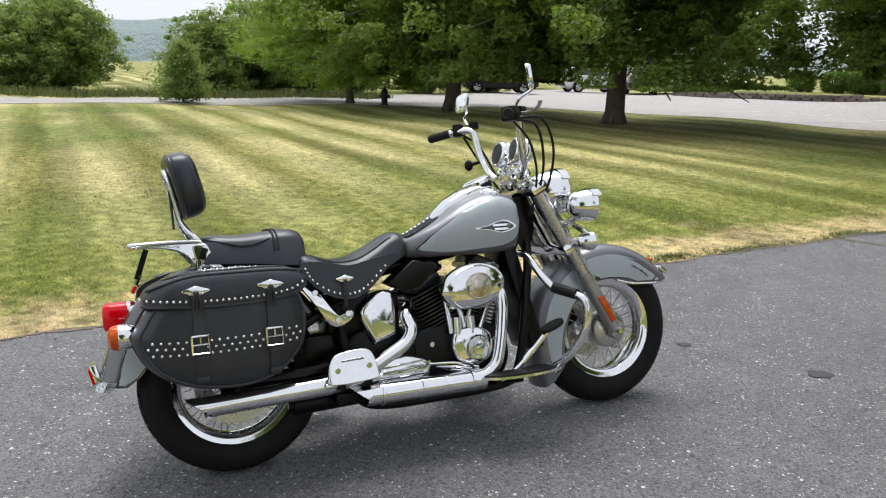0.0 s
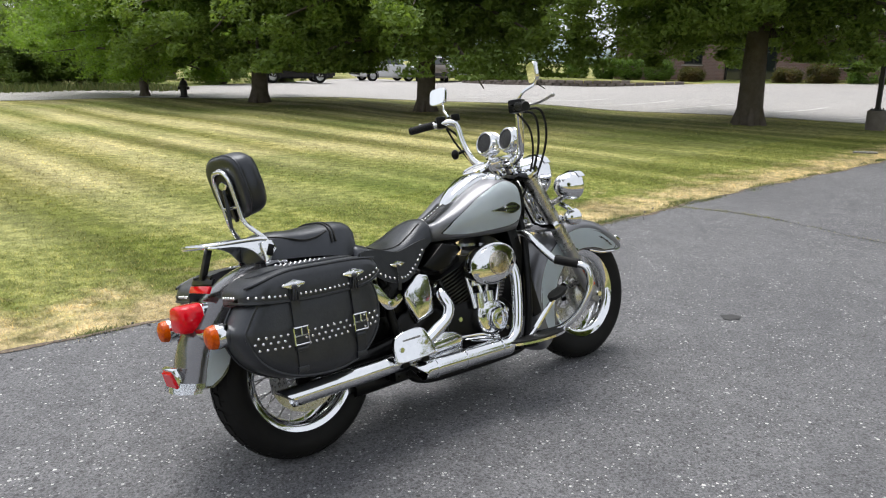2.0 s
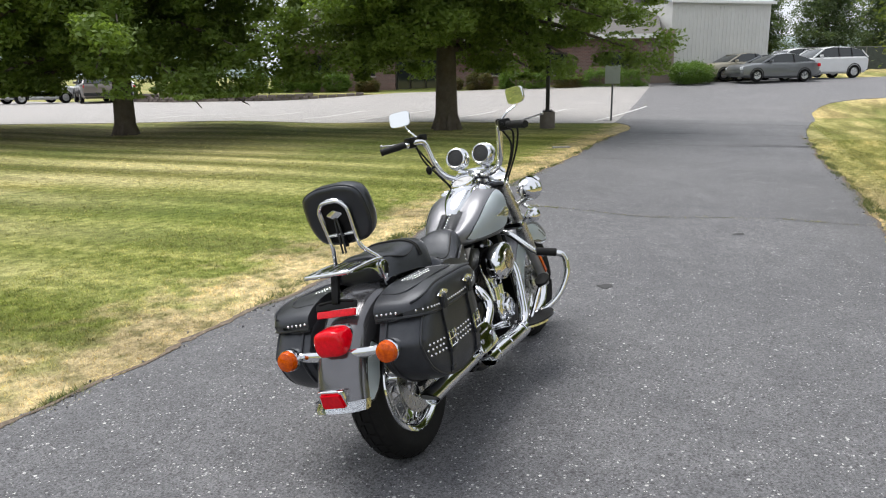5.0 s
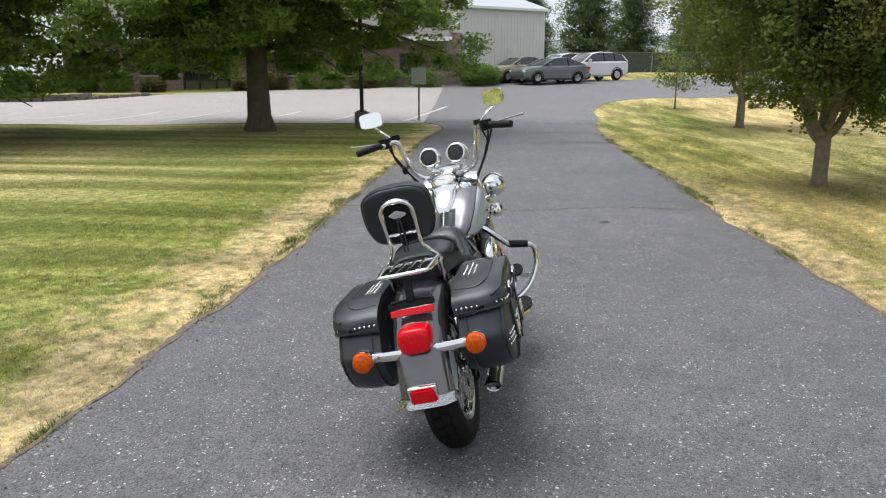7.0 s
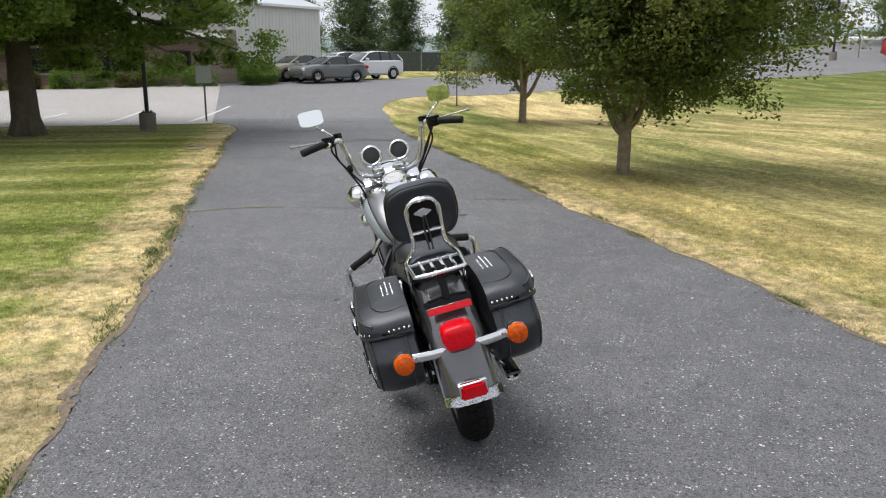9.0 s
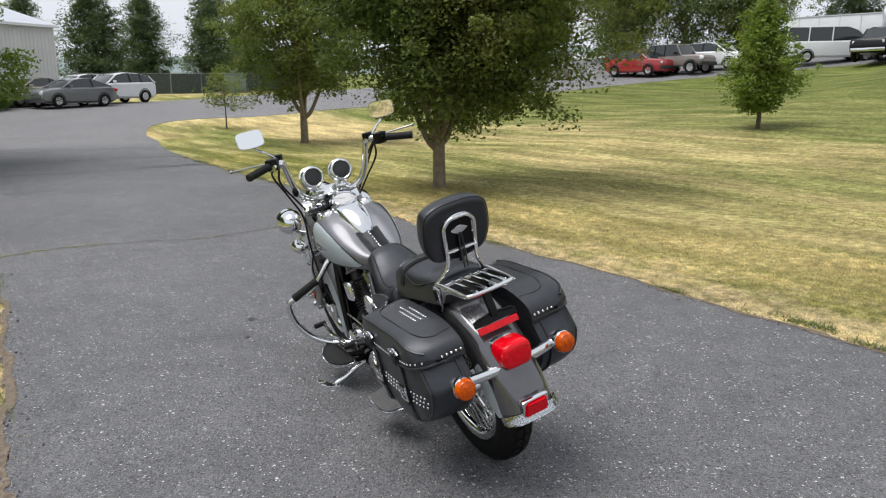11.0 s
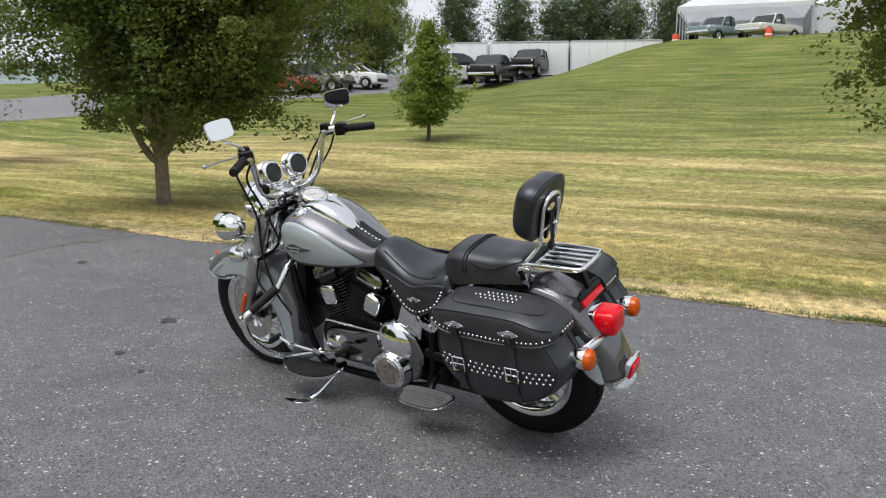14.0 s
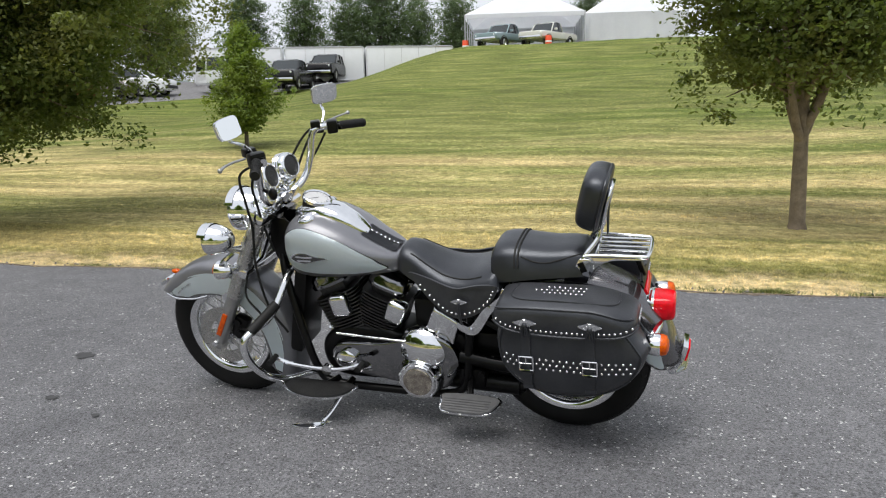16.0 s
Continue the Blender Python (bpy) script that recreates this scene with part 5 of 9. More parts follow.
def tent(x, y, yaw, W, D, closed):
    ob = thing("party_tent", "white canvas party tent with open front" if not closed else "white canvas party tent with closed sides", "tent", pose(x, y, height(x, y), 0, 0, yaw), "tents")
    bm = B()
    H, R = 2.6, 4.8
    eave = [(-W / 2, -D / 2), (W / 2, -D / 2), (W / 2, D / 2), (-W / 2, D / 2)]
    rings = []
    for f, z in ((1.0, H - 0.3), (1.0, H), (0.72, H + 0.75), (0.42, H + 1.55), (0.12, R)):
        ring = []
        for k in range(4):
            (x0, y0), (x1, y1) = eave[k], eave[(k + 1) % 4]
            for j in range(6):
                t = j / 6
                ring.append(((x0 + (x1 - x0) * t) * f, (y0 + (y1 - y0) * t) * (f if f > 0.2 else 0.1), z + (0.04 * math.sin(j * 2.1) if z < H else 0)))
        rings.append(ring)
    loft(bm, rings, cap=False)
    bmesh.ops.solidify(bm, geom=bm.faces, thickness=0.02)
    part("canopy", bm, CANVAS, ob)
    for px in np.linspace(-W / 2, W / 2, 5):
        for py in (-D / 2, D / 2):
            bm = B()
            rod(bm, (px, py, -0.2), (px, py, H), 0.045, seg=8)
            part("pole", bm, WHEEL_ALLOY, ob)
    sides = [((W / 2, D / 2), (-W / 2, D / 2)), ((-W / 2, D / 2), (-W / 2, -D / 2))] + ([((-W / 2, -D / 2), (W / 2, -D / 2)), ((W / 2, -D / 2), (W / 2, D / 2))] if closed else [])
    for (x0, y0), (x1, y1) in sides:
        bm = B()
        k = 40
        top = [bm.verts.new((x0 + (x1 - x0) * i / k, y0 + (y1 - y0) * i / k + 0.05 * math.sin(i * 1.3), H)) for i in range(k + 1)]
        low = [bm.verts.new((v.co.x + 0.05 * math.sin(i * 0.9), v.co.y + 0.06 * math.sin(i * 1.7), -0.1)) for i, v in enumerate(top)]
        skin(bm, [top, low], closed=False, cap=False)
        bmesh.ops.solidify(bm, geom=bm.faces, thickness=0.012)
        part("side_curtain", bm, CANVAS, ob)


tent(35.7, -44.2, 128, 10.5, 8.6, False)
tent(30.3, -50.4, 128, 10.5, 7.4, True)
ORANGE = surf("orange_plastic", (0.75, 0.09, 0.03), (0.65, 0.07, 0.02), 5, 0.5)


def barrel(x, y):
    ob = thing("traffic_drum", "small orange traffic drum on the hill", "traffic cone", pose(x, y, height(x, y)), "drums")
    bm = B()
    lathe(bm, [(0, 0), (0.3, 0), (0.3, 0.06), (0.24, 0.08), (0.21, 0.6), (0.19, 0.66), (0, 0.66)], None, 18)
    part("drum", bm, ORANGE, ob)
    bm = B()
    lathe(bm, [(0.232, 0.2), (0.236, 0.21), (0.232, 0.3), (0.228, 0.31)], None, 18)
    part("band", bm, TRIM, ob)


barrel(34.2, -35.6)
barrel(29.0, -38.2)

# ---- the motorcycle: x forward, y to its left, z up, from where the rear tyre stands ----
BIKE = pose(-0.79, 2.545, 0.008) @ pose(0, 0, 0, 0, 0, 24.6) @ pose(0, 0, 0, -13.7, 0, 0)
bike = thing("motorcycle", "silver and pewter cruiser motorcycle leaning on its kickstand", "motorcycle", BIKE)
RW, FW = Vector((0.058, -0.006, 0.322)), Vector((1.703, 0, 0.331))
HEAD_LO, HEAD_HI = Vector((1.52, 0, 0.66)), Vector((1.335, 0, 1.0))       # steering head axis
STEER = Matrix.Translation(HEAD_LO) @ Matrix.Rotation(radians(-2.5), 4, (HEAD_HI - HEAD_LO).normalized()) @ Matrix.Translation(-HEAD_LO)
YUP = Matrix.Rotation(radians(-90), 4, "X")       # lathe axis z -> y


def bp(name, bm, material, parent=None, label="", angle=40, steer=False):
    """A part of the motorcycle; steer: turns with the bars."""
    if steer:
        bm.transform(STEER)
    return part(name, bm, material, bike if parent is None else parent, label, angle)


def side_prism(outline, y0, y1, bevel=0.0, seg=3):
    """A plate or cover with an outline in (x, z) between two y, its edges rounded by bevel."""
    cx, cz = (sum(p[k] for p in outline) / len(outline) for k in (0, 1))
    size = max(max(abs(x - cx) for x, _ in outline), max(abs(z - cz) for _, z in outline))
    small = min(max(abs(x - cx) for x, _ in outline), max(abs(z - cz) for _, z in outline))
    k, d = (1 if y1 > y0 else -1), abs(y1 - y0)
    b = min(bevel, d * 0.49)
    steps = [(0.0, 1.0), (d, 1.0)] if not b else [(b * (1 - math.cos(t)), 1 - b / small * (1 - math.sin(t))) for t in np.linspace(0, math.pi / 2, seg + 1)] + \
            [(d - b * (1 - math.cos(t)), 1 - b / small * (1 - math.sin(t))) for t in np.linspace(math.pi / 2, 0, seg + 1)]
    bm = B()
    loft(bm, [[(cx + (x - cx) * s, y0 + k * t, cz + (z - cz) * s) for x, z in outline] for t, s in steps])
    return bm


# -- wheels --
def tyre_mesh(c, R, half):
    bm = B()
    rim = 0.212
    prof = [(rim - 0.004, half * 0.62), (rim + 0.02, half * 0.86), (R - 0.062, half), (R - 0.04, half * 0.97), (R - 0.02, half * 0.8), (R - 0.006, half * 0.48), (R, 0)]
    prof = prof + [(r, -w) for r, w in reversed(prof[:-1])]
    lathe(bm, prof, Matrix.Translation(c) @ YUP, 72)
    return bm


def tread_mesh(c, R, half, blocks):
    """Raised tread blocks either side of the centre groove."""
    bm = B()
    for i in range(blocks):
        a = 2 * math.pi * i / blocks
        for row, (w0, w1, dr, sh) in enumerate(((0.04, 0.42, 0.0, 0.0), (0.5, 0.86, 0.011, 0.5))):
            for sgn in (-1, 1):
                a0 = a + (sh + (0.25 if sgn > 0 else 0)) * 2 * math.pi / blocks
                q = []
                for aa, ww in ((a0, w0), (a0 + 4.6 / blocks, w0 + 0.03), (a0 + 5.3 / blocks, w1), (a0 + 0.9 / blocks, w1)):
                    wy = sgn * ww * half
                    rr = R + 0.006 - 0.046 * ww ** 2.6
                    q.append((rr, aa, wy))
                hi = [bm.verts.new(c + Vector((r * math.cos(t), w, r * math.sin(t)))) for r, t, w in q]
                lo = [bm.verts.new(c + Vector(((r - 0.012) * math.cos(t), w, (r - 0.012) * math.sin(t)))) for r, t, w in q]
                bm.faces.new(hi)
                for k in range(4):
                    bm.faces.new((hi[k], lo[k], lo[(k + 1) % 4], hi[(k + 1) % 4]))
    return bm


def spoked_wheel(name, c, R, half, steer, disc_side, cap_side):
    bm = B()
    prof = [(0.185, 0.03), (0.195, 0.045), (0.208, 0.05), (0.222, 0.053), (0.226, 0.049), (0.214, 0.046), (0.205, 0.036), (0.19, 0.02)]
    prof = prof + [(r, -w) for r, w in reversed(prof)]
    prof.append(prof[0])
    wh = half - 0.006
    lathe(bm, [(r, w * wh / 0.055) for r, w in prof], Matrix.Translation(c) @ YUP, 72)
    wheel = bp(name, bm, CHROME, None, "chrome laced wheel", steer=steer)
    tyre = bp("tyre", tyre_mesh(c, R, half), RUBBER, wheel, "black rubber tyre", 30, steer)
    bp("tread", tread_mesh(c, R, half, 34), RUBBER, wheel, "raised tread blocks", 30, steer)["kind"] = "stuff"
    bm = B()
    lathe(bm, [(0.0, 0.085), (0.03, 0.085), (0.045, 0.06), (0.062, 0.055), (0.062, 0.045), (0.035, 0.035), (0.03, 0), (0.035, -0.035), (0.062, -0.045), (0.062, -0.055), (0.045, -0.06), (0.03, -0.085), (0.0, -0.085)], Matrix.Translation(c) @ YUP, 28)
    bp("hub", bm, CHROME, wheel, steer=steer)
    for i in range(40):
        a = 2 * math.pi * i / 40
        sy = 1 if i % 2 else -1
        da = (0.62 if (i // 2) % 2 else -0.62)
        bm = B()
        rod(bm, c + Vector((0.06 * math.cos(a), sy * 0.05, 0.06 * math.sin(a))), c + Vector((0.192 * math.cos(a + da * 0.5), sy * 0.016, 0.192 * math.sin(a + da * 0.5))), 0.0024, seg=5)
        bp("spoke", bm, STEEL, wheel, steer=steer)
    bm = B()
    y = disc_side * 0.078
    lathe(bm, [(0.085, y - 0.003), (0.146, y - 0.003), (0.146, y + 0.003), (0.085, y + 0.003), (0.085, y - 0.003)], Matrix.Translation(c) @ YUP, 40)
    for i in range(5):
        a = 2 * math.pi * i / 5
        box(bm, (0.06, 0.005, 0.022), Matrix.Translation(c + Vector((0.066 * math.cos(a), y, 0.066 * math.sin(a)))) @ Matrix.Rotation(-a, 4, "Y"), 0.002, 1)
    for i in range(24):
        a = 2 * math.pi * i / 24
        rr = 0.105 + 0.012 * (i % 3)
        rod(bm, c + Vector((rr * math.cos(a), y - 0.0036, rr * math.sin(a))), c + Vector((rr * math.cos(a), y + 0.0036, rr * math.sin(a))), 0.004, seg=6)
    bp("brake_disc", bm, STEEL, wheel, steer=steer)
    if cap_side:
        bm = B()
        y = cap_side
        lathe(bm, [(0.085, 0.02 * y), (0.086, 0.06 * y), (0.08, 0.082 * y), (0.055, 0.094 * y), (0.03, 0.098 * y), (0.0, 0.099 * y)], Matrix.Translation(c) @ YUP, 36)
        bp("hub_cap", bm, STEEL, wheel, steer=steer)
    return wheel


spoked_wheel("rear_wheel", RW, 0.326, 0.074, False, -1, 0)
spoked_wheel("front_wheel", FW, 0.333, 0.066, True, 1, -1)


# -- fenders: a curved shell round a wheel --
FENDER_HUB = Vector((0.045, 0, 0.324))      # the rear fender is struck from a point just behind the axle


def fender(c, stations, half, seg=40, thick=0.004):
    """stations: angle, outer radius, radius of the side's lower edge, half-width factor."""
    an = [s[0] for s in stations]
    rings = []
    for a in np.linspace(an[0], an[-1], seg):
        ro, ri, f = (float(np.interp(a, an, [s[k] for s in stations])) for k in (1, 2, 3))
        w = half * f
        ca, sa = math.cos(radians(a)), math.sin(radians(a))
        rim = []
        rad = min(0.055, (ro - ri) * 0.5)
        pts = [(ri, w * 1.01), (ri + (ro - rad - ri) * 0.5, w * 1.01), (ro - rad, w)]
        pts += [(ro - rad + rad * math.sin(t), w * 0.42 + w * 0.58 * math.cos(t)) for t in np.linspace(0.35, 1.45, 5)]
        pts.append((ro + 0.004, 0))
        pts = pts + [(r, -y) for r, y in reversed(pts[:-1])]
        rings.append([(c.x + r * ca, y, c.z + r * sa) for r, y in pts])
    bm = B()
    loft(bm, rings, closed=False, cap=False)
    bmesh.ops.recalc_face_normals(bm, faces=bm.faces)
    bmesh.ops.solidify(bm, geom=bm.faces, thickness=thick)
    return bm


FF = [(30, 0.405, 0.372, 0.55), (38, 0.392, 0.30, 0.9), (52, 0.382, 0.235, 1.0), (80, 0.378, 0.222, 1.0), (110, 0.378, 0.226, 1.0), (140, 0.378, 0.222, 1.0), (160, 0.38, 0.226, 1.0), (185, 0.386, 0.242, 1.0), (203, 0.395, 0.265, 1.0), (209, 0.404, 0.285, 1.0), (213, 0.412, 0.35, 0.95)]
ff = bp("front_fender", fender(FW, FF, 0.098), PEWTER, None, "pewter front fender with silver side panels", steer=True)
RF = [(28, 0.40, 0.37, 0.95), (60, 0.42, 0.36, 1.0), (90, 0.438, 0.345, 1.0), (120, 0.442, 0.33, 1.0), (145, 0.436, 0.30, 1.0), (160, 0.434, 0.295, 1.0), (168, 0.436, 0.31, 1.0), (174, 0.442, 0.35, 1.0)]
rf = bp("rear_fender", fender(FENDER_HUB, RF, 0.106), PEWTER_GLOSS, None, "pewter metallic rear fender")


def fender_panel(c, stations, half, a0, a1, r_lo, r_hi, side, lift=0.003):
    """A paint panel that follows the fender's side."""
    an = [s[0] for s in stations]
    bm = B()
    rings = []
    k = 28
    for i, a in enumerate(np.linspace(a0, a1, k)):
        ro, ri, f = (float(np.interp(a, an, [s[j] for s in stations])) for j in (1, 2, 3))
        e = math.sin(math.pi * min(1, max(0, (i + 0.5) / k))) ** 0.22
        lo, hi = ri + r_lo, ro - r_hi
        m = (lo + hi) / 2
        lo, hi = m + (lo - m) * e, m + (hi - m) * e
        y = side * (half * f * 1.01 + lift)
        ca, sa = math.cos(radians(a)), math.sin(radians(a))
        rings.append([(c.x + r * ca, y - side * (0.006 if t == 1 else 0.0), c.z + r * sa) for r, t in ((lo, 0), (lo + (hi - lo) * 0.5, 0), (hi, 1))])
    loft(bm, rings, closed=False, cap=False)
    bmesh.ops.solidify(bm, geom=bm.faces, thickness=0.002)
    return bm


for sd in (-1, 1):
    bp("side_panel", fender_panel(FW, FF, 0.098, 33, 209, 0.004, 0.040, sd, 0.0025), BLACKLINE, ff, "black pinstripe edge", steer=True)
    bp("side_panel", fender_panel(FW, FF, 0.098, 34.2, 207.8, 0.007, 0.043, sd, 0.004), SILVER, ff, "silver painted panel", steer=True)
    bm = B()
    tube(bm, [(FW.x + r * math.cos(radians(a)), sd * 0.1 * f, FW.z + r * math.sin(radians(a))) for a, r, f in ((30, 0.37, 0.56), (38, 0.3, 0.92), (46, 0.262, 1.0), (58, 0.228, 1.02), (80, 0.219, 1.02))], 0.0055, 8, 4)
    bp("fender_trim", bm, CHROME, ff, "chrome lower trim", steer=True)
    bm = B()            # script badge as plain strokes
    for i in range(9):
        a = 66 - i * 2.3
        r = 0.30
        box(bm, (0.004 + 0.003 * (i % 3), 0.003, 0.005 + 0.004 * (i % 2)), Matrix.Translation((FW.x + r * math.cos(radians(a)), sd * 0.105, FW.z + r * math.sin(radians(a)))) @ Matrix.Rotation(radians(20), 4, "Y"))
    bp("fender_script", bm, BLACKLINE if sd < 0 else CHROME, ff, steer=True)
bm = B()
box(bm, (0.05, 0.075, 0.02), pose(FW.x + 0.345, 0, FW.z + 0.235, 0, 36, 0), 0.008)
bp("fender_tip", bm, CHROME, ff, "chrome fender tip", steer=True)
bm = B()
ball(bm, (FW.x + 0.285, 0, FW.z + 0.283), 0.016, (1.6, 1.0, 0.8), 12)
bp("fender_lamp", bm, AMBER_LENS, ff, "small amber fender lamp", steer=True)

# rear fender fittings
for sd in (-1, 1):
    bp("side_panel", fender_panel(FENDER_HUB, RF, 0.106, 138, 173.5, 0.004, 0.046, sd, 0.0025), BLACKLINE, rf, "black pinstripe edge")
    bp("side_panel", fender_panel(FENDER_HUB, RF, 0.106, 139, 172.8, 0.007, 0.050, sd, 0.004), SILVER, rf, "silver painted panel")
bm = B()
rings = []
for a, e in ((171.0, 0.027), (173, 0.030), (174.6, 0.036), (175.8, 0.039)):
    r = 0.417 + e
    ca, sa = math.cos(radians(a)), math.sin(radians(a))
    rings.append([(FENDER_HUB.x + (r - d) * ca, y, FENDER_HUB.z + (r - d) * sa) for y, d in ((-0.115, 0.06), (-0.113, 0.03), (-0.075, -0.002), (0, -0.010), (0.075, -0.002), (0.113, 0.03), (0.115, 0.06))])
loft(bm, rings, closed=False, cap=False)
bmesh.ops.solidify(bm, geom=bm.faces, thickness=0.006)
bp("fender_tip", bm, CHROME, rf, "chrome lower edge trim")
bm = B()
box(bm, (0.022, 0.112, 0.080), pose(-0.398, 0, 0.405, 0, -14, 0), 0.006)
low = bp("marker_lamp", bm, CHROME, rf, "chrome-framed lower lamp")
bm = B()
f = bmesh.ops.create_cube(bm, size=1.0)["verts"]
for v in f:      # narrower towards its top, raked with the fender
    v.co = Vector((v.co.x * 0.026, v.co.y * (0.098 - 0.014 * v.co.z), v.co.z * 0.066))
bmesh.ops.transform(bm, matrix=pose(-0.404, 0, 0.405, 0, -14, 0), verts=f)
bmesh.ops.bevel(bm, geom=bm.edges[:], offset=0.007, segments=2, affect="EDGES")
bp("lens", bm, RED_LENS, low)
# round-shouldered tail lamp
bm = B()
rings = []
TAIL = smooth_loop([(-0.054, -0.054), (0.0, -0.06), (0.054, -0.054), (0.071, -0.004), (0.058, 0.05), (0.0, 0.062), (-0.058, 0.05), (-0.071, -0.004)], 6)
for x, s in ((-0.215, 0.80), (-0.25, 0.95), (-0.278, 1.03), (-0.284, 1.02)):
    rings.append([(x, p[0] * s * 0.92, 0.599 + p[1] * s * 0.84) for p in TAIL])
loft(bm, rings)
tl = bp("tail_lamp", bm, CHROME, rf, "chrome tail lamp shell")
bm = B()
rings = []
for x, s in ((-0.282, 1.0), (-0.31, 1.0), (-0.338, 0.98), (-0.352, 0.94), (-0.360, 0.86), (-0.364, 0.7), (-0.366, 0.35)):
    rings.append([(x, p[0] * s * 0.92, 0.599 + p[1] * s * 0.84) for p in TAIL])
loft(bm, rings)
bp("lens", bm, RED_LENS, tl, "red tail lamp lens")
# indicator bar
bm = B()
rings = []
for y in np.linspace(-0.205, 0.205, 15):      # a flat pressed bar, bowed back in the middle
    x, h = -0.315 + 0.030 * (y / 0.205) ** 2, 0.021 - 0.004 * abs(y) / 0.205
    rings.append([(x + dx, y, 0.544 + h * dz) for dx, dz in ((-0.008, -0.7), (-0.011, 0), (-0.008, 0.7), (-0.002, 1), (0.012, 1), (0.012, -1), (-0.002, -1))])
loft(bm, rings)
bar = bp("indicator_bar", bm, CHROME, rf, "chrome indicator bar")
for sd in (-1, 1):
    bm = B()
    m = Matrix.Translation((-0.312, sd * 0.222, 0.545)) @ Matrix.Rotation(radians(90), 4, "Y")
    lathe(bm, [(0.0, 0.075), (0.016, 0.072), (0.032, 0.055), (0.041, 0.02), (0.043, -0.005), (0.04, -0.012)], m, 28)
    sh = bp("indicator", bm, CHROME, bar)
    bm = B()
    lathe(bm, [(0.041, -0.008), (0.041, -0.018), (0.036, -0.032), (0.02, -0.04), (0.0, -0.042)], m, 28)
    bp("lens", bm, AMBER_LENS, sh, "amber indicator lens")
# number plate holder, empty, with a red reflector bar
bm = B()
box(bm, (0.008, 0.185, 0.026), pose(-0.244, 0, 0.716, 0, 25, 0), 0.003)
box(bm, (0.02, 0.03, 0.11), pose(-0.225, 0, 0.775, 0, 20, 0), 0.004)
for sd in (-1, 1):
    rod(bm, (-0.232, 0, 0.734), (-0.242, sd * 0.078, 0.728), 0.006)
ph = bp("plate_holder", bm, BLACK_METAL, rf, "empty black number plate bracket")
bm = B()
box(bm, (0.012, 0.172, 0.027), pose(-0.258, 0, 0.690, 0, 28, 0), 0.004)
bp("reflector", bm, RED_LENS, ph, "red reflector bar")


# -- studs: low chrome domes along a row --
def studs(bm, pts, normals, r=0.0058):
    for p, nn in zip(pts, normals):
        m = Matrix.Translation(p) @ Vector(nn).to_track_quat("Z", "Y").to_matrix().to_4x4()
        rings = [[bm.verts.new(m @ Vector((r * f * math.cos(a), r * f * math.sin(a), h * r))) for a in np.linspace(0, 2 * math.pi, 7)[:-1]] for f, h in ((1.0, -0.1), (0.85, 0.38), (0.45, 0.66))]
        skin(bm, rings)
    return bm


def concho(name, p, size, sd, parent, tilt=0):
    """A chrome diamond-winged ornament on the side sd."""
    o = [(x * size, z * size) for x, z in smooth_loop([(-1, -0.06), (-0.45, -0.2), (0, -0.42), (0.45, -0.2), (1, -0.06), (1, 0.08), (0.45, 0.28), (0, 0.4), (-0.45, 0.28), (-1, 0.08)], 3)]
    bm = B()
    m = Matrix.Translation(p) @ Matrix.Rotation(radians(-tilt), 4, "Y") @ Matrix(((1, 0, 0, 0), (0, 0, -1, 0), (0, 1, 0, 0), (0, 0, 0, 1)))
    prism(bm, o, 0.007, m, 0.0025)
    for k in (-2, -1, 0, 1, 2):
        box(bm, (size * 0.05, 0.011, size * (0.5 - 0.11 * abs(k))), Matrix.Translation(p) @ Matrix.Rotation(radians(-tilt + k * 14), 4, "Y") @ Matrix.Translation((k * size * 0.22, 0, 0)), 0.001, 1)
    return bp(name, bm, CHROME, parent, "chrome concho ornament")


# -- saddlebags --
def lid_edge(x):
    """Height of the lid's lower edge."""
    t = (x + 0.245) / 0.527
    return 0.621 + 0.018 * (2 * t - 1) ** 2 + 0.03 * max(0, 2 * t - 1) ** 7


def lid_top(x):
    """Height of the lid's crown, falling towards the rear."""
    u = max(0.0, min(1.0, (-0.06 - x) / 0.19))
    v = max(0.0, (x - 0.12) / 0.16)
    return 0.736 - 0.046 * u * u * (1.6 - 0.6 * u) - 0.012 * v * v


def lid_out(x):
    """How far out the lid reaches; it is rounded towards the rear in plan."""
    u = max(0.0, min(1.0, (-0.155 - x) / 0.09))
    t = (x + 0.245) / 0.527
    return 0.355 - 0.085 * (1 - math.sqrt(1 - u * u)) - 0.02 * max(0, 2 * t - 1) ** 8


BAG = [(-0.283, 0.53), (-0.264, 0.58), (-0.216, 0.645), (-0.14, 0.685), (0.05, 0.70), (0.20, 0.695), (0.262, 0.65), (0.287, 0.56), (0.268, 0.46), (0.20, 0.385), (0.105, 0.345), (-0.02, 0.342), (-0.14, 0.368), (-0.235, 0.432)]


BAG_RINGS = ((0.150, 0.90), (0.158, 0.965), (0.19, 0.99), (0.245, 1.0), (0.285, 0.988), (0.312, 0.955), (0.325, 0.918), (0.334, 0.88), (0.3425, 0.78), (0.348, 0.6), (0.351, 0.35))


def bag_face(x, z):
    """How far out the bag's rounded outer face lies at a place on it."""
    a = math.atan2(z - 0.53, x)
    rim = max(math.hypot(px, pz - 0.53) * math.cos(a - math.atan2(pz - 0.53, px)) for px, pz in BAG if math.cos(a - math.atan2(pz - 0.53, px)) > 0.8)
    f = math.hypot(x, z - 0.53) / rim
    outer = BAG_RINGS[3:]
    return float(np.interp(-f, [-k for _, k in outer], [y for y, _ in outer]))


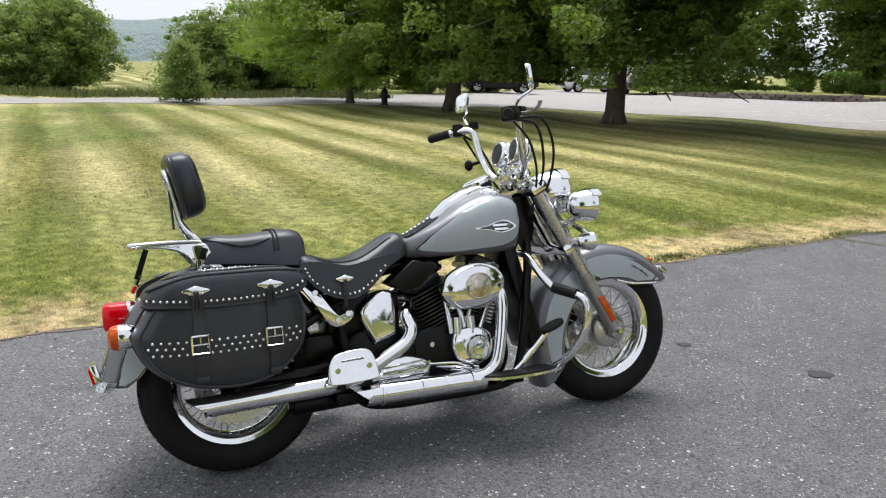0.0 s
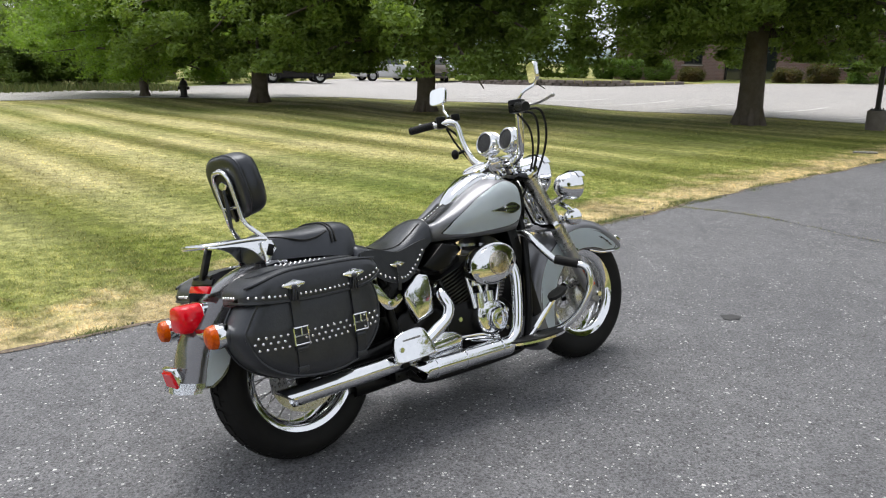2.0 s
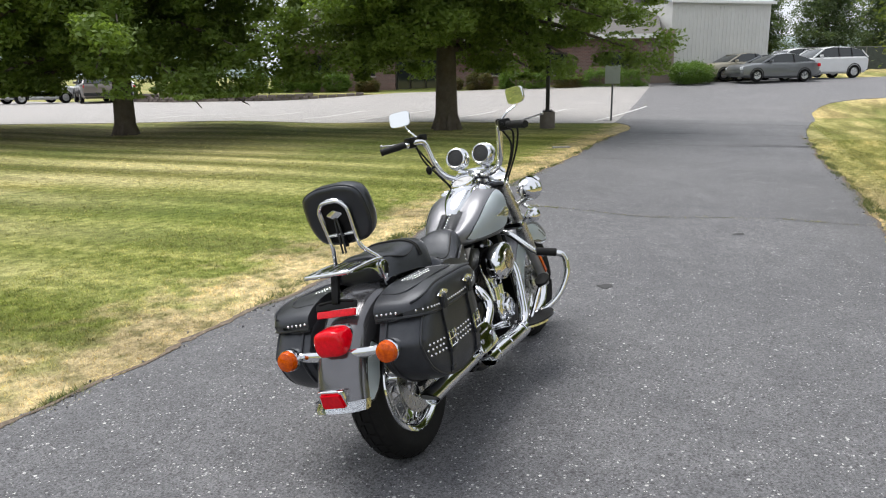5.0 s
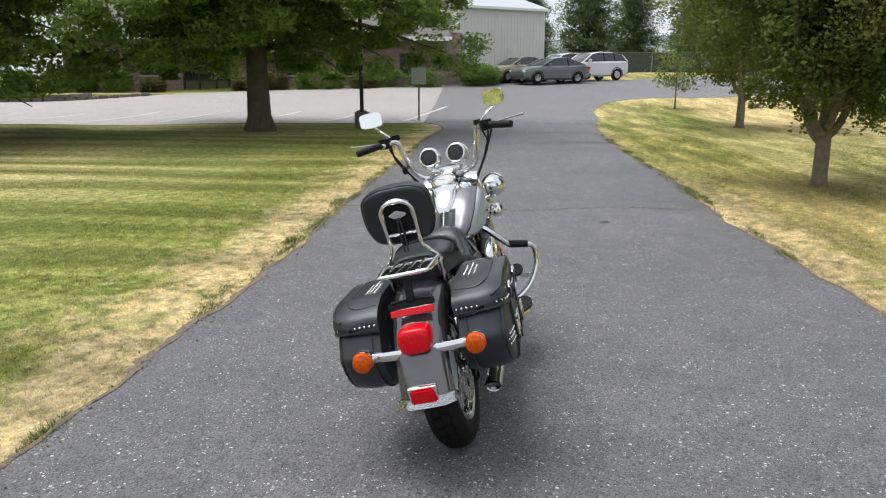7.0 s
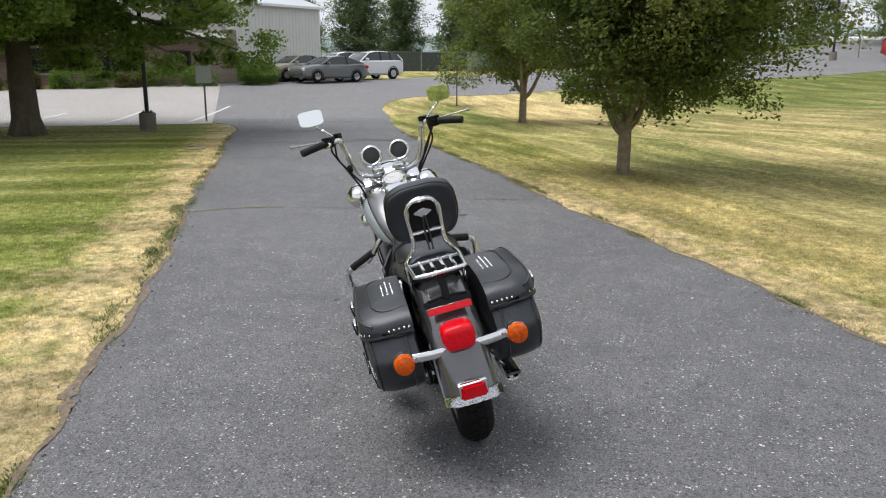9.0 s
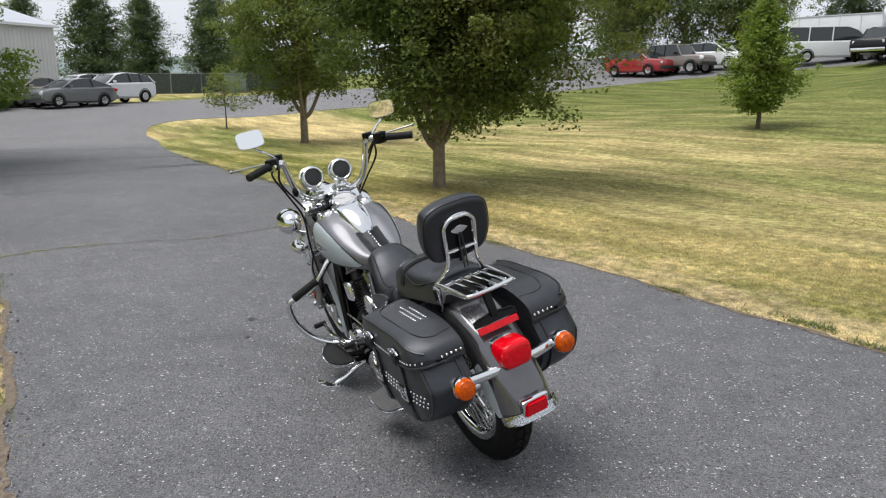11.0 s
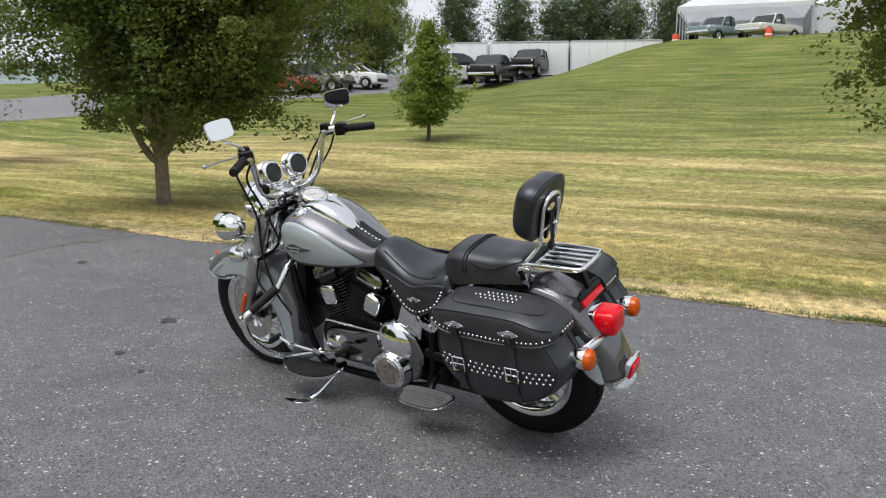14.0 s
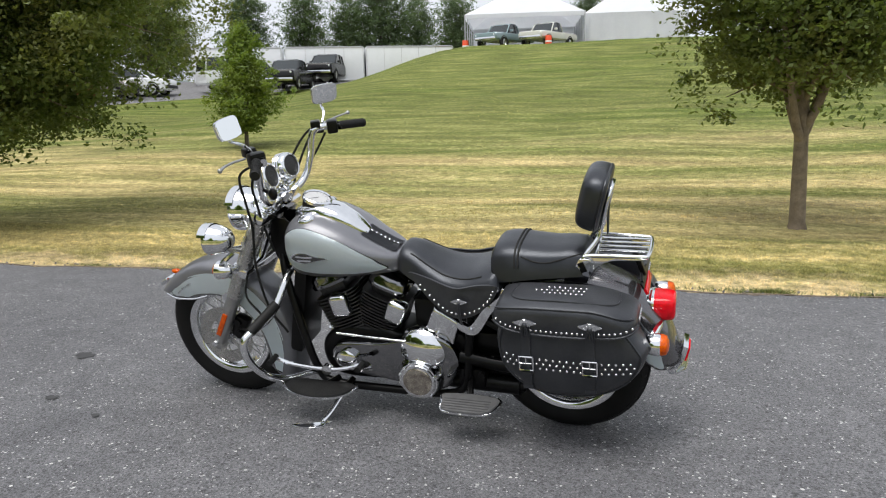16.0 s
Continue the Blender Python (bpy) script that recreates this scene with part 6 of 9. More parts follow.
def saddlebag(sd):
    out = smooth_loop(BAG, 4)
    cx, cz = 0.0, 0.53
    bm = B()
    rings = []
    for y, s in BAG_RINGS:
        rings.append([(cx + (x - cx) * s, sd * y, cz + (z - cz) * s) for x, z in out])
    loft(bm, rings)
    body = bp("saddlebag", bm, LEATHER, None, "studded black leather saddlebag", 50)
    # piping round the outer edge
    bm = B()
    loop = [(cx + (x - cx) * 0.918, sd * 0.326, cz + (z - cz) * 0.918) for x, z in out]
    tube(bm, loop + loop[:1], 0.0055, 6, 1)
    bp("piping", bm, LEATHER, body)
    bm = B()
    loop = [(cx + (x - cx) * 1.002, sd * 0.19, cz + (z - cz) * 1.002) for x, z in out]
    tube(bm, loop + loop[:1], 0.005, 6, 1)
    bp("piping", bm, LEATHER, body)
    # lid: wraps over the top and down the outer face
    bm = B()
    rings = []
    xs = [-0.245 + 0.527 * (0.5 - 0.5 * math.cos(math.pi * k / 31)) for k in range(32)]
    for x in xs:
        t = (x + 0.245) / 0.527
        edge = lid_edge(x)
        top = lid_top(x)
        s = (1 - abs(2 * t - 1) ** 12) ** 0.5 if 0 < t < 1 else 0.0
        drop = 0.034 * (1 - s)
        yo = lid_out(x)
        prof = [(yo, edge), (yo + 0.003, edge + 0.03), (yo + 0.001, top - 0.034), (yo - 0.006, top - 0.014), (yo - 0.02, top - 0.003), (min(0.26, yo - 0.06), top + 0.002), (0.19, top + 0.006), (0.150, top + 0.004), (0.15, top - 0.055), (min(0.26, yo - 0.05), top - 0.055), (yo - 0.03, min(0.67, top - 0.05)), (yo - 0.012, edge + 0.004)]
        rings.append([(x, sd * y, max(z - (drop if k > 1 else drop * 0.3), edge) if k < 8 else min(z, z - drop * 0.2)) for k, (y, z) in enumerate(prof)])
    loft(bm, rings)
    lid = bp("lid", bm, LEATHER, body, "studded lid flap", 50)
    bm = B()            # rolled border along the lid's lower edge
    tube(bm, [(-0.243, sd * 0.155, lid_edge(-0.243) + 0.002)] + [(x, sd * (lid_out(x) + 0.001), lid_edge(x) + 0.003) for x in np.linspace(-0.243, 0.28, 36)], 0.0055, 6, 1)
    bp("piping", bm, LEATHER, lid)
    bm = B()            # raised seam on the lid's top
    loop = [(x, sd * y, z) for x, y, z in ((-0.17, 0.16, lid_top(-0.17) + 0.003), (-0.175, 0.24, lid_top(-0.175) + 0.002), (-0.12, 0.286, lid_top(-0.12) + 0.001), (0.05, 0.292, lid_top(0.05) + 0.002), (0.18, 0.286, lid_top(0.18) + 0.001), (0.225, 0.24, lid_top(0.225) + 0.002), (0.21, 0.16, lid_top(0.21) + 0.003))]
    tube(bm, loop, 0.0045, 6, 6)
    bp("piping", bm, LEATHER, lid)
    bm = B()            # piping along the lid's outer shoulder and down its rear end
    tube(bm, [(x, sd * (lid_out(x) - 0.011), lid_top(x) - 0.007) for x in np.linspace(-0.232, 0.268, 40)], 0.0045, 6, 1)
    bp("piping", bm, LEATHER, lid)
    # studs
    bm = B()
    pts = []
    for t in np.linspace(0.03, 0.97, 27):
        x = -0.245 + t * 0.527
        pts.append((x, sd * (lid_out(x) + 0.002), lid_edge(x) + 0.021))
    studs(bm, pts, [(0, sd, 0)] * len(pts))
    end = [(-0.247, sd * (0.165 + 0.020 * k), 0.66) for k in range(5)]
    studs(bm, end, [(-1, 0, 0.1)] * 5)
    pts = [(0.0 + dx * 0.02 + r * 0.006 - 0.05, sd * (0.19 + r * 0.02), lid_top(dx * 0.02 + r * 0.006 - 0.05) + 0.0068 - r * 0.002) for r in range(3) for dx in range(10 - 2 * abs(r - 1))]
    studs(bm, pts, [(0, sd * 0.12, 1)] * len(pts), 0.005)
    bp("studs", bm, CHROME, lid)["kind"] = "stuff"
    bm = B()
    pts = [(-0.25 + k * 0.0255 + (0.0127 if r % 2 else 0), 0.475 + r * 0.02 + 0.012 * ((k - 9) / 10) ** 2) for r in range(3) for k in range(21 if r != 1 else 20)]
    pts = [(x, sd * (bag_face(x, z) + 0.0005), z) for x, z in pts]
    pts = [p for p in pts if -0.247 < p[0] < 0.254 and abs(p[0] + 0.085) > 0.026 and abs(p[0] - 0.152) > 0.026]
    studs(bm, pts, [(0, sd, 0)] * len(pts))
    bp("studs", bm, CHROME, body)["kind"] = "stuff"
    for x in (-0.085, 0.152):
        bm = B()
        c = [(x, sd * 0.362, 0.690), (x, sd * 0.362, 0.64), (x + 0.002, sd * 0.356, 0.60), (x + 0.003, sd * 0.356, 0.50), (x + 0.004, sd * 0.350, 0.42), (x + 0.004, sd * 0.334, 0.375)]
        rings = []
        for p in curve_points(c, 5):
            rings.append([(p.x + dx, p.y + sd * dy, p.z) for dx, dy in ((-0.017, -0.004), (0.017, -0.004), (0.017, 0.003), (-0.017, 0.003))])
        loft(bm, rings)
        st = bp("strap", bm, LEATHER, body, "black leather strap")
        bm = B()
        c = [(x - 0.023, 0.535), (x + 0.029, 0.535), (x + 0.029, 0.478), (x - 0.023, 0.478)]
        pts = [(a, sd * 0.366, b) for a, b in smooth_loop(c, 1)]
        tube(bm, pts + pts[:1], 0.0042, 6, 1)
        rod(bm, (x - 0.023, sd * 0.367, 0.507), (x + 0.029, sd * 0.367, 0.507), 0.003, seg=6)
        rod(bm, (x + 0.003, sd * 0.369, 0.508), (x + 0.003, sd * 0.369, 0.535), 0.0028, seg=6)
        bp("buckle", bm, CHROME, st, "chrome buckle")
        bp("strap_keeper", box(B(), (0.044, 0.016, 0.014), pose(x + 0.003, sd * 0.358, 0.462), 0.003), LEATHER, st)
        bp("strap_end", box(B(), (0.04, 0.014, 0.018), pose(x + 0.004, sd * 0.343, 0.392), 0.003), LEATHER, st)
        concho("concho", (x, sd * 0.3655, 0.679), 0.042, sd, body)
        bm = B()
        ball(bm, (x, sd * 0.371, 0.671), 0.011, (1, 0.8, 1), 10)
        for k in range(3):
            tube(bm, [(x, sd * 0.372, 0.68), (x + 0.008 * (k - 1), sd * 0.374, 0.655), (x + 0.01 * (k - 1), sd * 0.368, 0.625)], 0.0035, 5, 3)
        bp("lace", bm, LEATHER, st)
    return body


for sd in (-1, 1):
    saddlebag(sd)


# -- seats --
def cushion(stations, ny=9, power=2.6):
    """stations: x, half-width, top z, low z, crown."""
    rings = []
    for x, w, top, lo, crown in stations:
        ring = []
        for t in np.linspace(-1, 1, 2 * ny + 1):
            z = lo + (top - lo) * (1 - abs(t) ** power) ** (1 / power) + crown * (t * t - 0.5) * 0.0
            ring.append((x, -t * w, z))
        for t in np.linspace(1, -1, 6)[1:-1]:
            ring.append((x, -t * w * 0.97, lo - 0.012))
        rings.append(ring)
    bm = B()
    loft(bm, rings)
    return bm


def smooth_stations(st, n=5):
    k = len(st)
    xs = np.linspace(0, k - 1, (k - 1) * n + 1)
    out = []
    for v in xs:
        i = min(int(v), k - 2)
        f = v - i
        row = []
        for j in range(len(st[0])):
            p = [st[max(0, min(k - 1, i + o))][j] for o in (-1, 0, 1, 2)]
            row.append(0.5 * (2 * p[1] + (p[2] - p[0]) * f + (2 * p[0] - 5 * p[1] + 4 * p[2] - p[3]) * f * f + (3 * p[1] - p[0] - 3 * p[2] + p[3]) * f ** 3))
        out.append(row)
    return out


PIL = [(-0.05, 0.06, 0.80, 0.765, 0), (-0.035, 0.112, 0.848, 0.76, 0), (0.02, 0.128, 0.861, 0.757, 0), (0.10, 0.137, 0.857, 0.752, 0), (0.18, 0.145, 0.862, 0.745, 0), (0.26, 0.151, 0.870, 0.735, 0), (0.315, 0.144, 0.862, 0.73, 0), (0.338, 0.124, 0.838, 0.735, 0), (0.348, 0.07, 0.79, 0.745, 0)]
pil = bp("pillion_seat", cushion(smooth_stations(PIL), power=3.4), VINYL, None, "black padded pillion seat", 60)
for x in (0.222, 0.236):
    bm = B()
    tube(bm, [(x, -0.148 * t, 0.738 + 0.132 * (1 - abs(t) ** 3.4) ** (1 / 3.4)) for t in np.linspace(-0.985, 0.985, 24)], 0.004, 6, 1)
    bp("seam", bm, STITCH, pil)
for sd in (-1, 1):        # the top panel's edge seam, dipping down the flanks
    bm = B()
    rows = smooth_stations(PIL)
    line = []
    for x, f in ((0.21, 0.86), (0.16, 0.93), (0.11, 0.945), (0.06, 0.91), (0.01, 0.84), (-0.02, 0.76)):
        w, top, lo = (float(np.interp(x, [r[0] for r in rows], [r[k] for r in rows])) for k in (1, 2, 3))
        line.append((x, sd * w * f, lo + (top - lo) * (1 - f ** 3.4) ** (1 / 3.4)))
    tube(bm, line, 0.003, 6, 4)
    bp("seam", bm, STITCH, pil)
SEAT = [(0.285, 0.10, 0.72, 0.69, 0), (0.31, 0.17, 0.778, 0.69, 0), (0.36, 0.188, 0.768, 0.675, 0), (0.44, 0.185, 0.743, 0.66, 0), (0.53, 0.170, 0.746, 0.66, 0), (0.61, 0.145, 0.779, 0.68, 0), (0.68, 0.122, 0.818, 0.705, 0), (0.73, 0.105, 0.828, 0.73, 0), (0.752, 0.085, 0.805, 0.74, 0), (0.76, 0.05, 0.775, 0.75, 0)]
st = bp("rider_seat", cushion(smooth_stations(SEAT), power=2.7), VINYL, None, "black padded rider seat", 60)
for sd in (-1, 1):        # raised seams along the seat
    bm = B()
    rows = [r for r in smooth_stations(SEAT) if 0.36 < r[0] < 0.70]
    tube(bm, [(r[0], sd * r[1] * (0.74 - 0.25 * (r[0] - 0.36)), r[3] + (r[2] - r[3]) * (1 - (0.74 - 0.25 * (r[0] - 0.36)) ** 2.7) ** (1 / 2.7)) for r in rows], 0.0035, 6, 1)
    bp("seam", bm, STITCH, st)
for sd in (-1, 1):        # hanging valance with studs and concho
    bm = B()
    o = smooth_loop([(0.30, 0.735), (0.312, 0.685), (0.37, 0.625), (0.44, 0.595), (0.51, 0.597), (0.58, 0.635), (0.655, 0.70), (0.69, 0.742), (0.60, 0.735), (0.48, 0.715), (0.38, 0.735)], 4)
    vs = [[(x, sd * (0.200 + (0.74 - z) * 0.14 - max(0, x - 0.45) * 0.30 - dy), z) for x, z in o] for dy in (0.0, 0.010)]
    loft(bm, vs)
    vl = bp("valance", bm, LEATHER, st, "studded leather seat skirt")
    bm = B()
    row = curve_points([(0.312, 0, 0.715), (0.335, 0, 0.672), (0.39, 0, 0.63), (0.45, 0, 0.612), (0.51, 0, 0.615), (0.57, 0, 0.648), (0.635, 0, 0.70)], 3)
    pts = [(p.x, sd * (0.2015 + (0.74 - p.z) * 0.14 - max(0, p.x - 0.45) * 0.30), p.z) for p in row]
    studs(bm, pts, [(0, sd, 0.14)] * len(pts))
    bp("studs", bm, CHROME, vl)["kind"] = "stuff"
    concho("concho", (0.452, sd * 0.217, 0.668), 0.033, sd, vl)
    bm = B()
    tube(bm, [(0.452, sd * 0.223, 0.665), (0.452, sd * 0.224, 0.62), (0.450, sd * 0.215, 0.565)], 0.007, 6, 4, flat=0.4)
    bp("lace", bm, LEATHER, vl)

# -- fuel tank: cross-sections along x --
TANK = [(0.735, 0.030, 0.765, 0.735), (0.75, 0.075, 0.800, 0.728), (0.80, 0.115, 0.824, 0.722), (0.88, 0.150, 0.866, 0.718), (0.97, 0.176, 0.922, 0.715), (1.06, 0.192, 0.961, 0.714), (1.13, 0.196, 0.974, 0.716), (1.19, 0.188, 0.962, 0.722), (1.225, 0.165, 0.945, 0.735), (1.245, 0.12, 0.90, 0.765), (1.25, 0.06, 0.86, 0.79)]
TS = smooth_stations(TANK, 5)


def tank_point(x, t, lift=0.0):
    """t: 0 at the top middle, 1 at the bottom edge of the side."""
    xs = [s[0] for s in TS]
    w, top, lo = (float(np.interp(x, xs, [s[k] for s in TS])) for k in (1, 2, 3))
    a = t * math.pi * 0.80
    y = w * abs(math.sin(a)) ** 0.72 if a < math.pi / 2 else w * (1 - 0.22 * ((a - math.pi / 2) / (0.30 * math.pi)) ** 2.2)
    z = lo + (top - lo) * (0.5 + 0.5 * math.copysign(abs(math.cos(a)) ** 0.62, math.cos(a))) if a < math.pi / 2 else lo + (top - lo) * 0.5 * (1 - ((a - math.pi / 2) / (0.30 * math.pi)))
    d = Vector((0, math.sin(a), math.cos(a))) * lift
    z -= 0.012 * max(0.0, min(1.0, (1.08 - x) / 0.17)) * max(0.0, min(1.0, (x - 0.735) / 0.05)) * math.exp(-(y / 0.082) ** 6)      # channel between the tank's halves
    return Vector((x, y + d.y, z + d.z))


bm = B()
rings = []
for x, *_ in TS:
    right = [tank_point(x, t) for t in np.linspace(0, 1, 15)]
    ring = [Vector((p.x, -p.y, p.z)) for p in reversed(right[1:])] + right
    rings.append(ring)
loft(bm, rings)
tank = bp("fuel_tank", bm, PEWTER, None, "two-tone pewter and silver fuel tank", 60)


def tank_patch(sd, lift, shrink):
    """The silver flash on the tank's flank."""
    bm = B()
    rings = []
    k = 30
    x0, x1 = 0.785 + shrink, 1.238 - shrink
    for i in range(k):
        f = i / (k - 1)
        x = x0 + (x1 - x0) * f
        up = 0.33 + 0.20 * (1 - f) ** 1.5 + shrink * 1.6
        lo = 0.93 - shrink * 1.6
        e = (1 - abs(2 * f - 1) ** 5) ** 0.45 if f > 0.5 else (1 - abs(2 * f - 1) ** 3) ** 0.6
        m = (up + lo) / 2 + 0.03 * (1 - f)
        up, lo = m + (up - m) * max(e, 0.03), m + (lo - m) * max(e, 0.03)
        rings.append([Vector((p.x, sd * p.y, p.z)) for p in (tank_point(x, t, lift) for t in np.linspace(up, lo, 9))])
    loft(bm, rings, closed=False, cap=False)
    bmesh.ops.solidify(bm, geom=bm.faces, thickness=0.0015)
    return bm


for sd in (-1, 1):
    bp("tank_stripe", tank_patch(sd, 0.0022, 0.0), BLACKLINE, tank, "black pinstripe", 60)
    bp("tank_panel", tank_patch(sd, 0.0045, 0.006), SILVER, tank, "silver painted side panel", 60)
    # winged badge: plain shapes
    for k, (size, mat_, lift) in enumerate(((1.0, CHROME, 0.004), (0.86, BLACKLINE, 0.0065))):
        bm = B()
        o = smooth_loop([(-0.095, 0.0), (-0.04, 0.010), (0.01, 0.026), (0.05, 0.024), (0.085, 0.006), (0.085, -0.004), (0.05, -0.018), (0.01, -0.022), (-0.04, -0.008)], 3)
        loft(bm, [[(1.108 + x * size, sd * (tank_point(1.108 + x * size, 0.64, lift + dd).y), 0.817 + z * size) for x, z in o] for dd in (-0.004, 0.002)])
        bp("badge", bm, mat_, tank, "winged metal tank badge")
    bm = B()
    for dz, x0, x1 in ((0.0085, 1.085, 1.165), (-0.0075, 1.092, 1.158)):
        rings = [[(x, sd * (tank_point(x, 0.64, 0.0088).y + dy), 0.817 + dz + h) for dy, h in ((-0.003, -0.0042), (0.001, -0.0042), (0.001, 0.0042), (-0.003, 0.0042))] for x in np.linspace(x0, x1, 6)]
        loft(bm, rings)
    bp("badge", bm, CHROME, tank)
    # flush filler caps
    bm = B()
    m = Matrix.Translation((1.135, sd * 0.112, tank_point(1.135, 0.28).z + 0.006)) @ Matrix.Rotation(radians(-sd * 24), 4, "X") @ Matrix.Rotation(radians(8), 4, "Y")
    lathe(bm, [(0.0, 0.020), (0.026, 0.018), (0.034, 0.012), (0.037, 0.004), (0.037, -0.012)], m, 28)
    bp("filler_cap", bm, CHROME, tank, "chrome filler cap")

# dash console and studded strap down the tank's middle
bm = B()
rings = []
for x, w, h in ((0.896, 0.016, 0.008), (0.903, 0.030, 0.018), (0.925, 0.044, 0.026), (0.96, 0.056, 0.034), (1.03, 0.072, 0.038), (1.10, 0.076, 0.036), (1.16, 0.074, 0.034), (1.215, 0.060, 0.03), (1.235, 0.03, 0.02)):
    zt = tank_point(x, 0).z
    rings.append([(x, w * math.cos(a), zt - 0.012 + (h + 0.012) * max(0.0, math.sin(a)) ** 0.5) for a in np.linspace(0, math.pi, 13)] + [(x, 0, zt - 0.03)])
loft(bm, rings)
con = bp("dash_console", bm, CHROME, tank, "chrome dash console", 55)
DASH = Matrix.Translation((1.128, 0, 1.012)) @ Matrix.Rotation(radians(-21), 4, "Y")
bm = B()
lathe(bm, [(0.060, -0.010), (0.066, -0.004), (0.065, 0.010), (0.059, 0.014), (0.055, 0.008)], DASH, 36)
bp("speedometer", bm, CHROME, con, "chrome speedometer bezel")
# black ring added where the bezel's gap lies in shadow
bm = B()
lathe(bm, [(0.050, -0.045), (0.059, -0.040), (0.061, -0.010), (0.058, -0.006)], DASH, 36)
bp("gasket", bm, GRIP, con, "black ring for the shadow under the gauge rim")
bm = B()
lathe(bm, [(0.0, 0.006), (0.03, 0.006), (0.054, 0.006)], DASH, 36)
bp("dial", bm, surf("dial_face", (0.50, 0.50, 0.50), (0.43, 0.43, 0.44), 20, 0.45, 0.55, 0.0, coat=0.3), con, "silver speedometer dial")
bm = B()
for i in range(13):
    a = radians(-120 + i * 20)
    box(bm, (0.008, 0.0016, 0.0008), DASH @ Matrix.Rotation(a + math.pi, 4, "Z") @ Matrix.Translation((0.044, 0, 0.0068)))
box(bm, (0.04, 0.002, 0.001), DASH @ Matrix.Rotation(radians(60), 4, "Z") @ Matrix.Translation((0.015, 0, 0.008)))
bp("dial_marks", bm, BLACKLINE, con)
bm = B()
rings = []
for x in np.linspace(0.765, 0.915, 14):
    zt = tank_point(x, 0).z
    w = 0.054 + 0.006 * (x - 0.765) / 0.15
    rings.append([(x, y * w, zt + 0.004 + 0.009 * math.exp(-(y / 0.28) ** 2)) for y in np.linspace(-1, 1, 15)])
loft(bm, rings, closed=False, cap=False)
bmesh.ops.solidify(bm, geom=bm.faces, thickness=0.006)
ts = bp("tank_strap", bm, LEATHER, tank, "studded black leather tank strap")
bm = B()
pts = [(x, 0, tank_point(x, 0).z + 0.0145) for x in np.linspace(0.775, 0.888, 7)]
studs(bm, pts, [(-0.4, 0, 1)] * 7, 0.006)
bp("studs", bm, CHROME, ts)["kind"] = "stuff"

# -- front end --
def fork_pt(f, y, off=0.0):
    """f: 0 at the top clamp, 1 at the axle."""
    a, b = Vector((1.345, y, 0.965)), Vector((1.705, y, 0.325))
    return a.lerp(b, f) + Vector((0.85, 0, 0.5)) * off


for sd in (-1, 1):
    y = sd * 0.128
    bm = B()
    rod(bm, fork_pt(0.02, y), fork_pt(0.60, y), 0.036, seg=24)
    fk = bp("fork_leg", bm, STEEL, None, "brushed steel fork tube", steer=True)
    bm = B()
    rod(bm, fork_pt(0.58, y), fork_pt(0.64, y), 0.0365, 0.032, seg=24)
    rod(bm, fork_pt(0.635, y), fork_pt(0.97, y), 0.0315, seg=24)
    ball(bm, fork_pt(0.975, y), 0.033, (1, 1, 1), 16)
    box(bm, (0.07, 0.05, 0.05), Matrix.Translation(fork_pt(1.0, y)) @ Matrix.Rotation(radians(-60), 4, "Y"), 0.015)
    bp("fork_slider", bm, ALUMINIUM, fk, "grey cast fork slider", steer=True)
    bm = B()
    box(bm, (0.026, 0.008, 0.13), Matrix.Translation(fork_pt(0.83, sd * 0.162, 0.0)) @ Matrix.Rotation(radians(-29.4), 4, "Y"), 0.004)
    bp("reflector", bm, AMBER_LENS, fk, "amber fork reflector", steer=True)
    bm = B()
    rod(bm, FW + Vector((0, sd * 0.10, 0)), FW + Vector((0, sd * 0.172, 0)), 0.014, seg=6)
    bp("axle_nut", bm, CHROME, fk, steer=True)
    bm = B()           # fender bracket
    box(bm, (0.10, 0.012, 0.05), Matrix.Translation((1.60, sd * 0.104, 0.56)) @ Matrix.Rotation(radians(20), 4, "Y"), 0.006)
    bp("fender_bracket", bm, CHROME, fk, steer=True)
# triple clamps
bm = B()
box(bm, (0.085, 0.33, 0.045), Matrix.Translation(Vector((1.345, 0, 0.975))) @ Matrix.Rotation(radians(-29), 4, "Y"), 0.018)
box(bm, (0.085, 0.33, 0.05), Matrix.Translation(Vector((1.485, 0, 0.715))) @ Matrix.Rotation(radians(-29), 4, "Y"), 0.018)
rod(bm, HEAD_LO, HEAD_HI, 0.03, seg=16)
bp("triple_clamp", bm, CHROME, None, "chrome triple clamp", steer=True)

# headlamp
HL = Matrix.Translation((1.475, 0, 0.958)) @ Matrix.Rotation(radians(90), 4, "Y")
bm = B()
lathe(bm, [(0.0, -0.105), (0.03, -0.10), (0.062, -0.08), (0.085, -0.045), (0.095, 0.0), (0.097, 0.03), (0.10, 0.034), (0.10, 0.056), (0.094, 0.062)], HL, 40)
hl = bp("headlamp", bm, CHROME, None, "chrome headlamp bucket", steer=True)
bm = B()
lathe(bm, [(0.094, 0.058), (0.07, 0.072), (0.04, 0.079), (0.0, 0.081)], HL, 40)
bp("lens", bm, CLEAR_LENS, hl, steer=True)
bm = B()               # visor over the lamp and its bracket
lathe(bm, [(0.103, 0.03), (0.104, 0.05), (0.104, 0.068), (0.102, 0.068), (0.102, 0.06), (0.10, 0.03)], HL @ Matrix.Rotation(radians(115), 4, "Z"), 22, radians(130))
bp("visor", bm, CHROME, hl, steer=True)
bm = B()
rod(bm, (1.38, 0.0, 0.88), (1.47, 0.0, 0.87), 0.02)
tube(bm, [(1.49, -0.205, 0.842), (1.485, -0.12, 0.812), (1.49, 0, 0.805), (1.485, 0.12, 0.812), (1.49, 0.205, 0.842)], 0.0145, 10, 5)
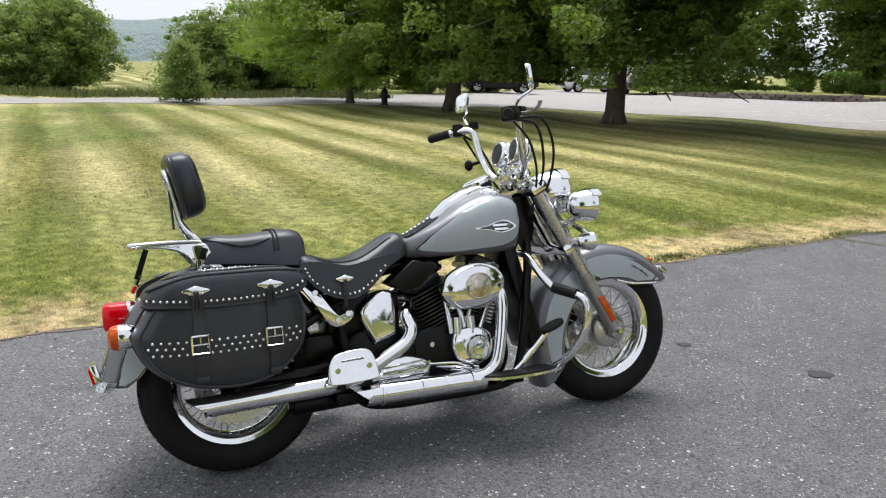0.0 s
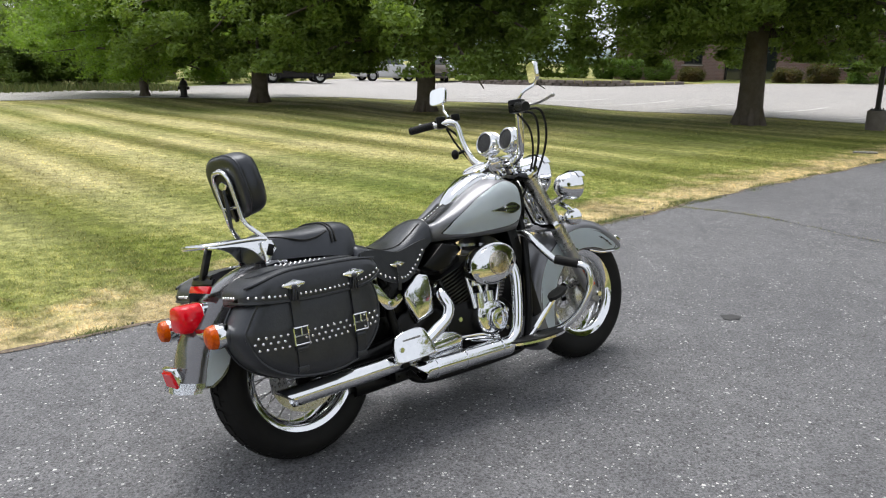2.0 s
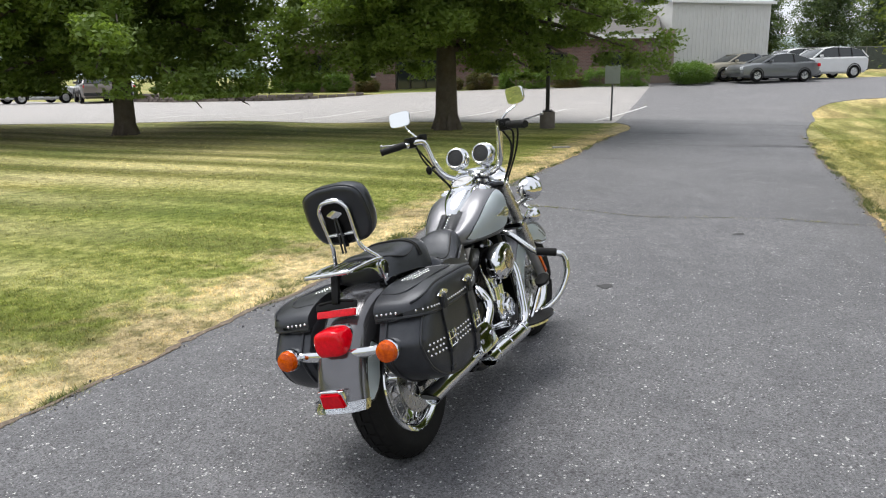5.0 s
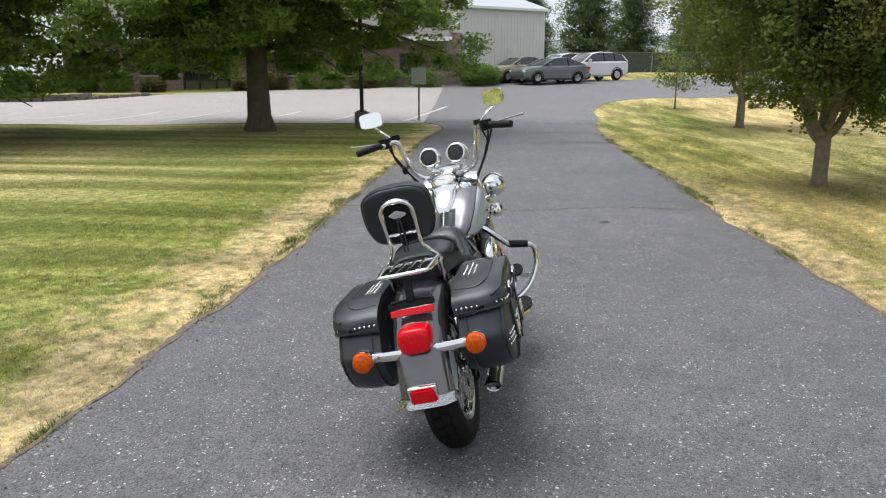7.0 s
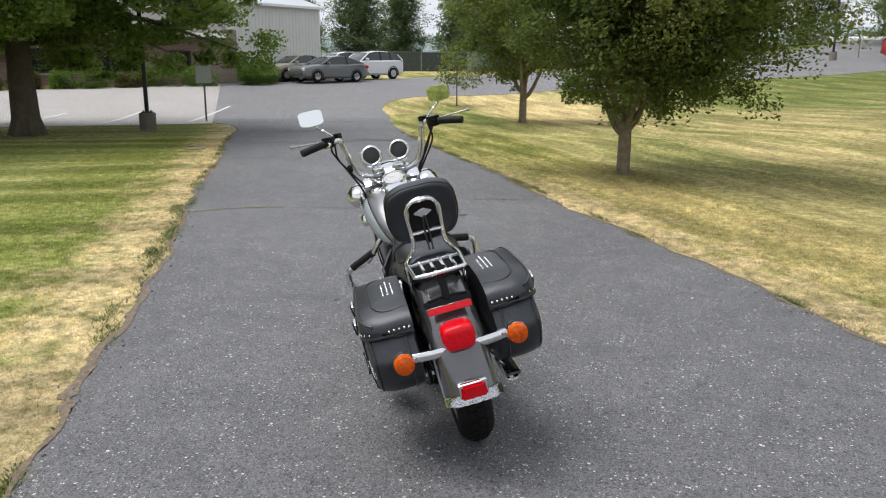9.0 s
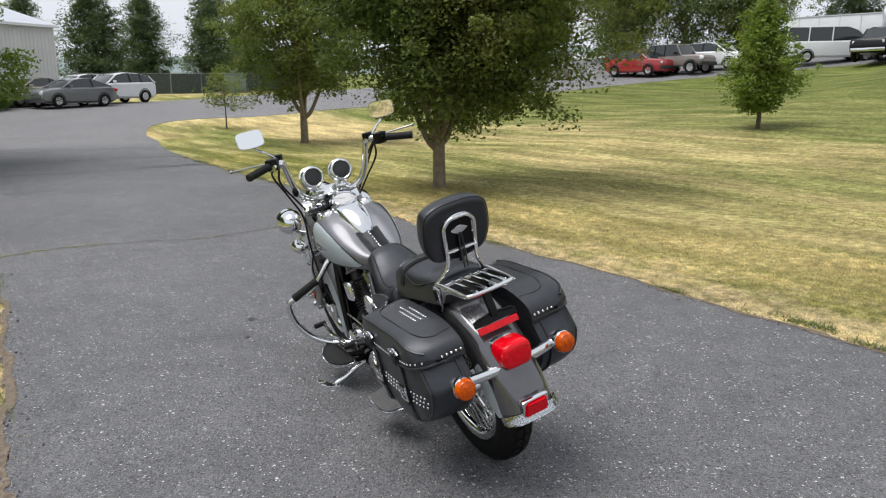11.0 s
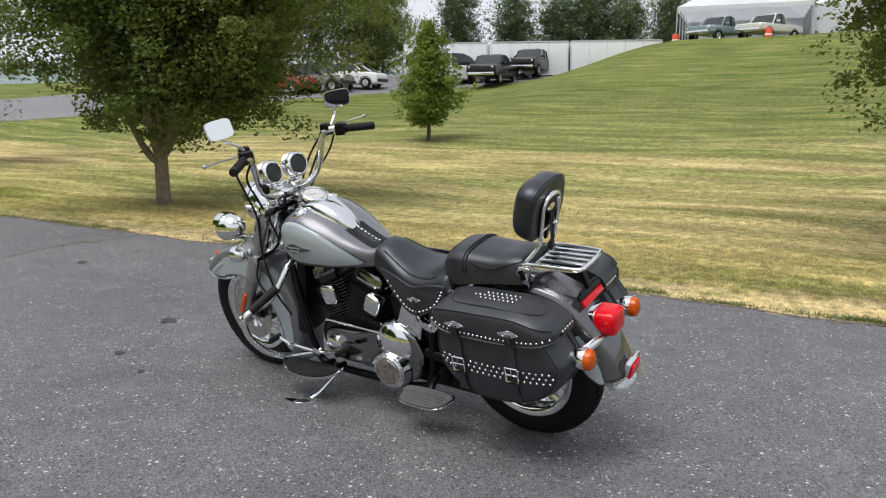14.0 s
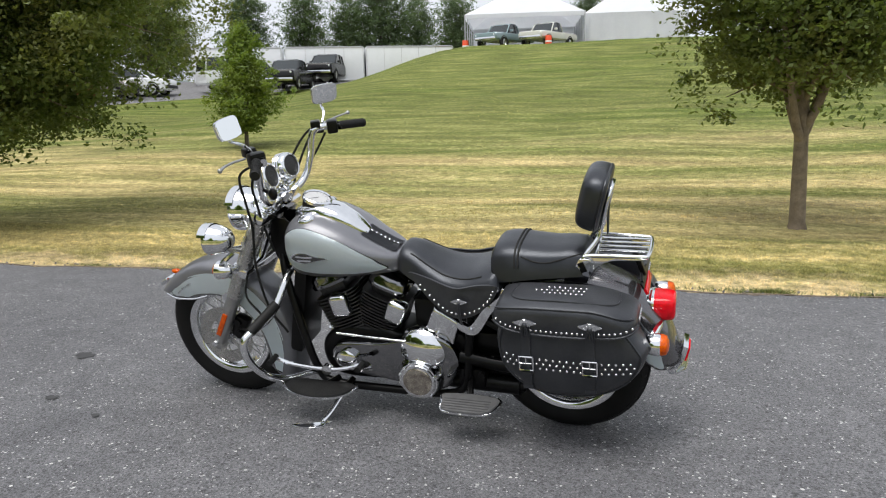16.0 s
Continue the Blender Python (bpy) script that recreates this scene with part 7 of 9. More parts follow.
box(bm, (0.06, 0.16, 0.10), pose(1.49, 0, 0.80, 0, -28, 0), 0.02)
lb = bp("lamp_bar", bm, CHROME, None, "chrome passing lamp bar", steer=True)
for sd in (-1, 1):
    SP = Matrix.Translation((1.518, sd * 0.208, 0.888)) @ Matrix.Rotation(radians(90), 4, "Y")
    bm = B()
    lathe(bm, [(0.0, -0.07), (0.03, -0.064), (0.052, -0.042), (0.063, -0.01), (0.066, 0.02), (0.069, 0.024), (0.069, 0.04), (0.064, 0.045)], SP, 32)
    rod(bm, (1.495, sd * 0.205, 0.83), (1.508, sd * 0.208, 0.845), 0.012)
    sp = bp("passing_lamp", bm, CHROME, lb, "chrome passing lamp", steer=True)
    bm = B()
    lathe(bm, [(0.064, 0.042), (0.045, 0.052), (0.0, 0.056)], SP, 32)
    bp("lens", bm, CLEAR_LENS, sp, steer=True)
    bm = B()
    lathe(bm, [(0.071, 0.02), (0.0715, 0.05), (0.0715, 0.062), (0.069, 0.062), (0.069, 0.02)], SP @ Matrix.Rotation(radians(115), 4, "Z"), 18, radians(130))
    bp("visor", bm, CHROME, sp, steer=True)
    IN = Matrix.Translation((1.545, sd * 0.195, 0.735)) @ Matrix.Rotation(radians(90), 4, "Y")
    bm = B()
    lathe(bm, [(0.0, -0.055), (0.018, -0.05), (0.034, -0.028), (0.04, 0.0), (0.042, 0.016), (0.039, 0.02)], IN, 26)
    tube(bm, [(1.49, sd * 0.17, 0.81), (1.515, sd * 0.185, 0.79), (1.54, sd * 0.195, 0.765)], 0.012, 8, 4)
    it = bp("front_indicator", bm, CHROME, lb, "chrome bullet indicator", steer=True)
    bm = B()
    lathe(bm, [(0.039, 0.018), (0.032, 0.03), (0.015, 0.037), (0.0, 0.038)], IN, 26)
    bp("lens", bm, CLEAR_LENS if sd < 0 else AMBER_LENS, it, steer=True)

# handlebar with risers
bm = B()
for sd in (-1, 1):
    tube(bm, [(1.31, sd * 0.045, 0.985), (1.29, sd * 0.046, 1.02), (1.27, sd * 0.046, 1.05)], 0.021, 12, 4)
bp("riser", bm, CHROME, None, "chrome handlebar risers", steer=True)
bm = B()
path = [(1.150, -0.30, 1.262), (1.20, -0.255, 1.268), (1.225, -0.232, 1.262), (1.238, -0.222, 1.235), (1.25, -0.205, 1.15), (1.268, -0.176, 1.075), (1.285, -0.13, 1.036), (1.30, -0.06, 1.022)]
path = path + [(x, -y, z) for x, y, z in reversed(path)]
tube(bm, path, 0.0165, 14, 5)
hb = bp("handlebar", bm, CHROME, None, "tall chrome handlebar", steer=True)
for sd in (-1, 1):
    set_on = Vector((0.022, 0, 0.009)) if sd > 0 else Vector((0, 0, 0))
    e0, e1 = Vector((1.165, sd * 0.288, 1.263)) + set_on, Vector((1.085, sd * 0.425, 1.245)) + set_on
    dv = (e1 - e0).normalized()
    bm = B()
    rod(bm, e0 + dv * 0.03, e1, 0.0185, seg=18)
    for k in range(9):
        rod(bm, e0 + dv * (0.045 + k * 0.012), e0 + dv * (0.051 + k * 0.012), 0.0198, seg=18)
    rod(bm, e1, e1 + dv * 0.012, 0.021, 0.018, seg=18)
    bp("grip", bm, GRIP, hb, "black rubber grip", steer=True)
    bm = B()           # switch housing and master cylinder
    box(bm, (0.05, 0.065, 0.06), Matrix.Translation(e0 + dv * 0.0) @ Matrix.Rotation(radians(sd * -30), 4, "Z"), 0.012)
    box(bm, (0.045, 0.05, 0.036), Matrix.Translation(e0 - dv * 0.05 + Vector((0.035, 0, 0.012))) @ Matrix.Rotation(radians(sd * -30), 4, "Z"), 0.008)
    box(bm, (0.012, 0.02, 0.012), Matrix.Translation(e0 + Vector((-0.032, 0, 0.005))), 0.003)
    box(bm, (0.012, 0.016, 0.012), Matrix.Translation(e0 + Vector((-0.03, sd * 0.02, -0.014))), 0.003)
    bp("switch_housing", bm, BLACK_METAL, hb, "black switch housing", steer=True)
    bm = B()
    tip = e0 + dv * 0.235 + Vector((0.14, 0, 0.042))
    tube(bm, [e0 + Vector((0.05, 0, 0.004)), e0 + dv * 0.06 + Vector((0.102, 0, 0.010)), e0 + dv * 0.15 + Vector((0.130, 0, 0.026)), tip], 0.0075, 8, 5, flat=0.6)
    ball(bm, tip, 0.0095, seg=10)
    bp("lever", bm, ALUMINIUM, hb, "silver hand lever", steer=True)
    # mirror
    mc = Vector((1.245 if sd > 0 else 1.225, sd * 0.352, 1.412 if sd > 0 else 1.400))
    bm = B()
    tube(bm, [e0 + dv * -0.03 + Vector((0.02, 0, 0.02)), e0 + Vector((0.04, sd * 0.012, 0.06)), mc + Vector((0.012, -sd * 0.012, -0.05)), mc + Vector((0.012, 0, -0.01))], 0.0065, 8, 5)
    ms = bp("mirror_stem", bm, CHROME, hb, steer=True)
    m = Matrix.Translation(mc) @ Matrix.Rotation(radians(-2 if sd > 0 else -30), 4, "Z") @ Matrix.Rotation(radians(12 if sd > 0 else -5), 4, "Y") @ Matrix(((0, 0, -1, 0), (1, 0, 0, 0), (0, 1, 0, 0), (0, 0, 0, 1)))
    o = smooth_loop([(sd * x, z) for x, z in ((-0.058, -0.036), (0.0, -0.044), (0.058, -0.036), (0.068, 0.0), (0.062, 0.036), (0.0, 0.042), (-0.056, 0.036), (-0.064, 0.0))], 4)
    bm = B()
    loft(bm, [[m @ Vector((x * s, z * s, d)) for x, z in o] for d, s in ((-0.014, 0.6), (-0.010, 0.9), (0.0, 1.0), (0.008, 1.0), (0.0085, 0.95))])
    bp("mirror", bm, CHROME, ms, "chrome mirror shell", steer=True)
    bm = B()
    loft(bm, [[m @ Vector((x * 0.945, z * 0.945, d)) for x, z in o] for d in (0.004, 0.010)])
    bp("mirror_face", bm, MIRROR, ms, steer=True)

# two round loudspeakers on the bars
for k, c in enumerate((Vector((1.292, 0.083, 1.137)), Vector((1.290, -0.076, 1.137)))):
    m = Matrix.Translation(c) @ Matrix.Rotation(radians(-90), 4, "Y") @ Matrix.Rotation(radians(14), 4, "Y") @ Matrix.Rotation(radians(-4 if k else 4), 4, "X")
    bm = B()
    lathe(bm, [(0.0, -0.075), (0.03, -0.072), (0.052, -0.055), (0.060, -0.02), (0.0605, 0.006), (0.057, 0.013), (0.053, 0.014)], m, 40)
    for r in range(3):
        lathe(bm, [(0.061, -0.012 - r * 0.012), (0.0635, -0.015 - r * 0.012), (0.061, -0.018 - r * 0.012)], m, 40)
    sp = bp("loudspeaker", bm, CHROME, hb, "chrome round loudspeaker pod", steer=True)
    bm = B()
    lathe(bm, [(0.0, 0.0165), (0.024, 0.0155), (0.041, 0.0135), (0.0455, 0.011)], m, 36)
    bp("grille", bm, GRILLE, sp, "dark speaker grille", steer=True)
    bm = B()
    lathe(bm, [(0.0445, 0.011), (0.046, 0.0165), (0.049, 0.0185), (0.053, 0.0175), (0.0565, 0.013)], m, 36)
    bp("bezel", bm, CHROME, sp, "wide bright speaker ring", steer=True)
    bm = B()
    rod(bm, c + Vector((0.01, 0, -0.05)), c + Vector((0.005, -c.y * 0.3, -0.10)), 0.012)
    box(bm, (0.05, 0.05, 0.03), Matrix.Translation(c + Vector((0.01, -c.y * 0.25, -0.085))), 0.008)
    bp("speaker_clamp", bm, CHROME, sp, steer=True)
# chrome clutter round the clamp
bm = B()
for i in range(7):
    a = i * 0.9
    ball(bm, (1.315 + 0.03 * math.sin(i * 2.1), -0.10 + i * 0.034, 1.02 + 0.02 * math.cos(i * 1.7)), 0.019, (1, 1, 0.9), 10)
box(bm, (0.08, 0.2, 0.05), pose(1.305, 0, 1.035, 0, -25, 0), 0.015)
bp("handlebar_clamp", bm, CHROME, hb, "chrome handlebar clamp", steer=True)
# round black horn switch pod under the left bar
bm = B()
ball(bm, (1.195, 0.212, 1.105), 0.021, (1, 0.8, 1.2), 14)
rod(bm, (1.195, 0.212, 1.105), (1.25, 0.20, 1.12), 0.008)
bp("switch_pod", bm, BLACK_METAL, hb, "round black switch pod", steer=True)
# cables and hoses
for pts, r in (([(1.205, -0.275, 1.25), (1.30, -0.30, 1.24), (1.375, -0.245, 1.13), (1.39, -0.17, 1.0), (1.36, -0.12, 0.90)], 0.0055),
               ([(1.20, -0.26, 1.245), (1.28, -0.28, 1.22), (1.335, -0.23, 1.10), (1.35, -0.16, 0.98), (1.32, -0.10, 0.86)], 0.0055),
               ([(1.19, -0.26, 1.24), (1.25, -0.27, 1.16), (1.31, -0.21, 1.05), (1.34, -0.13, 0.93)], 0.005),
               ([(1.205, 0.275, 1.25), (1.285, 0.285, 1.20), (1.33, 0.22, 1.06), (1.36, 0.17, 0.93), (1.38, 0.17, 0.75), (1.36, 0.16, 0.55), (1.30, 0.14, 0.42)], 0.0055),
               ([(1.20, 0.262, 1.24), (1.25, 0.262, 1.16), (1.29, 0.20, 1.05), (1.33, 0.13, 0.93), (1.32, 0.10, 0.8)], 0.0055),
               ([(1.45, 0.15, 0.70), (1.46, 0.175, 0.60), (1.40, 0.17, 0.50), (1.50, 0.15, 0.42), (1.58, 0.12, 0.40)], 0.005)):
    bm = B()
    tube(bm, pts, r, 8, 6)
    bp("cable", bm, GRIP, hb, "black control cable", steer=True)
# front brake caliper (left)
bm = B()
box(bm, (0.075, 0.05, 0.12), pose(1.585, 0.095, 0.40, 0, -25, 0), 0.018)
for dz in (-0.03, 0.03):
    rod(bm, (1.585, 0.118, 0.40 + dz), (1.585, 0.13, 0.40 + dz), 0.02, seg=14)
bp("brake_caliper", bm, BLACK_METAL, None, "black brake caliper", steer=True)

# -- frame --
for sd in (-1, 1):
    bm = B()
    tube(bm, [(1.33, sd * 0.03, 0.80), (1.30, sd * 0.085, 0.66), (1.235, sd * 0.13, 0.40), (1.19, sd * 0.14, 0.24), (1.12, sd * 0.14, 0.175), (0.8, sd * 0.14, 0.165), (0.56, sd * 0.14, 0.175), (0.48, sd * 0.14, 0.24), (0.46, sd * 0.13, 0.40), (0.44, sd * 0.11, 0.62), (0.5, sd * 0.06, 0.70)], 0.0185, 10, 5)
    bp("frame_tube", bm, BLACK_METAL, None, "black steel frame tube")
    bm = B()
    tube(bm, [(0.5, sd * 0.13, 0.36), (0.3, sd * 0.128, 0.33), (0.045, sd * 0.125, 0.325)], 0.024, 10, 5, flat=1.2)
    tube(bm, [(0.46, sd * 0.12, 0.58), (0.3, sd * 0.128, 0.50), (0.045, sd * 0.125, 0.335)], 0.017, 10, 5)
    box(bm, (0.10, 0.02, 0.07), pose(0.045, sd * 0.125, 0.327), 0.012)
    bp("swingarm", bm, BLACK_METAL, None, "black swingarm")
    bm = B()
    rod(bm, RW + Vector((0, sd * 0.11, 0)), RW + Vector((0, sd * 0.16, 0)), 0.018, seg=6)
    bp("axle_nut", bm, CHROME, None)
    # chrome fender strut to the frame's rear corner
    bm = B()
    o = smooth_loop([(0.262, 0.69), (0.283, 0.712), (0.335, 0.665), (0.385, 0.592), (0.428, 0.534), (0.452, 0.532), (0.484, 0.545), (0.49, 0.522), (0.45, 0.494), (0.415, 0.492), (0.388, 0.515), (0.345, 0.585), (0.295, 0.655)], 2)
    bp("fender_strut", side_prism(o, sd * 0.145, sd * 0.170, 0.003), CHROME, None, "chrome fender strut")
    bm = B()
    for x, z in ((0.43, 0.515), (0.468, 0.537), (0.35, 0.625)):
        rod(bm, (x, sd * 0.168, z), (x, sd * 0.177, z), 0.010, seg=8)
    bp("bolt", bm, CHROME, None)["kind"] = "stuff"
bm = B()
tube(bm, [(1.36, 0, 0.86), (1.1, 0, 0.76), (0.8, 0, 0.70), (0.5, 0, 0.66)], 0.028, 10, 5)
rod(bm, (1.28, 0, 0.78), (1.36, 0, 0.90), 0.045)
box(bm, (0.12, 0.2, 0.05), pose(0.45, 0, 0.66), 0.02)
bp("backbone", bm, BLACK_METAL, None, "black frame backbone")
bm = B()           # horn-like chrome neck covers
for sd in (-1, 1):
    prism(bm, smooth_loop([(1.25, 0.92), (1.34, 0.93), (1.36, 0.80), (1.31, 0.70), (1.27, 0.78)], 3), 0.01, Matrix(((1, 0, 0, 0), (0, 0, -1, sd * 0.055), (0, 1, 0, 0), (0, 0, 0, 1))), 0.004)
bp("neck_cover", bm, BLACK_METAL, None)

# regulator between the front downtubes, its box added taller to darken the gap
bm = B()
box(bm, (0.06, 0.20, 0.48), pose(1.262, 0, 0.525, 0, -14, 0), 0.01)
bp("regulator", bm, BLACK_METAL, None, "black regulator box, stretched to fill the dark gap")

# -- engine --
bm = B()
o = smooth_loop([(0.70, 0.20), (0.90, 0.185), (1.10, 0.19), (1.17, 0.26), (1.16, 0.37), (1.06, 0.44), (0.92, 0.45), (0.78, 0.43), (0.70, 0.34)], 4)
bm = side_prism(o, -0.105, 0.105, 0.02)
bp("crankcase", bm, BLACK_METAL, None, "black crankcase")
bm = side_prism(smooth_loop([(0.46, 0.22), (0.62, 0.21), (0.74, 0.24), (0.75, 0.40), (0.66, 0.46), (0.50, 0.45), (0.44, 0.34)], 4), -0.115, 0.10, 0.02)
bp("gearbox", bm, BLACK_METAL, None, "black gearbox")


def cylinder(x0, ang, name):
    """A finned barrel leaning ang degrees forward, with head and rocker cover."""
    base = Matrix.Translation((x0, 0, 0.40)) @ Matrix.Rotation(radians(ang), 4, "Y")
    bm = B()
    rod(bm, base @ Vector((0, 0, 0)), base @ Vector((0, 0, 0.20)), 0.062, seg=24)
    cy = bp("cylinder", bm, FIN_METAL, None, "black finned cylinder")
    o = smooth_loop([(-0.078, -0.085), (0.078, -0.085), (0.09, 0.0), (0.078, 0.085), (-0.078, 0.085), (-0.09, 0.0)], 4)
    for k in range(13):
        bm = B()
        s = 1.03 + 0.10 * min(1, k / 4)
        prism(bm, [(a * s, b * s) for a, b in o], 0.0050, base @ Matrix.Translation((0, 0, 0.022 + k * 0.0155)))
        bp("fin", bm, FIN_METAL, cy)
    bm = B()
    box(bm, (0.135, 0.15, 0.05), base @ Matrix.Translation((0, 0, 0.235)), 0.016)
    bp("cylinder_head", bm, FIN_METAL, cy, "black cylinder head")
    bm = B()
    rings = []
    for z, sx, sy in ((0.255, 1.0, 1.0), (0.268, 1.03, 1.02), (0.274, 0.97, 0.97), (0.295, 0.95, 0.95), (0.312, 0.80, 0.84), (0.318, 0.5, 0.6)):
        rings.append([base @ Vector((a * sx, b * sy, z)) for a, b in smooth_loop([(-0.075, -0.09), (0.075, -0.09), (0.086, 0), (0.075, 0.09), (-0.075, 0.09), (-0.086, 0)], 4)])
    loft(bm, rings)
    bp("rocker_cover", bm, SHADED_CHROME, cy, "chrome rocker cover, shade under the tank in its colour")
    return base


cf = cylinder(1.0, 22.5, "front")
cr = cylinder(0.922, -22.5, "rear")
# intake covers on the left between and behind the barrels
for x, z, an in ((1.035, 0.565, 10), (0.775, 0.55, -24)):
    bm = B()
    box(bm, (0.085, 0.06, 0.105), pose(x, 0.118, z, 0, an, 0), 0.022, 3)
    bp("intake_cover", bm, CHROME, None, "chrome cover plate")
# pushrod tubes (right)
for b0, pts in ((cf, (-0.02, 0.02)), (cr, (-0.02, 0.02))):
    for px in pts:
        bm = B()
        top = b0 @ Vector((px * 2.2, -0.085, 0.24)) if b0 is cf else Vector((0.912 + px, -0.10, 0.60))
        rod(bm, (0.965 + px * 1.6 + (0.03 if b0 is cf else -0.03), -0.125, 0.405), top, 0.0125, seg=12)
        lathe(bm, [(0.0125, -0.012), (0.018, -0.01), (0.018, 0.01), (0.0125, 0.012)], Matrix.Translation(top.lerp(Vector((0.965, -0.125, 0.405)), 0.45)), 12)
        bp("pushrod_tube", bm, CHROME, None, "chrome pushrod tube")
# timing cover (right)
bm = side_prism(smooth_loop([(0.895, 0.375), (0.912, 0.30), (0.985, 0.268), (1.055, 0.292), (1.078, 0.345), (1.06, 0.40), (1.0, 0.425), (0.925, 0.42)], 4), -0.10, -0.155, 0.014, 3)
tc = bp("timing_cover", bm, CHROME, None, "chrome timing cover")
bm = B()
lathe(bm, [(0.052, -0.005), (0.052, 0.014), (0.046, 0.022), (0.038, 0.022), (0.036, 0.016), (0.028, 0.016), (0.026, 0.024), (0.0, 0.026)], Matrix.Translation((0.998, -0.155, 0.342)) @ Matrix.Rotation(radians(90), 4, "X"), 32)
for k in range(5):
    a = k * 2 * math.pi / 5
    rod(bm, (0.998 + 0.043 * math.cos(a), -0.174, 0.342 + 0.043 * math.sin(a)), (0.998 + 0.043 * math.cos(a), -0.181, 0.342 + 0.043 * math.sin(a)), 0.005, seg=8)
bp("cover_disc", bm, CHROME, tc)
bm = B()
for x in (0.925, 0.985):
    rod(bm, (x, -0.135, 0.40), (x, -0.135, 0.47), 0.021, seg=14)
bp("lifter_block", bm, CHROME, tc)
# oval air cleaner (right)
AC = Matrix.Translation((0.985, -0.165, 0.590)) @ Matrix.Rotation(radians(-6), 4, "Y") @ Matrix(((1, 0, 0, 0), (0, 0, -1, 0), (0, 1, 0, 0), (0, 0, 0, 1)))
bm = B()
rings = []
for d, s in ((-0.02, 0.93), (0.0, 0.99), (0.022, 1.0), (0.030, 0.985), (0.033, 0.93), (0.042, 0.86), (0.050, 0.62), (0.053, 0.3)):
    rings.append([AC @ Vector((0.140 * s * math.cos(a), 0.090 * s * math.sin(a), d)) for a in np.linspace(0, 2 * math.pi, 48, endpoint=False)])
loft(bm, rings)
ac = bp("air_cleaner", bm, CHROME, None, "oval chrome air cleaner cover", 30)
bm = B()
rings = []
for d, s_ in ((0.046, 1.0), (0.0565, 0.98), (0.0575, 0.90), (0.0560, 0.86), (0.0585, 0.55), (0.0605, 0.2)):
    rings.append([AC @ Vector((0.012 + 0.060 * s_ * math.cos(a), 0.054 * s_ * math.sin(a), d)) for a in np.linspace(0, 2 * math.pi, 32, endpoint=False)])
loft(bm, rings)
bp("emblem", bm, EMBLEM_MOTTLE, ac, "raised bronze-toned emblem")
bm = B()
rings = []
for d, s in ((-0.05, 0.85), (-0.015, 0.94)):
    rings.append([AC @ Vector((0.140 * s * math.cos(a), 0.090 * s * math.sin(a), d)) for a in np.linspace(0, 2 * math.pi, 36, endpoint=False)])
loft(bm, rings)
bp("backplate", bm, BLACK_METAL, ac)
# leather knee pad / horn box behind the rear barrel (right)
bm = side_prism(smooth_loop([(0.645, 0.63), (0.70, 0.668), (0.76, 0.712), (0.845, 0.69), (0.85, 0.665), (0.78, 0.605), (0.71, 0.598)], 1), -0.05, -0.135, 0.006)
bp("side_cover", bm, BLACK_METAL, None, "black side cover")
# oil tank with chrome cover both sides
OIL = {-1: [(0.522, 0.53), (0.575, 0.588), (0.61, 0.606), (0.650, 0.602), (0.664, 0.585), (0.672, 0.52), (0.668, 0.44), (0.655, 0.424), (0.588, 0.404), (0.566, 0.414)],
       1: [(0.488, 0.517), (0.495, 0.535), (0.58, 0.586), (0.60, 0.583), (0.63, 0.52), (0.656, 0.46), (0.65, 0.444), (0.53, 0.41), (0.518, 0.42)]}
for sd in (-1, 1):
    bm = side_prism(smooth_loop(OIL[sd], 3), sd * 0.05, sd * 0.140, 0.022, 5)
    bp("oil_tank", bm, CHROME, None, "chrome oil tank cover")
bm = B()
box(bm, (0.30, 0.17, 0.16), pose(0.56, 0, 0.52), 0.03)
box(bm, (0.18, 0.18, 0.12), pose(0.40, 0, 0.40), 0.03)
bp("battery_box", bm, BLACK_METAL, None, "black battery box")
bm = B()
for y in (-0.06, 0.075):
    rod(bm, (0.26, y, 0.205), (0.60, y, 0.215), 0.042, seg=16)
    rod(bm, (0.24, y, 0.205), (0.27, y, 0.205), 0.026, seg=12)
box(bm, (0.12, 0.26, 0.10), pose(0.46, 0, 0.25), 0.02)
bp("shock_absorber", bm, BLACK_METAL, None, "black shock absorbers under the gearbox")

# gearbox side cover (right), chrome, with bolts
bm = side_prism(smooth_loop([(0.56, 0.24), (0.70, 0.225), (0.78, 0.25), (0.79, 0.31), (0.70, 0.345), (0.59, 0.335)], 4), -0.11, -0.155, 0.015, 3)
for k in range(4):
    box(bm, (0.17, 0.008, 0.008), pose(0.675, -0.157, 0.255 + k * 0.02, 0, -4, 0), 0.003, 1)
bp("gearbox_cover", bm, CHROME, None, "chrome gearbox end cover")


# -- exhaust --
def pipe(name, pts, r, material=CHROME, label="", n=6, taper=None, parent=None):
    bm = B()
    tube(bm, pts, r, 20, n, taper)
    return bp(name, bm, material, parent, label)


pipe("exhaust_header", [(1.05, -0.09, 0.605), (1.095, -0.155, 0.585), (1.106, -0.19, 0.53), (1.092, -0.203, 0.43), (1.072, -0.209, 0.335), (1.045, -0.213, 0.272), (0.985, -0.216, 0.234), (0.90, -0.218, 0.226)], 0.0245, CHROME, "chrome exhaust header")
pipe("exhaust_header", [(0.80, -0.04, 0.530), (0.745, -0.09, 0.528), (0.706, -0.145, 0.502), (0.714, -0.174, 0.450), (0.685, -0.184, 0.402), (0.61, -0.192, 0.362), (0.53, -0.198, 0.322), (0.48, -0.20, 0.302)], 0.0255, CHROME, "chrome exhaust header")
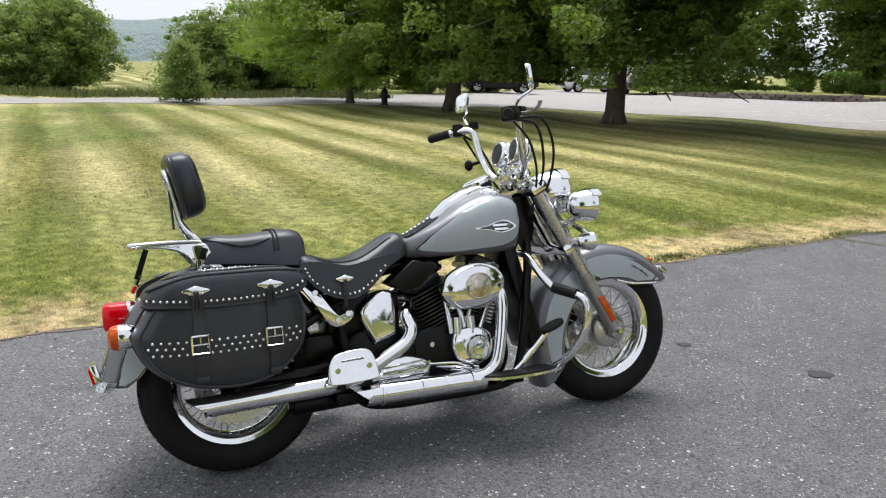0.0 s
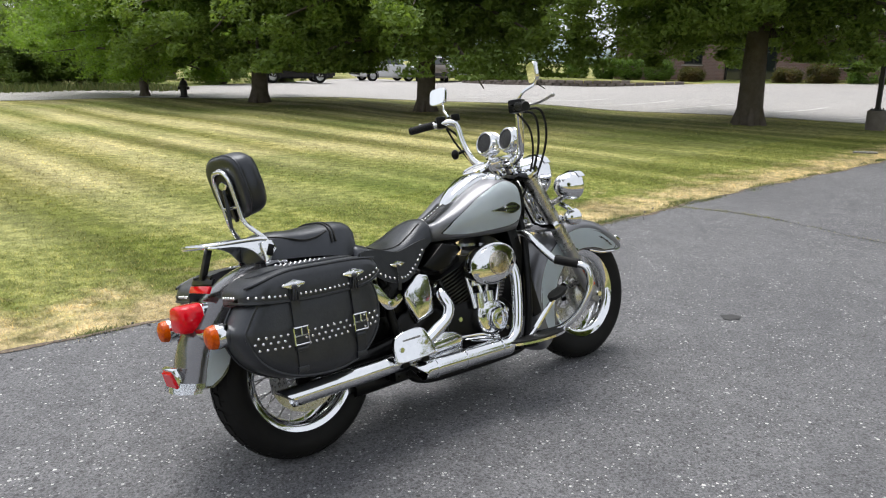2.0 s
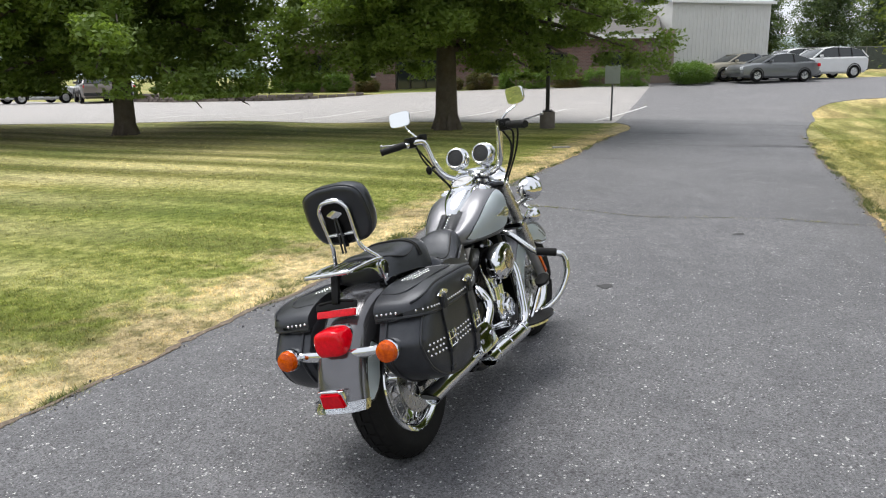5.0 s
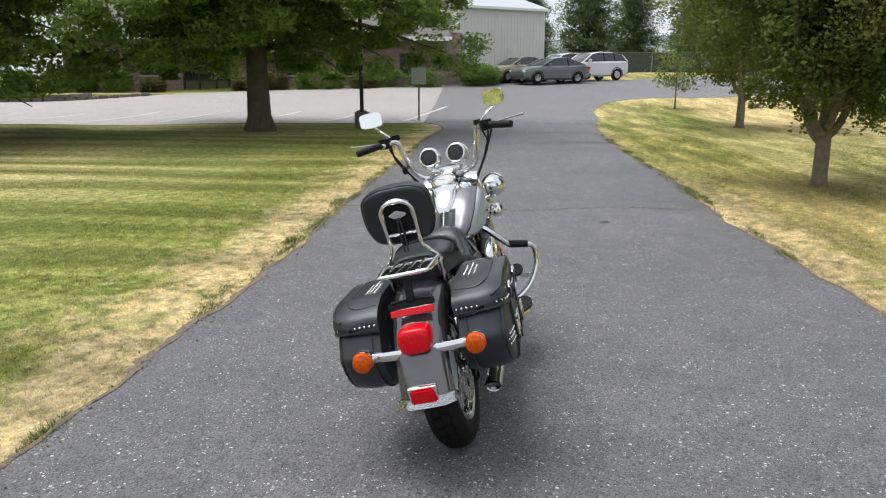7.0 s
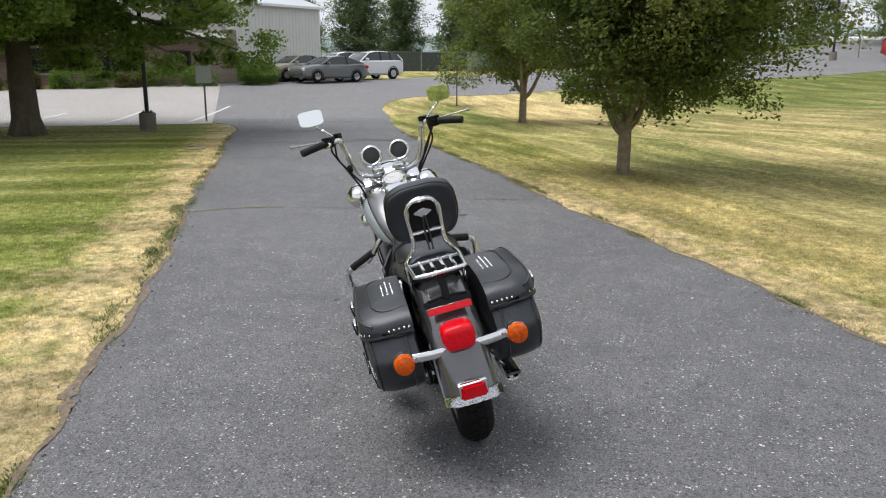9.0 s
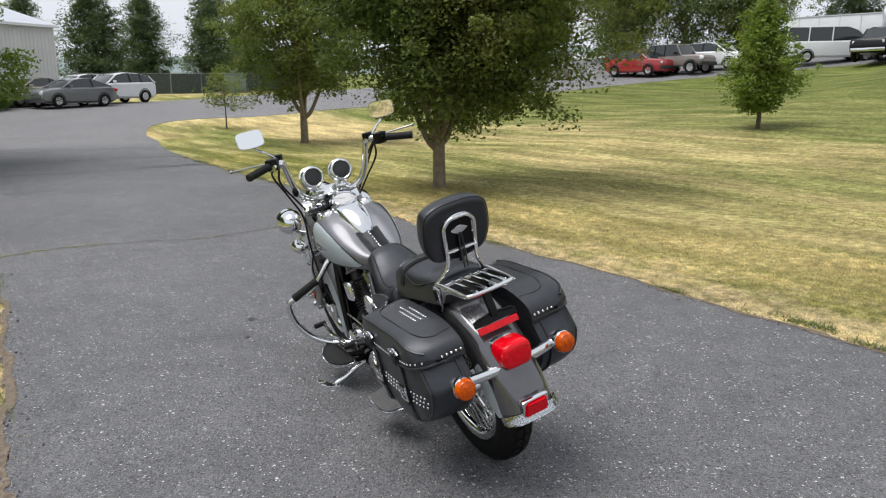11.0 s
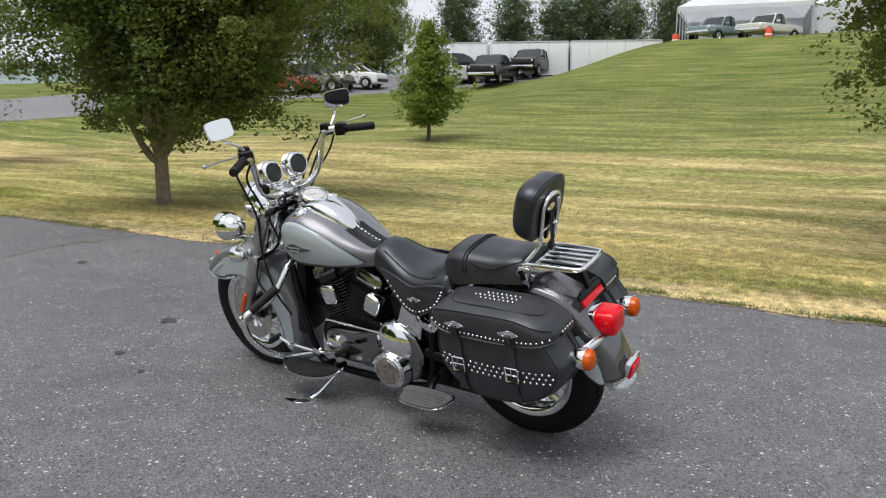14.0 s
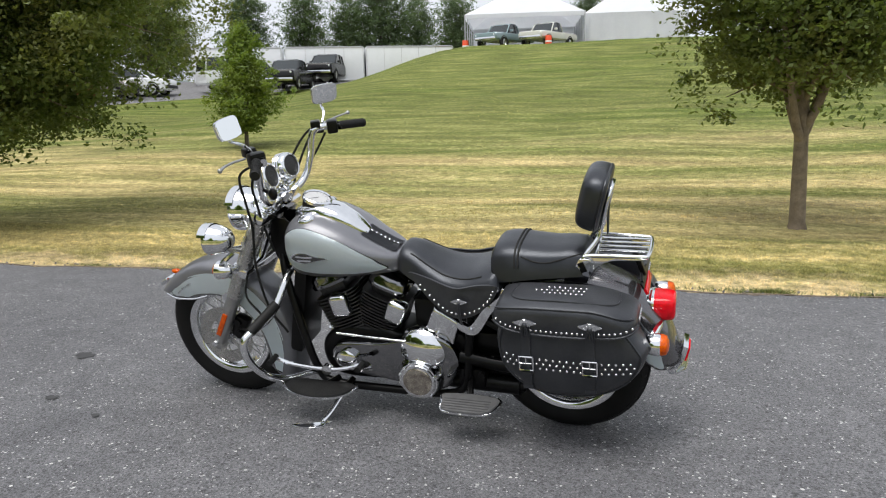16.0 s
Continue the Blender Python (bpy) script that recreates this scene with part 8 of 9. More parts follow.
lowm = pipe("silencer", [(0.985, -0.218, 0.226), (0.94, -0.219, 0.226), (0.75, -0.219, 0.228), (0.52, -0.219, 0.231), (0.485, -0.219, 0.231)], 0.040, CHROME, "long chrome silencer", 4)
upm = pipe("silencer", [(0.52, -0.202, 0.303), (0.45, -0.203, 0.30), (0.36, -0.205, 0.288), (0.15, -0.207, 0.282), (-0.05, -0.208, 0.276), (-0.085, -0.208, 0.275)], 0.037, CHROME, "slash-cut chrome silencer", 4)
bm = B()
rod(bm, (-0.0855, -0.208, 0.275), (-0.088, -0.208, 0.2745), 0.031, seg=20)
for v in bm.verts:
    v.co.x -= (v.co.z - 0.275) * 1.3
bp("exhaust_mouth", bm, BLACK_METAL, upm)
for v in upm.data.vertices:      # the end is cut on the slant, longer above
    if v.co.x < -0.075:
        v.co.x -= (v.co.z - 0.275) * 1.3
for v in lowm.data.vertices:
    if v.co.x < 0.495:
        v.co.x -= (v.co.z - 0.231) * 1.2
for x in (0.93, 0.72, 0.56):
    bm = B()
    lathe(bm, [(0.0405, -0.006), (0.0435, -0.004), (0.0435, 0.004), (0.0405, 0.006)], Matrix.Translation((x, -0.219, 0.2285)) @ Matrix.Rotation(radians(90), 4, "Y"), 24)
    bp("clamp", bm, CHROME, lowm)
# passenger board folded up (right): chrome plate with three bolts
bm = side_prism(smooth_loop([(0.352, 0.318), (0.368, 0.378), (0.41, 0.403), (0.505, 0.407), (0.535, 0.375), (0.545, 0.318), (0.53, 0.298), (0.375, 0.292)], 3), -0.232, -0.252, 0.005)
for v in bm.verts:
    v.co.y += (v.co.z - 0.36) * 0.3
pb = bp("passenger_board", bm, CHROME, None, "folded chrome passenger footboard")
bm = B()
for x, z in ((0.39, 0.342), (0.51, 0.348)):
    rod(bm, (x, -0.249 + (z - 0.36) * 0.3, z), (x, -0.257 + (z - 0.36) * 0.3, z), 0.010, seg=12)
rod(bm, (0.345, -0.245, 0.290), (0.56, -0.245, 0.298), 0.013, seg=12)
bp("hinge", bm, CHROME, pb)
for x in (0.40, 0.50):
    bp("hinge_lug", box(B(), (0.035, 0.04, 0.034), pose(x, -0.24, 0.288), 0.007), BLACK_METAL, pb)
bp("lettering_bar", box(B(), (0.085, 0.002, 0.012), pose(0.45, -0.2485, 0.372, 17, -3, 0)), STEEL, pb)
bm = B()
box(bm, (0.08, 0.05, 0.04), pose(0.44, -0.15, 0.222), 0.008)
for x in (0.42, 0.46):
    rod(bm, (x, -0.173, 0.222), (x, -0.181, 0.222), 0.008, seg=8)
bp("bracket", bm, BLACK_METAL, None, "black mounting bracket")


# -- primary drive (left) --
bm = side_prism(smooth_loop([(0.50, 0.35), (0.54, 0.44), (0.63, 0.475), (0.72, 0.45), (0.85, 0.415), (1.0, 0.405), (1.07, 0.385), (1.10, 0.325), (1.07, 0.265), (0.98, 0.245), (0.80, 0.222), (0.66, 0.195), (0.56, 0.215), (0.52, 0.28)], 4), 0.105, 0.168, 0.02, 4)
pr = bp("primary_cover", bm, SHADED_CHROME, None, "chrome primary cover, dark reflections in its colour", 30)
bm = B()
lathe(bm, [(0.104, -0.07), (0.104, -0.02), (0.100, 0.0), (0.094, 0.008), (0.092, 0.020), (0.086, 0.030), (0.080, 0.031), (0.077, 0.036), (0.0, 0.041)], Matrix.Translation((0.672, 0.184, 0.272)) @ Matrix.Rotation(radians(-90), 4, "X"), 48)
db = bp("derby_cover", bm, CHROME, pr, "round chrome clutch cover")
bm = B()
lathe(bm, [(0.064, 0.036), (0.064, 0.0425), (0.060, 0.044), (0.0, 0.0455)], Matrix.Translation((0.672, 0.184, 0.272)) @ Matrix.Rotation(radians(-90), 4, "X"), 40)
bp("emblem", bm, EMBLEM_MOTTLE, db, "etched emblem disc, gold reflections in its colour")
for k in range(5):
    a = k * 2 * math.pi / 5 + 0.3
    bp("bolt", rod(B(), (0.672 + 0.086 * math.cos(a), 0.208, 0.272 + 0.086 * math.sin(a)), (0.672 + 0.086 * math.cos(a), 0.219, 0.272 + 0.086 * math.sin(a)), 0.0055, seg=8), CHROME, db)
bm = B()
ball(bm, (0.655, 0.125, 0.385), 0.112, (1.08, 0.68, 0.96), 36)
bp("starter_cover", bm, CHROME, None, "domed chrome clutch housing")
for k in range(5):
    a = radians(20 + k * 35)
    bp("bolt", rod(B(), (0.655 + 0.118 * math.cos(a), 0.13, 0.385 + 0.104 * math.sin(a)), (0.655 + 0.118 * math.cos(a), 0.150, 0.385 + 0.104 * math.sin(a)), 0.009, seg=8), CHROME)
bm = B()
lathe(bm, [(0.05, -0.02), (0.05, 0.012), (0.04, 0.02), (0.0, 0.024)], Matrix.Translation((1.01, 0.18, 0.325)) @ Matrix.Rotation(radians(-90), 4, "X"), 30)
bp("inspection_cover", bm, CHROME, pr)

# -- boards, pegs, crash bar, stand --
PAD_GREY = surf("worn_pad_rubber", (0.060, 0.060, 0.062), (0.095, 0.095, 0.097), 20, 0.5, 0.65)


def board(name, outline, y, z, tilt, label, pad_mat=GRIP):
    bm = B()
    m = Matrix.Translation((0, y, z)) @ Matrix.Rotation(radians(tilt), 4, "X")
    prism(bm, outline, 0.010, m, 0.003)
    b = bp(name, bm, CHROME, None, label)
    cx = sum(p[0] for p in outline) / len(outline)
    cy = sum(p[1] for p in outline) / len(outline)
    bm = B()
    prism(bm, [(cx + (x - cx) * 0.93, cy + (v - cy) * 0.9) for x, v in outline], 0.006, m @ Matrix.Translation((0, 0, 0.008)), 0.002)
    for k in range(5 if pad_mat is PAD_GREY else 0):
        box(bm, (0.20, 0.006, 0.004), m @ Matrix.Translation((cx, cy - 0.03 + k * 0.015, 0.012)))
    bp("rubber_pad", bm, pad_mat, b, "ribbed rubber pad" if pad_mat is PAD_GREY else "smooth black rubber pad")
    return b


half_moon = smooth_loop([(0.965, -0.045), (0.97, 0.01), (1.03, 0.055), (1.13, 0.07), (1.23, 0.055), (1.305, 0.01), (1.31, -0.045), (1.14, -0.05)], 4)
board("footboard", half_moon, 0.268, 0.220, -4, "half-moon rider footboard")
board("footboard", [(x, -v) for x, v in reversed(half_moon)], -0.262, 0.232, 0, "half-moon rider footboard")
rear_moon = smooth_loop([(0.315, -0.05), (0.32, 0.03), (0.36, 0.062), (0.45, 0.066), (0.54, 0.058), (0.555, 0.0), (0.55, -0.05)], 4)
board("footboard", rear_moon, 0.270, 0.222, -6, "passenger footboard", PAD_GREY)
for sd in (-1, 1):
    bm = B()
    tube(bm, [(1.10, sd * 0.13, 0.19), (1.12, sd * 0.20, 0.20), (1.14, sd * 0.25, 0.21)], 0.016, 8, 4)
    tube(bm, [(1.03, sd * 0.13, 0.19), (1.03, sd * 0.20, 0.20), (1.04, sd * 0.25, 0.21)], 0.014, 8, 4)
    bp("board_bracket", bm, BLACK_METAL, None)
bm = B()
tube(bm, [(0.46, 0.13, 0.25), (0.45, 0.19, 0.235), (0.44, 0.24, 0.21)], 0.016, 8, 4)
rod(bm, (0.40, 0.16, 0.30), (0.40, 0.18, 0.30), 0.016, seg=8)
bp("board_bracket", bm, BLACK_METAL, None)
for sd in (-1, 1):       # engine guard
    bm = B()
    tube(bm, [(1.285, sd * 0.05, 0.70), (1.275, sd * 0.13, 0.685), (1.295, sd * 0.21, 0.60), (1.325, sd * 0.262, 0.545), (1.36, sd * 0.342, 0.525), (1.378, sd * 0.38, 0.50), (1.382, sd * 0.385, 0.44), (1.37, sd * 0.37, 0.375), (1.34, sd * 0.322, 0.295), (1.30, sd * 0.248, 0.24), (1.24, sd * 0.15, 0.215), (1.19, sd * 0.10, 0.205)], 0.0165, 12, 5)
    eg = bp("engine_guard", bm, CHROME, None, "chrome engine guard")
    bm = B()
    rod(bm, (1.318 if sd < 0 else 1.297, sd * (0.252 if sd < 0 else 0.212), 0.556 if sd < 0 else 0.598), (1.362, sd * 0.348, 0.527), 0.022, seg=16)
    bp("highway_peg", bm, GRIP, eg, "black rubber highway peg")
# brake pedal (right)
bm = B()
tube(bm, [(1.06, -0.20, 0.20), (1.14, -0.215, 0.24), (1.22, -0.235, 0.32), (1.275, -0.255, 0.385)], 0.012, 8, 5)
bk = bp("brake_pedal", bm, CHROME, None, "chrome brake pedal")
bm = B()
prism(bm, ngon(0.05, 22, 1.1, 0.78), 0.018, Matrix.Translation((1.29, -0.262, 0.402)) @ Matrix.Rotation(radians(-22), 4, "Y"), 0.005)
bp("rubber_pad", bm, GRIP, bk)
# heel-toe shifter (left)
bm = B()
tube(bm, [(1.345, 0.235, 0.335), (1.27, 0.238, 0.315), (1.13, 0.232, 0.30), (1.02, 0.228, 0.305), (0.92, 0.225, 0.335)], 0.0095, 8, 5)
lathe(bm, [(0.024, -0.012), (0.024, 0.012), (0.0, 0.016)], Matrix.Translation((1.09, 0.232, 0.30)) @ Matrix.Rotation(radians(-90), 4, "X"), 18)
sh = bp("shift_lever", bm, CHROME, None, "chrome heel-toe shift lever")
bm = B()
rod(bm, (1.345, 0.225, 0.337), (1.345, 0.29, 0.337), 0.014, seg=12)
bp("shift_peg", bm, GRIP, sh)
bp("shift_peg", rod(B(), (0.92, 0.22, 0.337), (0.92, 0.275, 0.337), 0.014, seg=12), GRIP, sh)
bm = B()
rod(bm, (1.05, 0.17, 0.45), (0.72, 0.17, 0.435), 0.006)
bp("shift_rod", bm, CHROME, None)
# kickstand
bm = B()
tube(bm, [(1.03, 0.14, 0.175), (1.06, 0.20, 0.145), (1.085, 0.27, 0.105), (1.105, 0.325, 0.086)], 0.014, 10, 4)
ks = bp("kickstand", bm, CHROME, None, "chrome kickstand")
bm = B()
prism(bm, smooth_loop([(1.07, 0.30), (1.10, 0.365), (1.16, 0.39), (1.22, 0.385), (1.21, 0.36), (1.15, 0.345), (1.12, 0.31)], 3), 0.010, Matrix.Translation((0, 0, 0.083)) @ Matrix.Rotation(radians(13.7), 4, "X") @ Matrix.Translation((0, 0, -0.083)), 0.003)
bp("kickstand_foot", bm, CHROME, ks)

# -- backrest and rack --
bm = B()
for sd in (-1, 1):
    tube(bm, [(-0.012, sd * 0.114, 0.795), (-0.034, sd * 0.104, 0.842), (-0.062, sd * 0.084, 0.876), (-0.086, sd * 0.064, 0.915), (-0.100, sd * 0.063, 0.98), (-0.115, sd * 0.066, 1.048), (-0.121, sd * 0.060, 1.072), (-0.128, sd * 0.036, 1.095), (-0.129, sd * 0.0, 1.098)], 0.0085, 10, 4)
rod(bm, (-0.098, -0.063, 0.965), (-0.098, 0.063, 0.965), 0.006)
sb = bp("sissy_bar", bm, CHROME, None, "chrome sissy bar")
for sd in (-1, 1):
    bp("side_plate", side_prism(smooth_loop([(-0.040, 0.730), (0.044, 0.734), (0.040, 0.745), (0.014, 0.775), (-0.008, 0.824), (-0.018, 0.832), (-0.05, 0.83), (-0.058, 0.82), (-0.048, 0.775)], 2), sd * 0.108, sd * 0.117, 0.003), CHROME, sb, "chrome docking plate")
    bp("latch", box(B(), (0.024, 0.006, 0.042), pose(-0.024, sd * 0.1185, 0.797, 0, 22, 0), 0.003), BLACK_METAL, sb)
# pad: thick rounded cushion leaning back
PADM = Matrix.Translation((-0.068, 0, 1.045)) @ Matrix.Rotation(radians(-14), 4, "Y")
bm = B()
o = smooth_loop([(-0.10, -0.105), (0.0, -0.118), (0.10, -0.105), (0.136, -0.05), (0.142, 0.02), (0.128, 0.088), (0.07, 0.116), (0.0, 0.12), (-0.07, 0.116), (-0.128, 0.088), (-0.142, 0.02), (-0.136, -0.05)], 4)
rings = []
for d, s in ((-0.036, 0.80), (-0.036, 0.9), (-0.03, 0.97), (-0.01, 1.0), (0.015, 0.99), (0.035, 0.95), (0.050, 0.86), (0.058, 0.68), (0.062, 0.35)):
    rings.append([PADM @ Vector((d, y * s, z * s)) for y, z in o])
loft(bm, rings)
pad = bp("backrest_pad", bm, VINYL, sb, "black padded backrest", 60)
bm = B()
lp = [PADM @ Vector((-0.024, y * 0.985, z * 0.985)) for y, z in o]
tube(bm, lp + lp[:1], 0.004, 6, 1)
bp("piping", bm, VINYL, pad)
bm = B()            # inner chrome frame and back plate
tube(bm, [PADM @ Vector((-0.042, y, z)) for y, z in ((-0.062, -0.10), (-0.06, 0.0), (-0.052, 0.055), (0.0, 0.072), (0.052, 0.055), (0.06, 0.0), (0.062, -0.10))], 0.006, 8, 5)
box(bm, (0.006, 0.11, 0.012), PADM @ Matrix.Translation((-0.042, 0, -0.07)), 0.003)
bp("pad_frame", bm, CHROME, pad)
bm = B()
prism(bm, smooth_loop([(-0.05, -0.10), (0.05, -0.10), (0.05, 0.04), (0.0, 0.058), (-0.05, 0.04)], 2), 0.006, PADM @ Matrix.Translation((-0.038, 0, 0)) @ Matrix(((0, 0, 1, 0), (1, 0, 0, 0), (0, 1, 0, 0), (0, 0, 0, 1))))
box(bm, (0.01, 0.022, 0.11), PADM @ Matrix.Translation((-0.043, 0, -0.07)), 0.004)
bp("pad_back", bm, BLACK_METAL, pad)
bm = B()
oc = smooth_loop([(-0.036, 0.0), (-0.018, 0.012), (0, 0.018), (0.018, 0.012), (0.036, 0.0), (0.012, -0.014), (0, -0.02), (-0.012, -0.014)], 3)
prism(bm, oc, 0.006, PADM @ Matrix.Translation((-0.045, 0, 0.012)) @ Matrix(((0, 0, 1, 0), (1, 0, 0, 0), (0, 1, 0, 0), (0, 0, 0, 1))), 0.002)
bp("concho", bm, CHROME, pad, "chrome concho ornament")
bm = B()
for k in (-1, 1):
    tube(bm, [PADM @ Vector((-0.048, 0.004 * k, 0.0)), PADM @ Vector((-0.058, 0.008 * k, -0.06)), PADM @ Vector((-0.075, 0.007 * k, -0.14))], 0.004, 5, 4)
bp("lace", bm, LEATHER, pad, "black leather lace")
# luggage rack
bm = B()
RK = [(-0.03, 0.108, 0.838), (-0.06, 0.106, 0.842), (-0.12, 0.104, 0.843), (-0.24, 0.098, 0.840), (-0.264, 0.084, 0.840), (-0.270, 0.0, 0.840)]
tube(bm, RK + [(x, -y, z) for x, y, z in reversed(RK[:-1])], 0.0085, 10, 5)
rk = bp("luggage_rack", bm, CHROME, None, "chrome luggage rack")
for y in (-0.06, -0.02, 0.02, 0.06):
    bm = B()
    box(bm, (0.19, 0.014, 0.010), pose(-0.170, y, 0.846), 0.004)
    bp("slat", bm, CHROME, rk)
bm = B()
box(bm, (0.012, 0.20, 0.012), pose(-0.075, 0, 0.838), 0.004)
bp("rack_stay", bm, CHROME, rk)
for sd in (-1, 1):       # tapering side brackets under the rails
    bp("side_bracket", side_prism(smooth_loop([(-0.045, 0.84), (-0.15, 0.842), (-0.245, 0.838), (-0.245, 0.832), (-0.16, 0.828), (-0.105, 0.815), (-0.07, 0.79), (-0.05, 0.762), (-0.035, 0.765), (-0.035, 0.80)], 2), sd * 0.100, sd * 0.107, 0.003), CHROME, rk, "tapering chrome side bracket")
# oil lines and small fittings low on the engine's right side
for k in range(3):
    bm = B()
    tube(bm, [(0.86 - k * 0.03, -0.118, 0.27 + k * 0.012), (0.90, -0.150, 0.262 + k * 0.014), (0.95, -0.158, 0.252 + k * 0.010), (1.0, -0.150, 0.246 + k * 0.008)], 0.0055, 8, 4)
    bp("oil_line", bm, CHROME, None, "thin chrome oil line")
for x, z in ((0.80, 0.30), (0.82, 0.37), (0.86, 0.24), (1.09, 0.28), (1.10, 0.36)):
    bp("bolt", rod(B(), (x, -0.10, z), (x, -0.118, z), 0.011, seg=6), CHROME, None)

# ---- grass blades and weeds near the lane ----
def blades(name, label, X, Y, Hh, seed, material, wide=0.006, category="grass", lean=1.1):
    rng = np.random.default_rng(seed)
    k = len(X)
    Z = land(X, Y) - 0.014
    a = rng.uniform(0, 2 * math.pi, k)
    t = rng.uniform(0, 2 * math.pi, k)
    ln = Hh * lean * rng.uniform(0.2, 1.4, k)
    w = wide * rng.uniform(0.6, 1.4, k)
    base = np.stack([X, Y, Z], -1)
    side = np.stack([np.cos(a) * w, np.sin(a) * w, np.zeros(k)], -1)
    tip = base + np.stack([np.cos(t) * ln, np.sin(t) * ln, Hh], -1)
    v = np.stack([base - side, base + side, tip], 1).reshape(-1, 3)
    f = np.arange(3 * k).reshape(-1, 3)
    return tagged(grid_mesh(name, v, f, material, smooth=False), label, category, kind="stuff")


rng = np.random.default_rng(77)


def edge_noise(a):
    return 0.05 * np.sin(a * 2.3) + 0.04 * np.sin(a * 5.1 + 1) + 0.03 * np.sin(a * 11.0)


for side, (e, out) in enumerate(((EDGE_L, -1), (EDGE_R, 1))):
    for k, d0, d1, h, w, pw in ((150000, -0.04, 2.4, 0.02, 0.0030, 1.1), (120000, 0.6, 12.0, 0.018, 0.0055, 1.5), (24000, 4.0, 30.0, 0.022, 0.012, 1.7)):
        a = -7 + (23 if d1 < 3 else 37) * rng.uniform(0, 1, k) ** (1.0 if d1 < 3 else 1.35)
        d = d0 + (d1 - d0) * rng.uniform(0, 1, k) ** pw
        X, Y = spot(a, e + out * (d + edge_noise(a) * (d < 0.6)))
        blades("grass", "short mown grass, dry at the lane's edge", X, Y, h * rng.uniform(0.5, 1.35, k), 5 + side * 7 + int(d1), BLADES, w)


def weed_mat(name, c1, c2):
    m, nt, p = nodes_of(name)
    isl = nt.nodes.new("ShaderNodeNewGeometry").outputs["Random Per Island"]
    nt.links.new(mix_node(nt, isl, c1, c2), p.inputs["Base Color"])
    p.inputs["Roughness"].default_value = 0.7
    return m


WEED = weed_mat("green_weeds", (0.07, 0.11, 0.022), (0.20, 0.21, 0.06))
CRACK_WEED = weed_mat("dry_crack_weeds", (0.13, 0.16, 0.035), (0.40, 0.36, 0.14))
for side, (e, out) in enumerate(((EDGE_L, -1), (EDGE_R, 1))):
    X, Y = [], []
    for c in range(40):
        ca = rng.uniform(-6, 16)
        cd = abs(rng.normal(0.0, 0.07))
        k = int(rng.uniform(60, 420))
        sz = rng.uniform(0.03, 0.10)
        x, y = spot(ca + rng.normal(0, sz * 2.2, k), e + out * (cd + rng.normal(0, sz * 0.55, k)))
        X.append(x)
        Y.append(y)
    X, Y = np.concatenate(X), np.concatenate(Y)
    blades("weeds", "green weed tufts along the asphalt edge", X, Y, rng.uniform(0.02, 0.045, len(X)), 60 + side, WEED, 0.0042, "weeds", 1.4)

# ---- crumbled earth along the two edges of the lane ----
SOIL = surf("dry_dark_soil", (0.07, 0.052, 0.040), (0.24, 0.19, 0.14), 40, 0.95, bump=0.8, bscale=90, bdist=0.006)
for e, out in ((EDGE_L, -1), (EDGE_R, 1)):
    r = np.random.default_rng(31 + out)
    k = 1500
    a = np.linspace(-7, 17, k)
    w = np.abs(np.convolve(r.normal(0, 1, k), np.ones(9) / 3, "same")) * 0.012 + np.abs(np.convolve(r.normal(0, 1, k), np.ones(60) / 8, "same")) * 0.009
    base = e + (0.05 * np.sin(a * 0.8) + 0.025 * np.sin(a * 3.7) + 0.015 * np.sin(a * 9.1) if out < 0 else 0.05 * np.sin(a * 0.9 + 1) + 0.025 * np.sin(a * 3.1) + 0.015 * np.sin(a * 8.3))
    rows = []
    for d, z in ((-w * 0.8 - 0.004, 0.0075), (w * 0.2, 0.012), (w * 1.2 + 0.01, -0.006)):
        x, y = spot(a, base + out * d)
        rows.append(np.stack([x, y, land(x, y) + z], -1))
    co = np.stack(rows, 1).reshape(-1, 3)
    i = np.arange(k * 3).reshape(k, 3)
    f = np.stack([i[:-1, :-1], i[1:, :-1], i[1:, 1:], i[:-1, 1:]], -1).reshape(-1, 4)
    tagged(grid_mesh("soil", co, f, SOIL), "crumbled dark soil along the asphalt edge", "soil", kind="stuff")
    # loose stones and crumbs of asphalt
    bm = B()
    for j in range(420):
        x, y = spot(r.uniform(-6, 15), e + out * r.normal(0.0, 0.06))
        q = r.uniform(0.003, 0.011)
        bmesh.ops.create_icosphere(bm, subdivisions=1, radius=q, matrix=pose(x, y, height(x, y) + 0.006, *r.uniform(0, 360, 3)) @ Matrix.Diagonal((1.3, 1, 0.6, 1)))
    part_ob = part("crumbs", bm, ROAD)
    tagged(part_ob, "loose asphalt crumbs along the lane's edge", "gravel", kind="stuff")

# ---- seams, cracks and stains in the asphalt ----
CRACK = surf("crack", (0.02, 0.02, 0.021), (0.035, 0.034, 0.033), 20, 0.95)
STAIN = surf("oil_stain", (0.035, 0.035, 0.037), (0.055, 0.055, 0.057), 12, 0.6, 0.75)


def crack(pts, w, seed, label="dark crack across the asphalt lane"):
    r = np.random.default_rng(seed)
    c = resample(pts, 90)
    c = c + np.stack([np.convolve(r.normal(0, 0.02, 90), np.ones(4) / 3, "same")] * 2, -1) * np.array((1, 0.4))
    bm = B()
    rows = []
    for i, (x, y) in enumerate(c):
        q = c[min(i + 1, 89)] - c[max(i - 1, 0)]
        nn = np.array((-q[1], q[0])) / (np.hypot(*q) + 1e-9) * w * r.uniform(0.25, 1.0)
        z = height(x, y) + 0.0085
        rows.append([bm.verts.new((x - nn[0], y - nn[1], z)), bm.verts.new((x + nn[0], y + nn[1], z))])
    skin(bm, rows, closed=False, cap=False)
    return tagged(part("crack", bm, CRACK), label, "crack", "cracks", "structure")


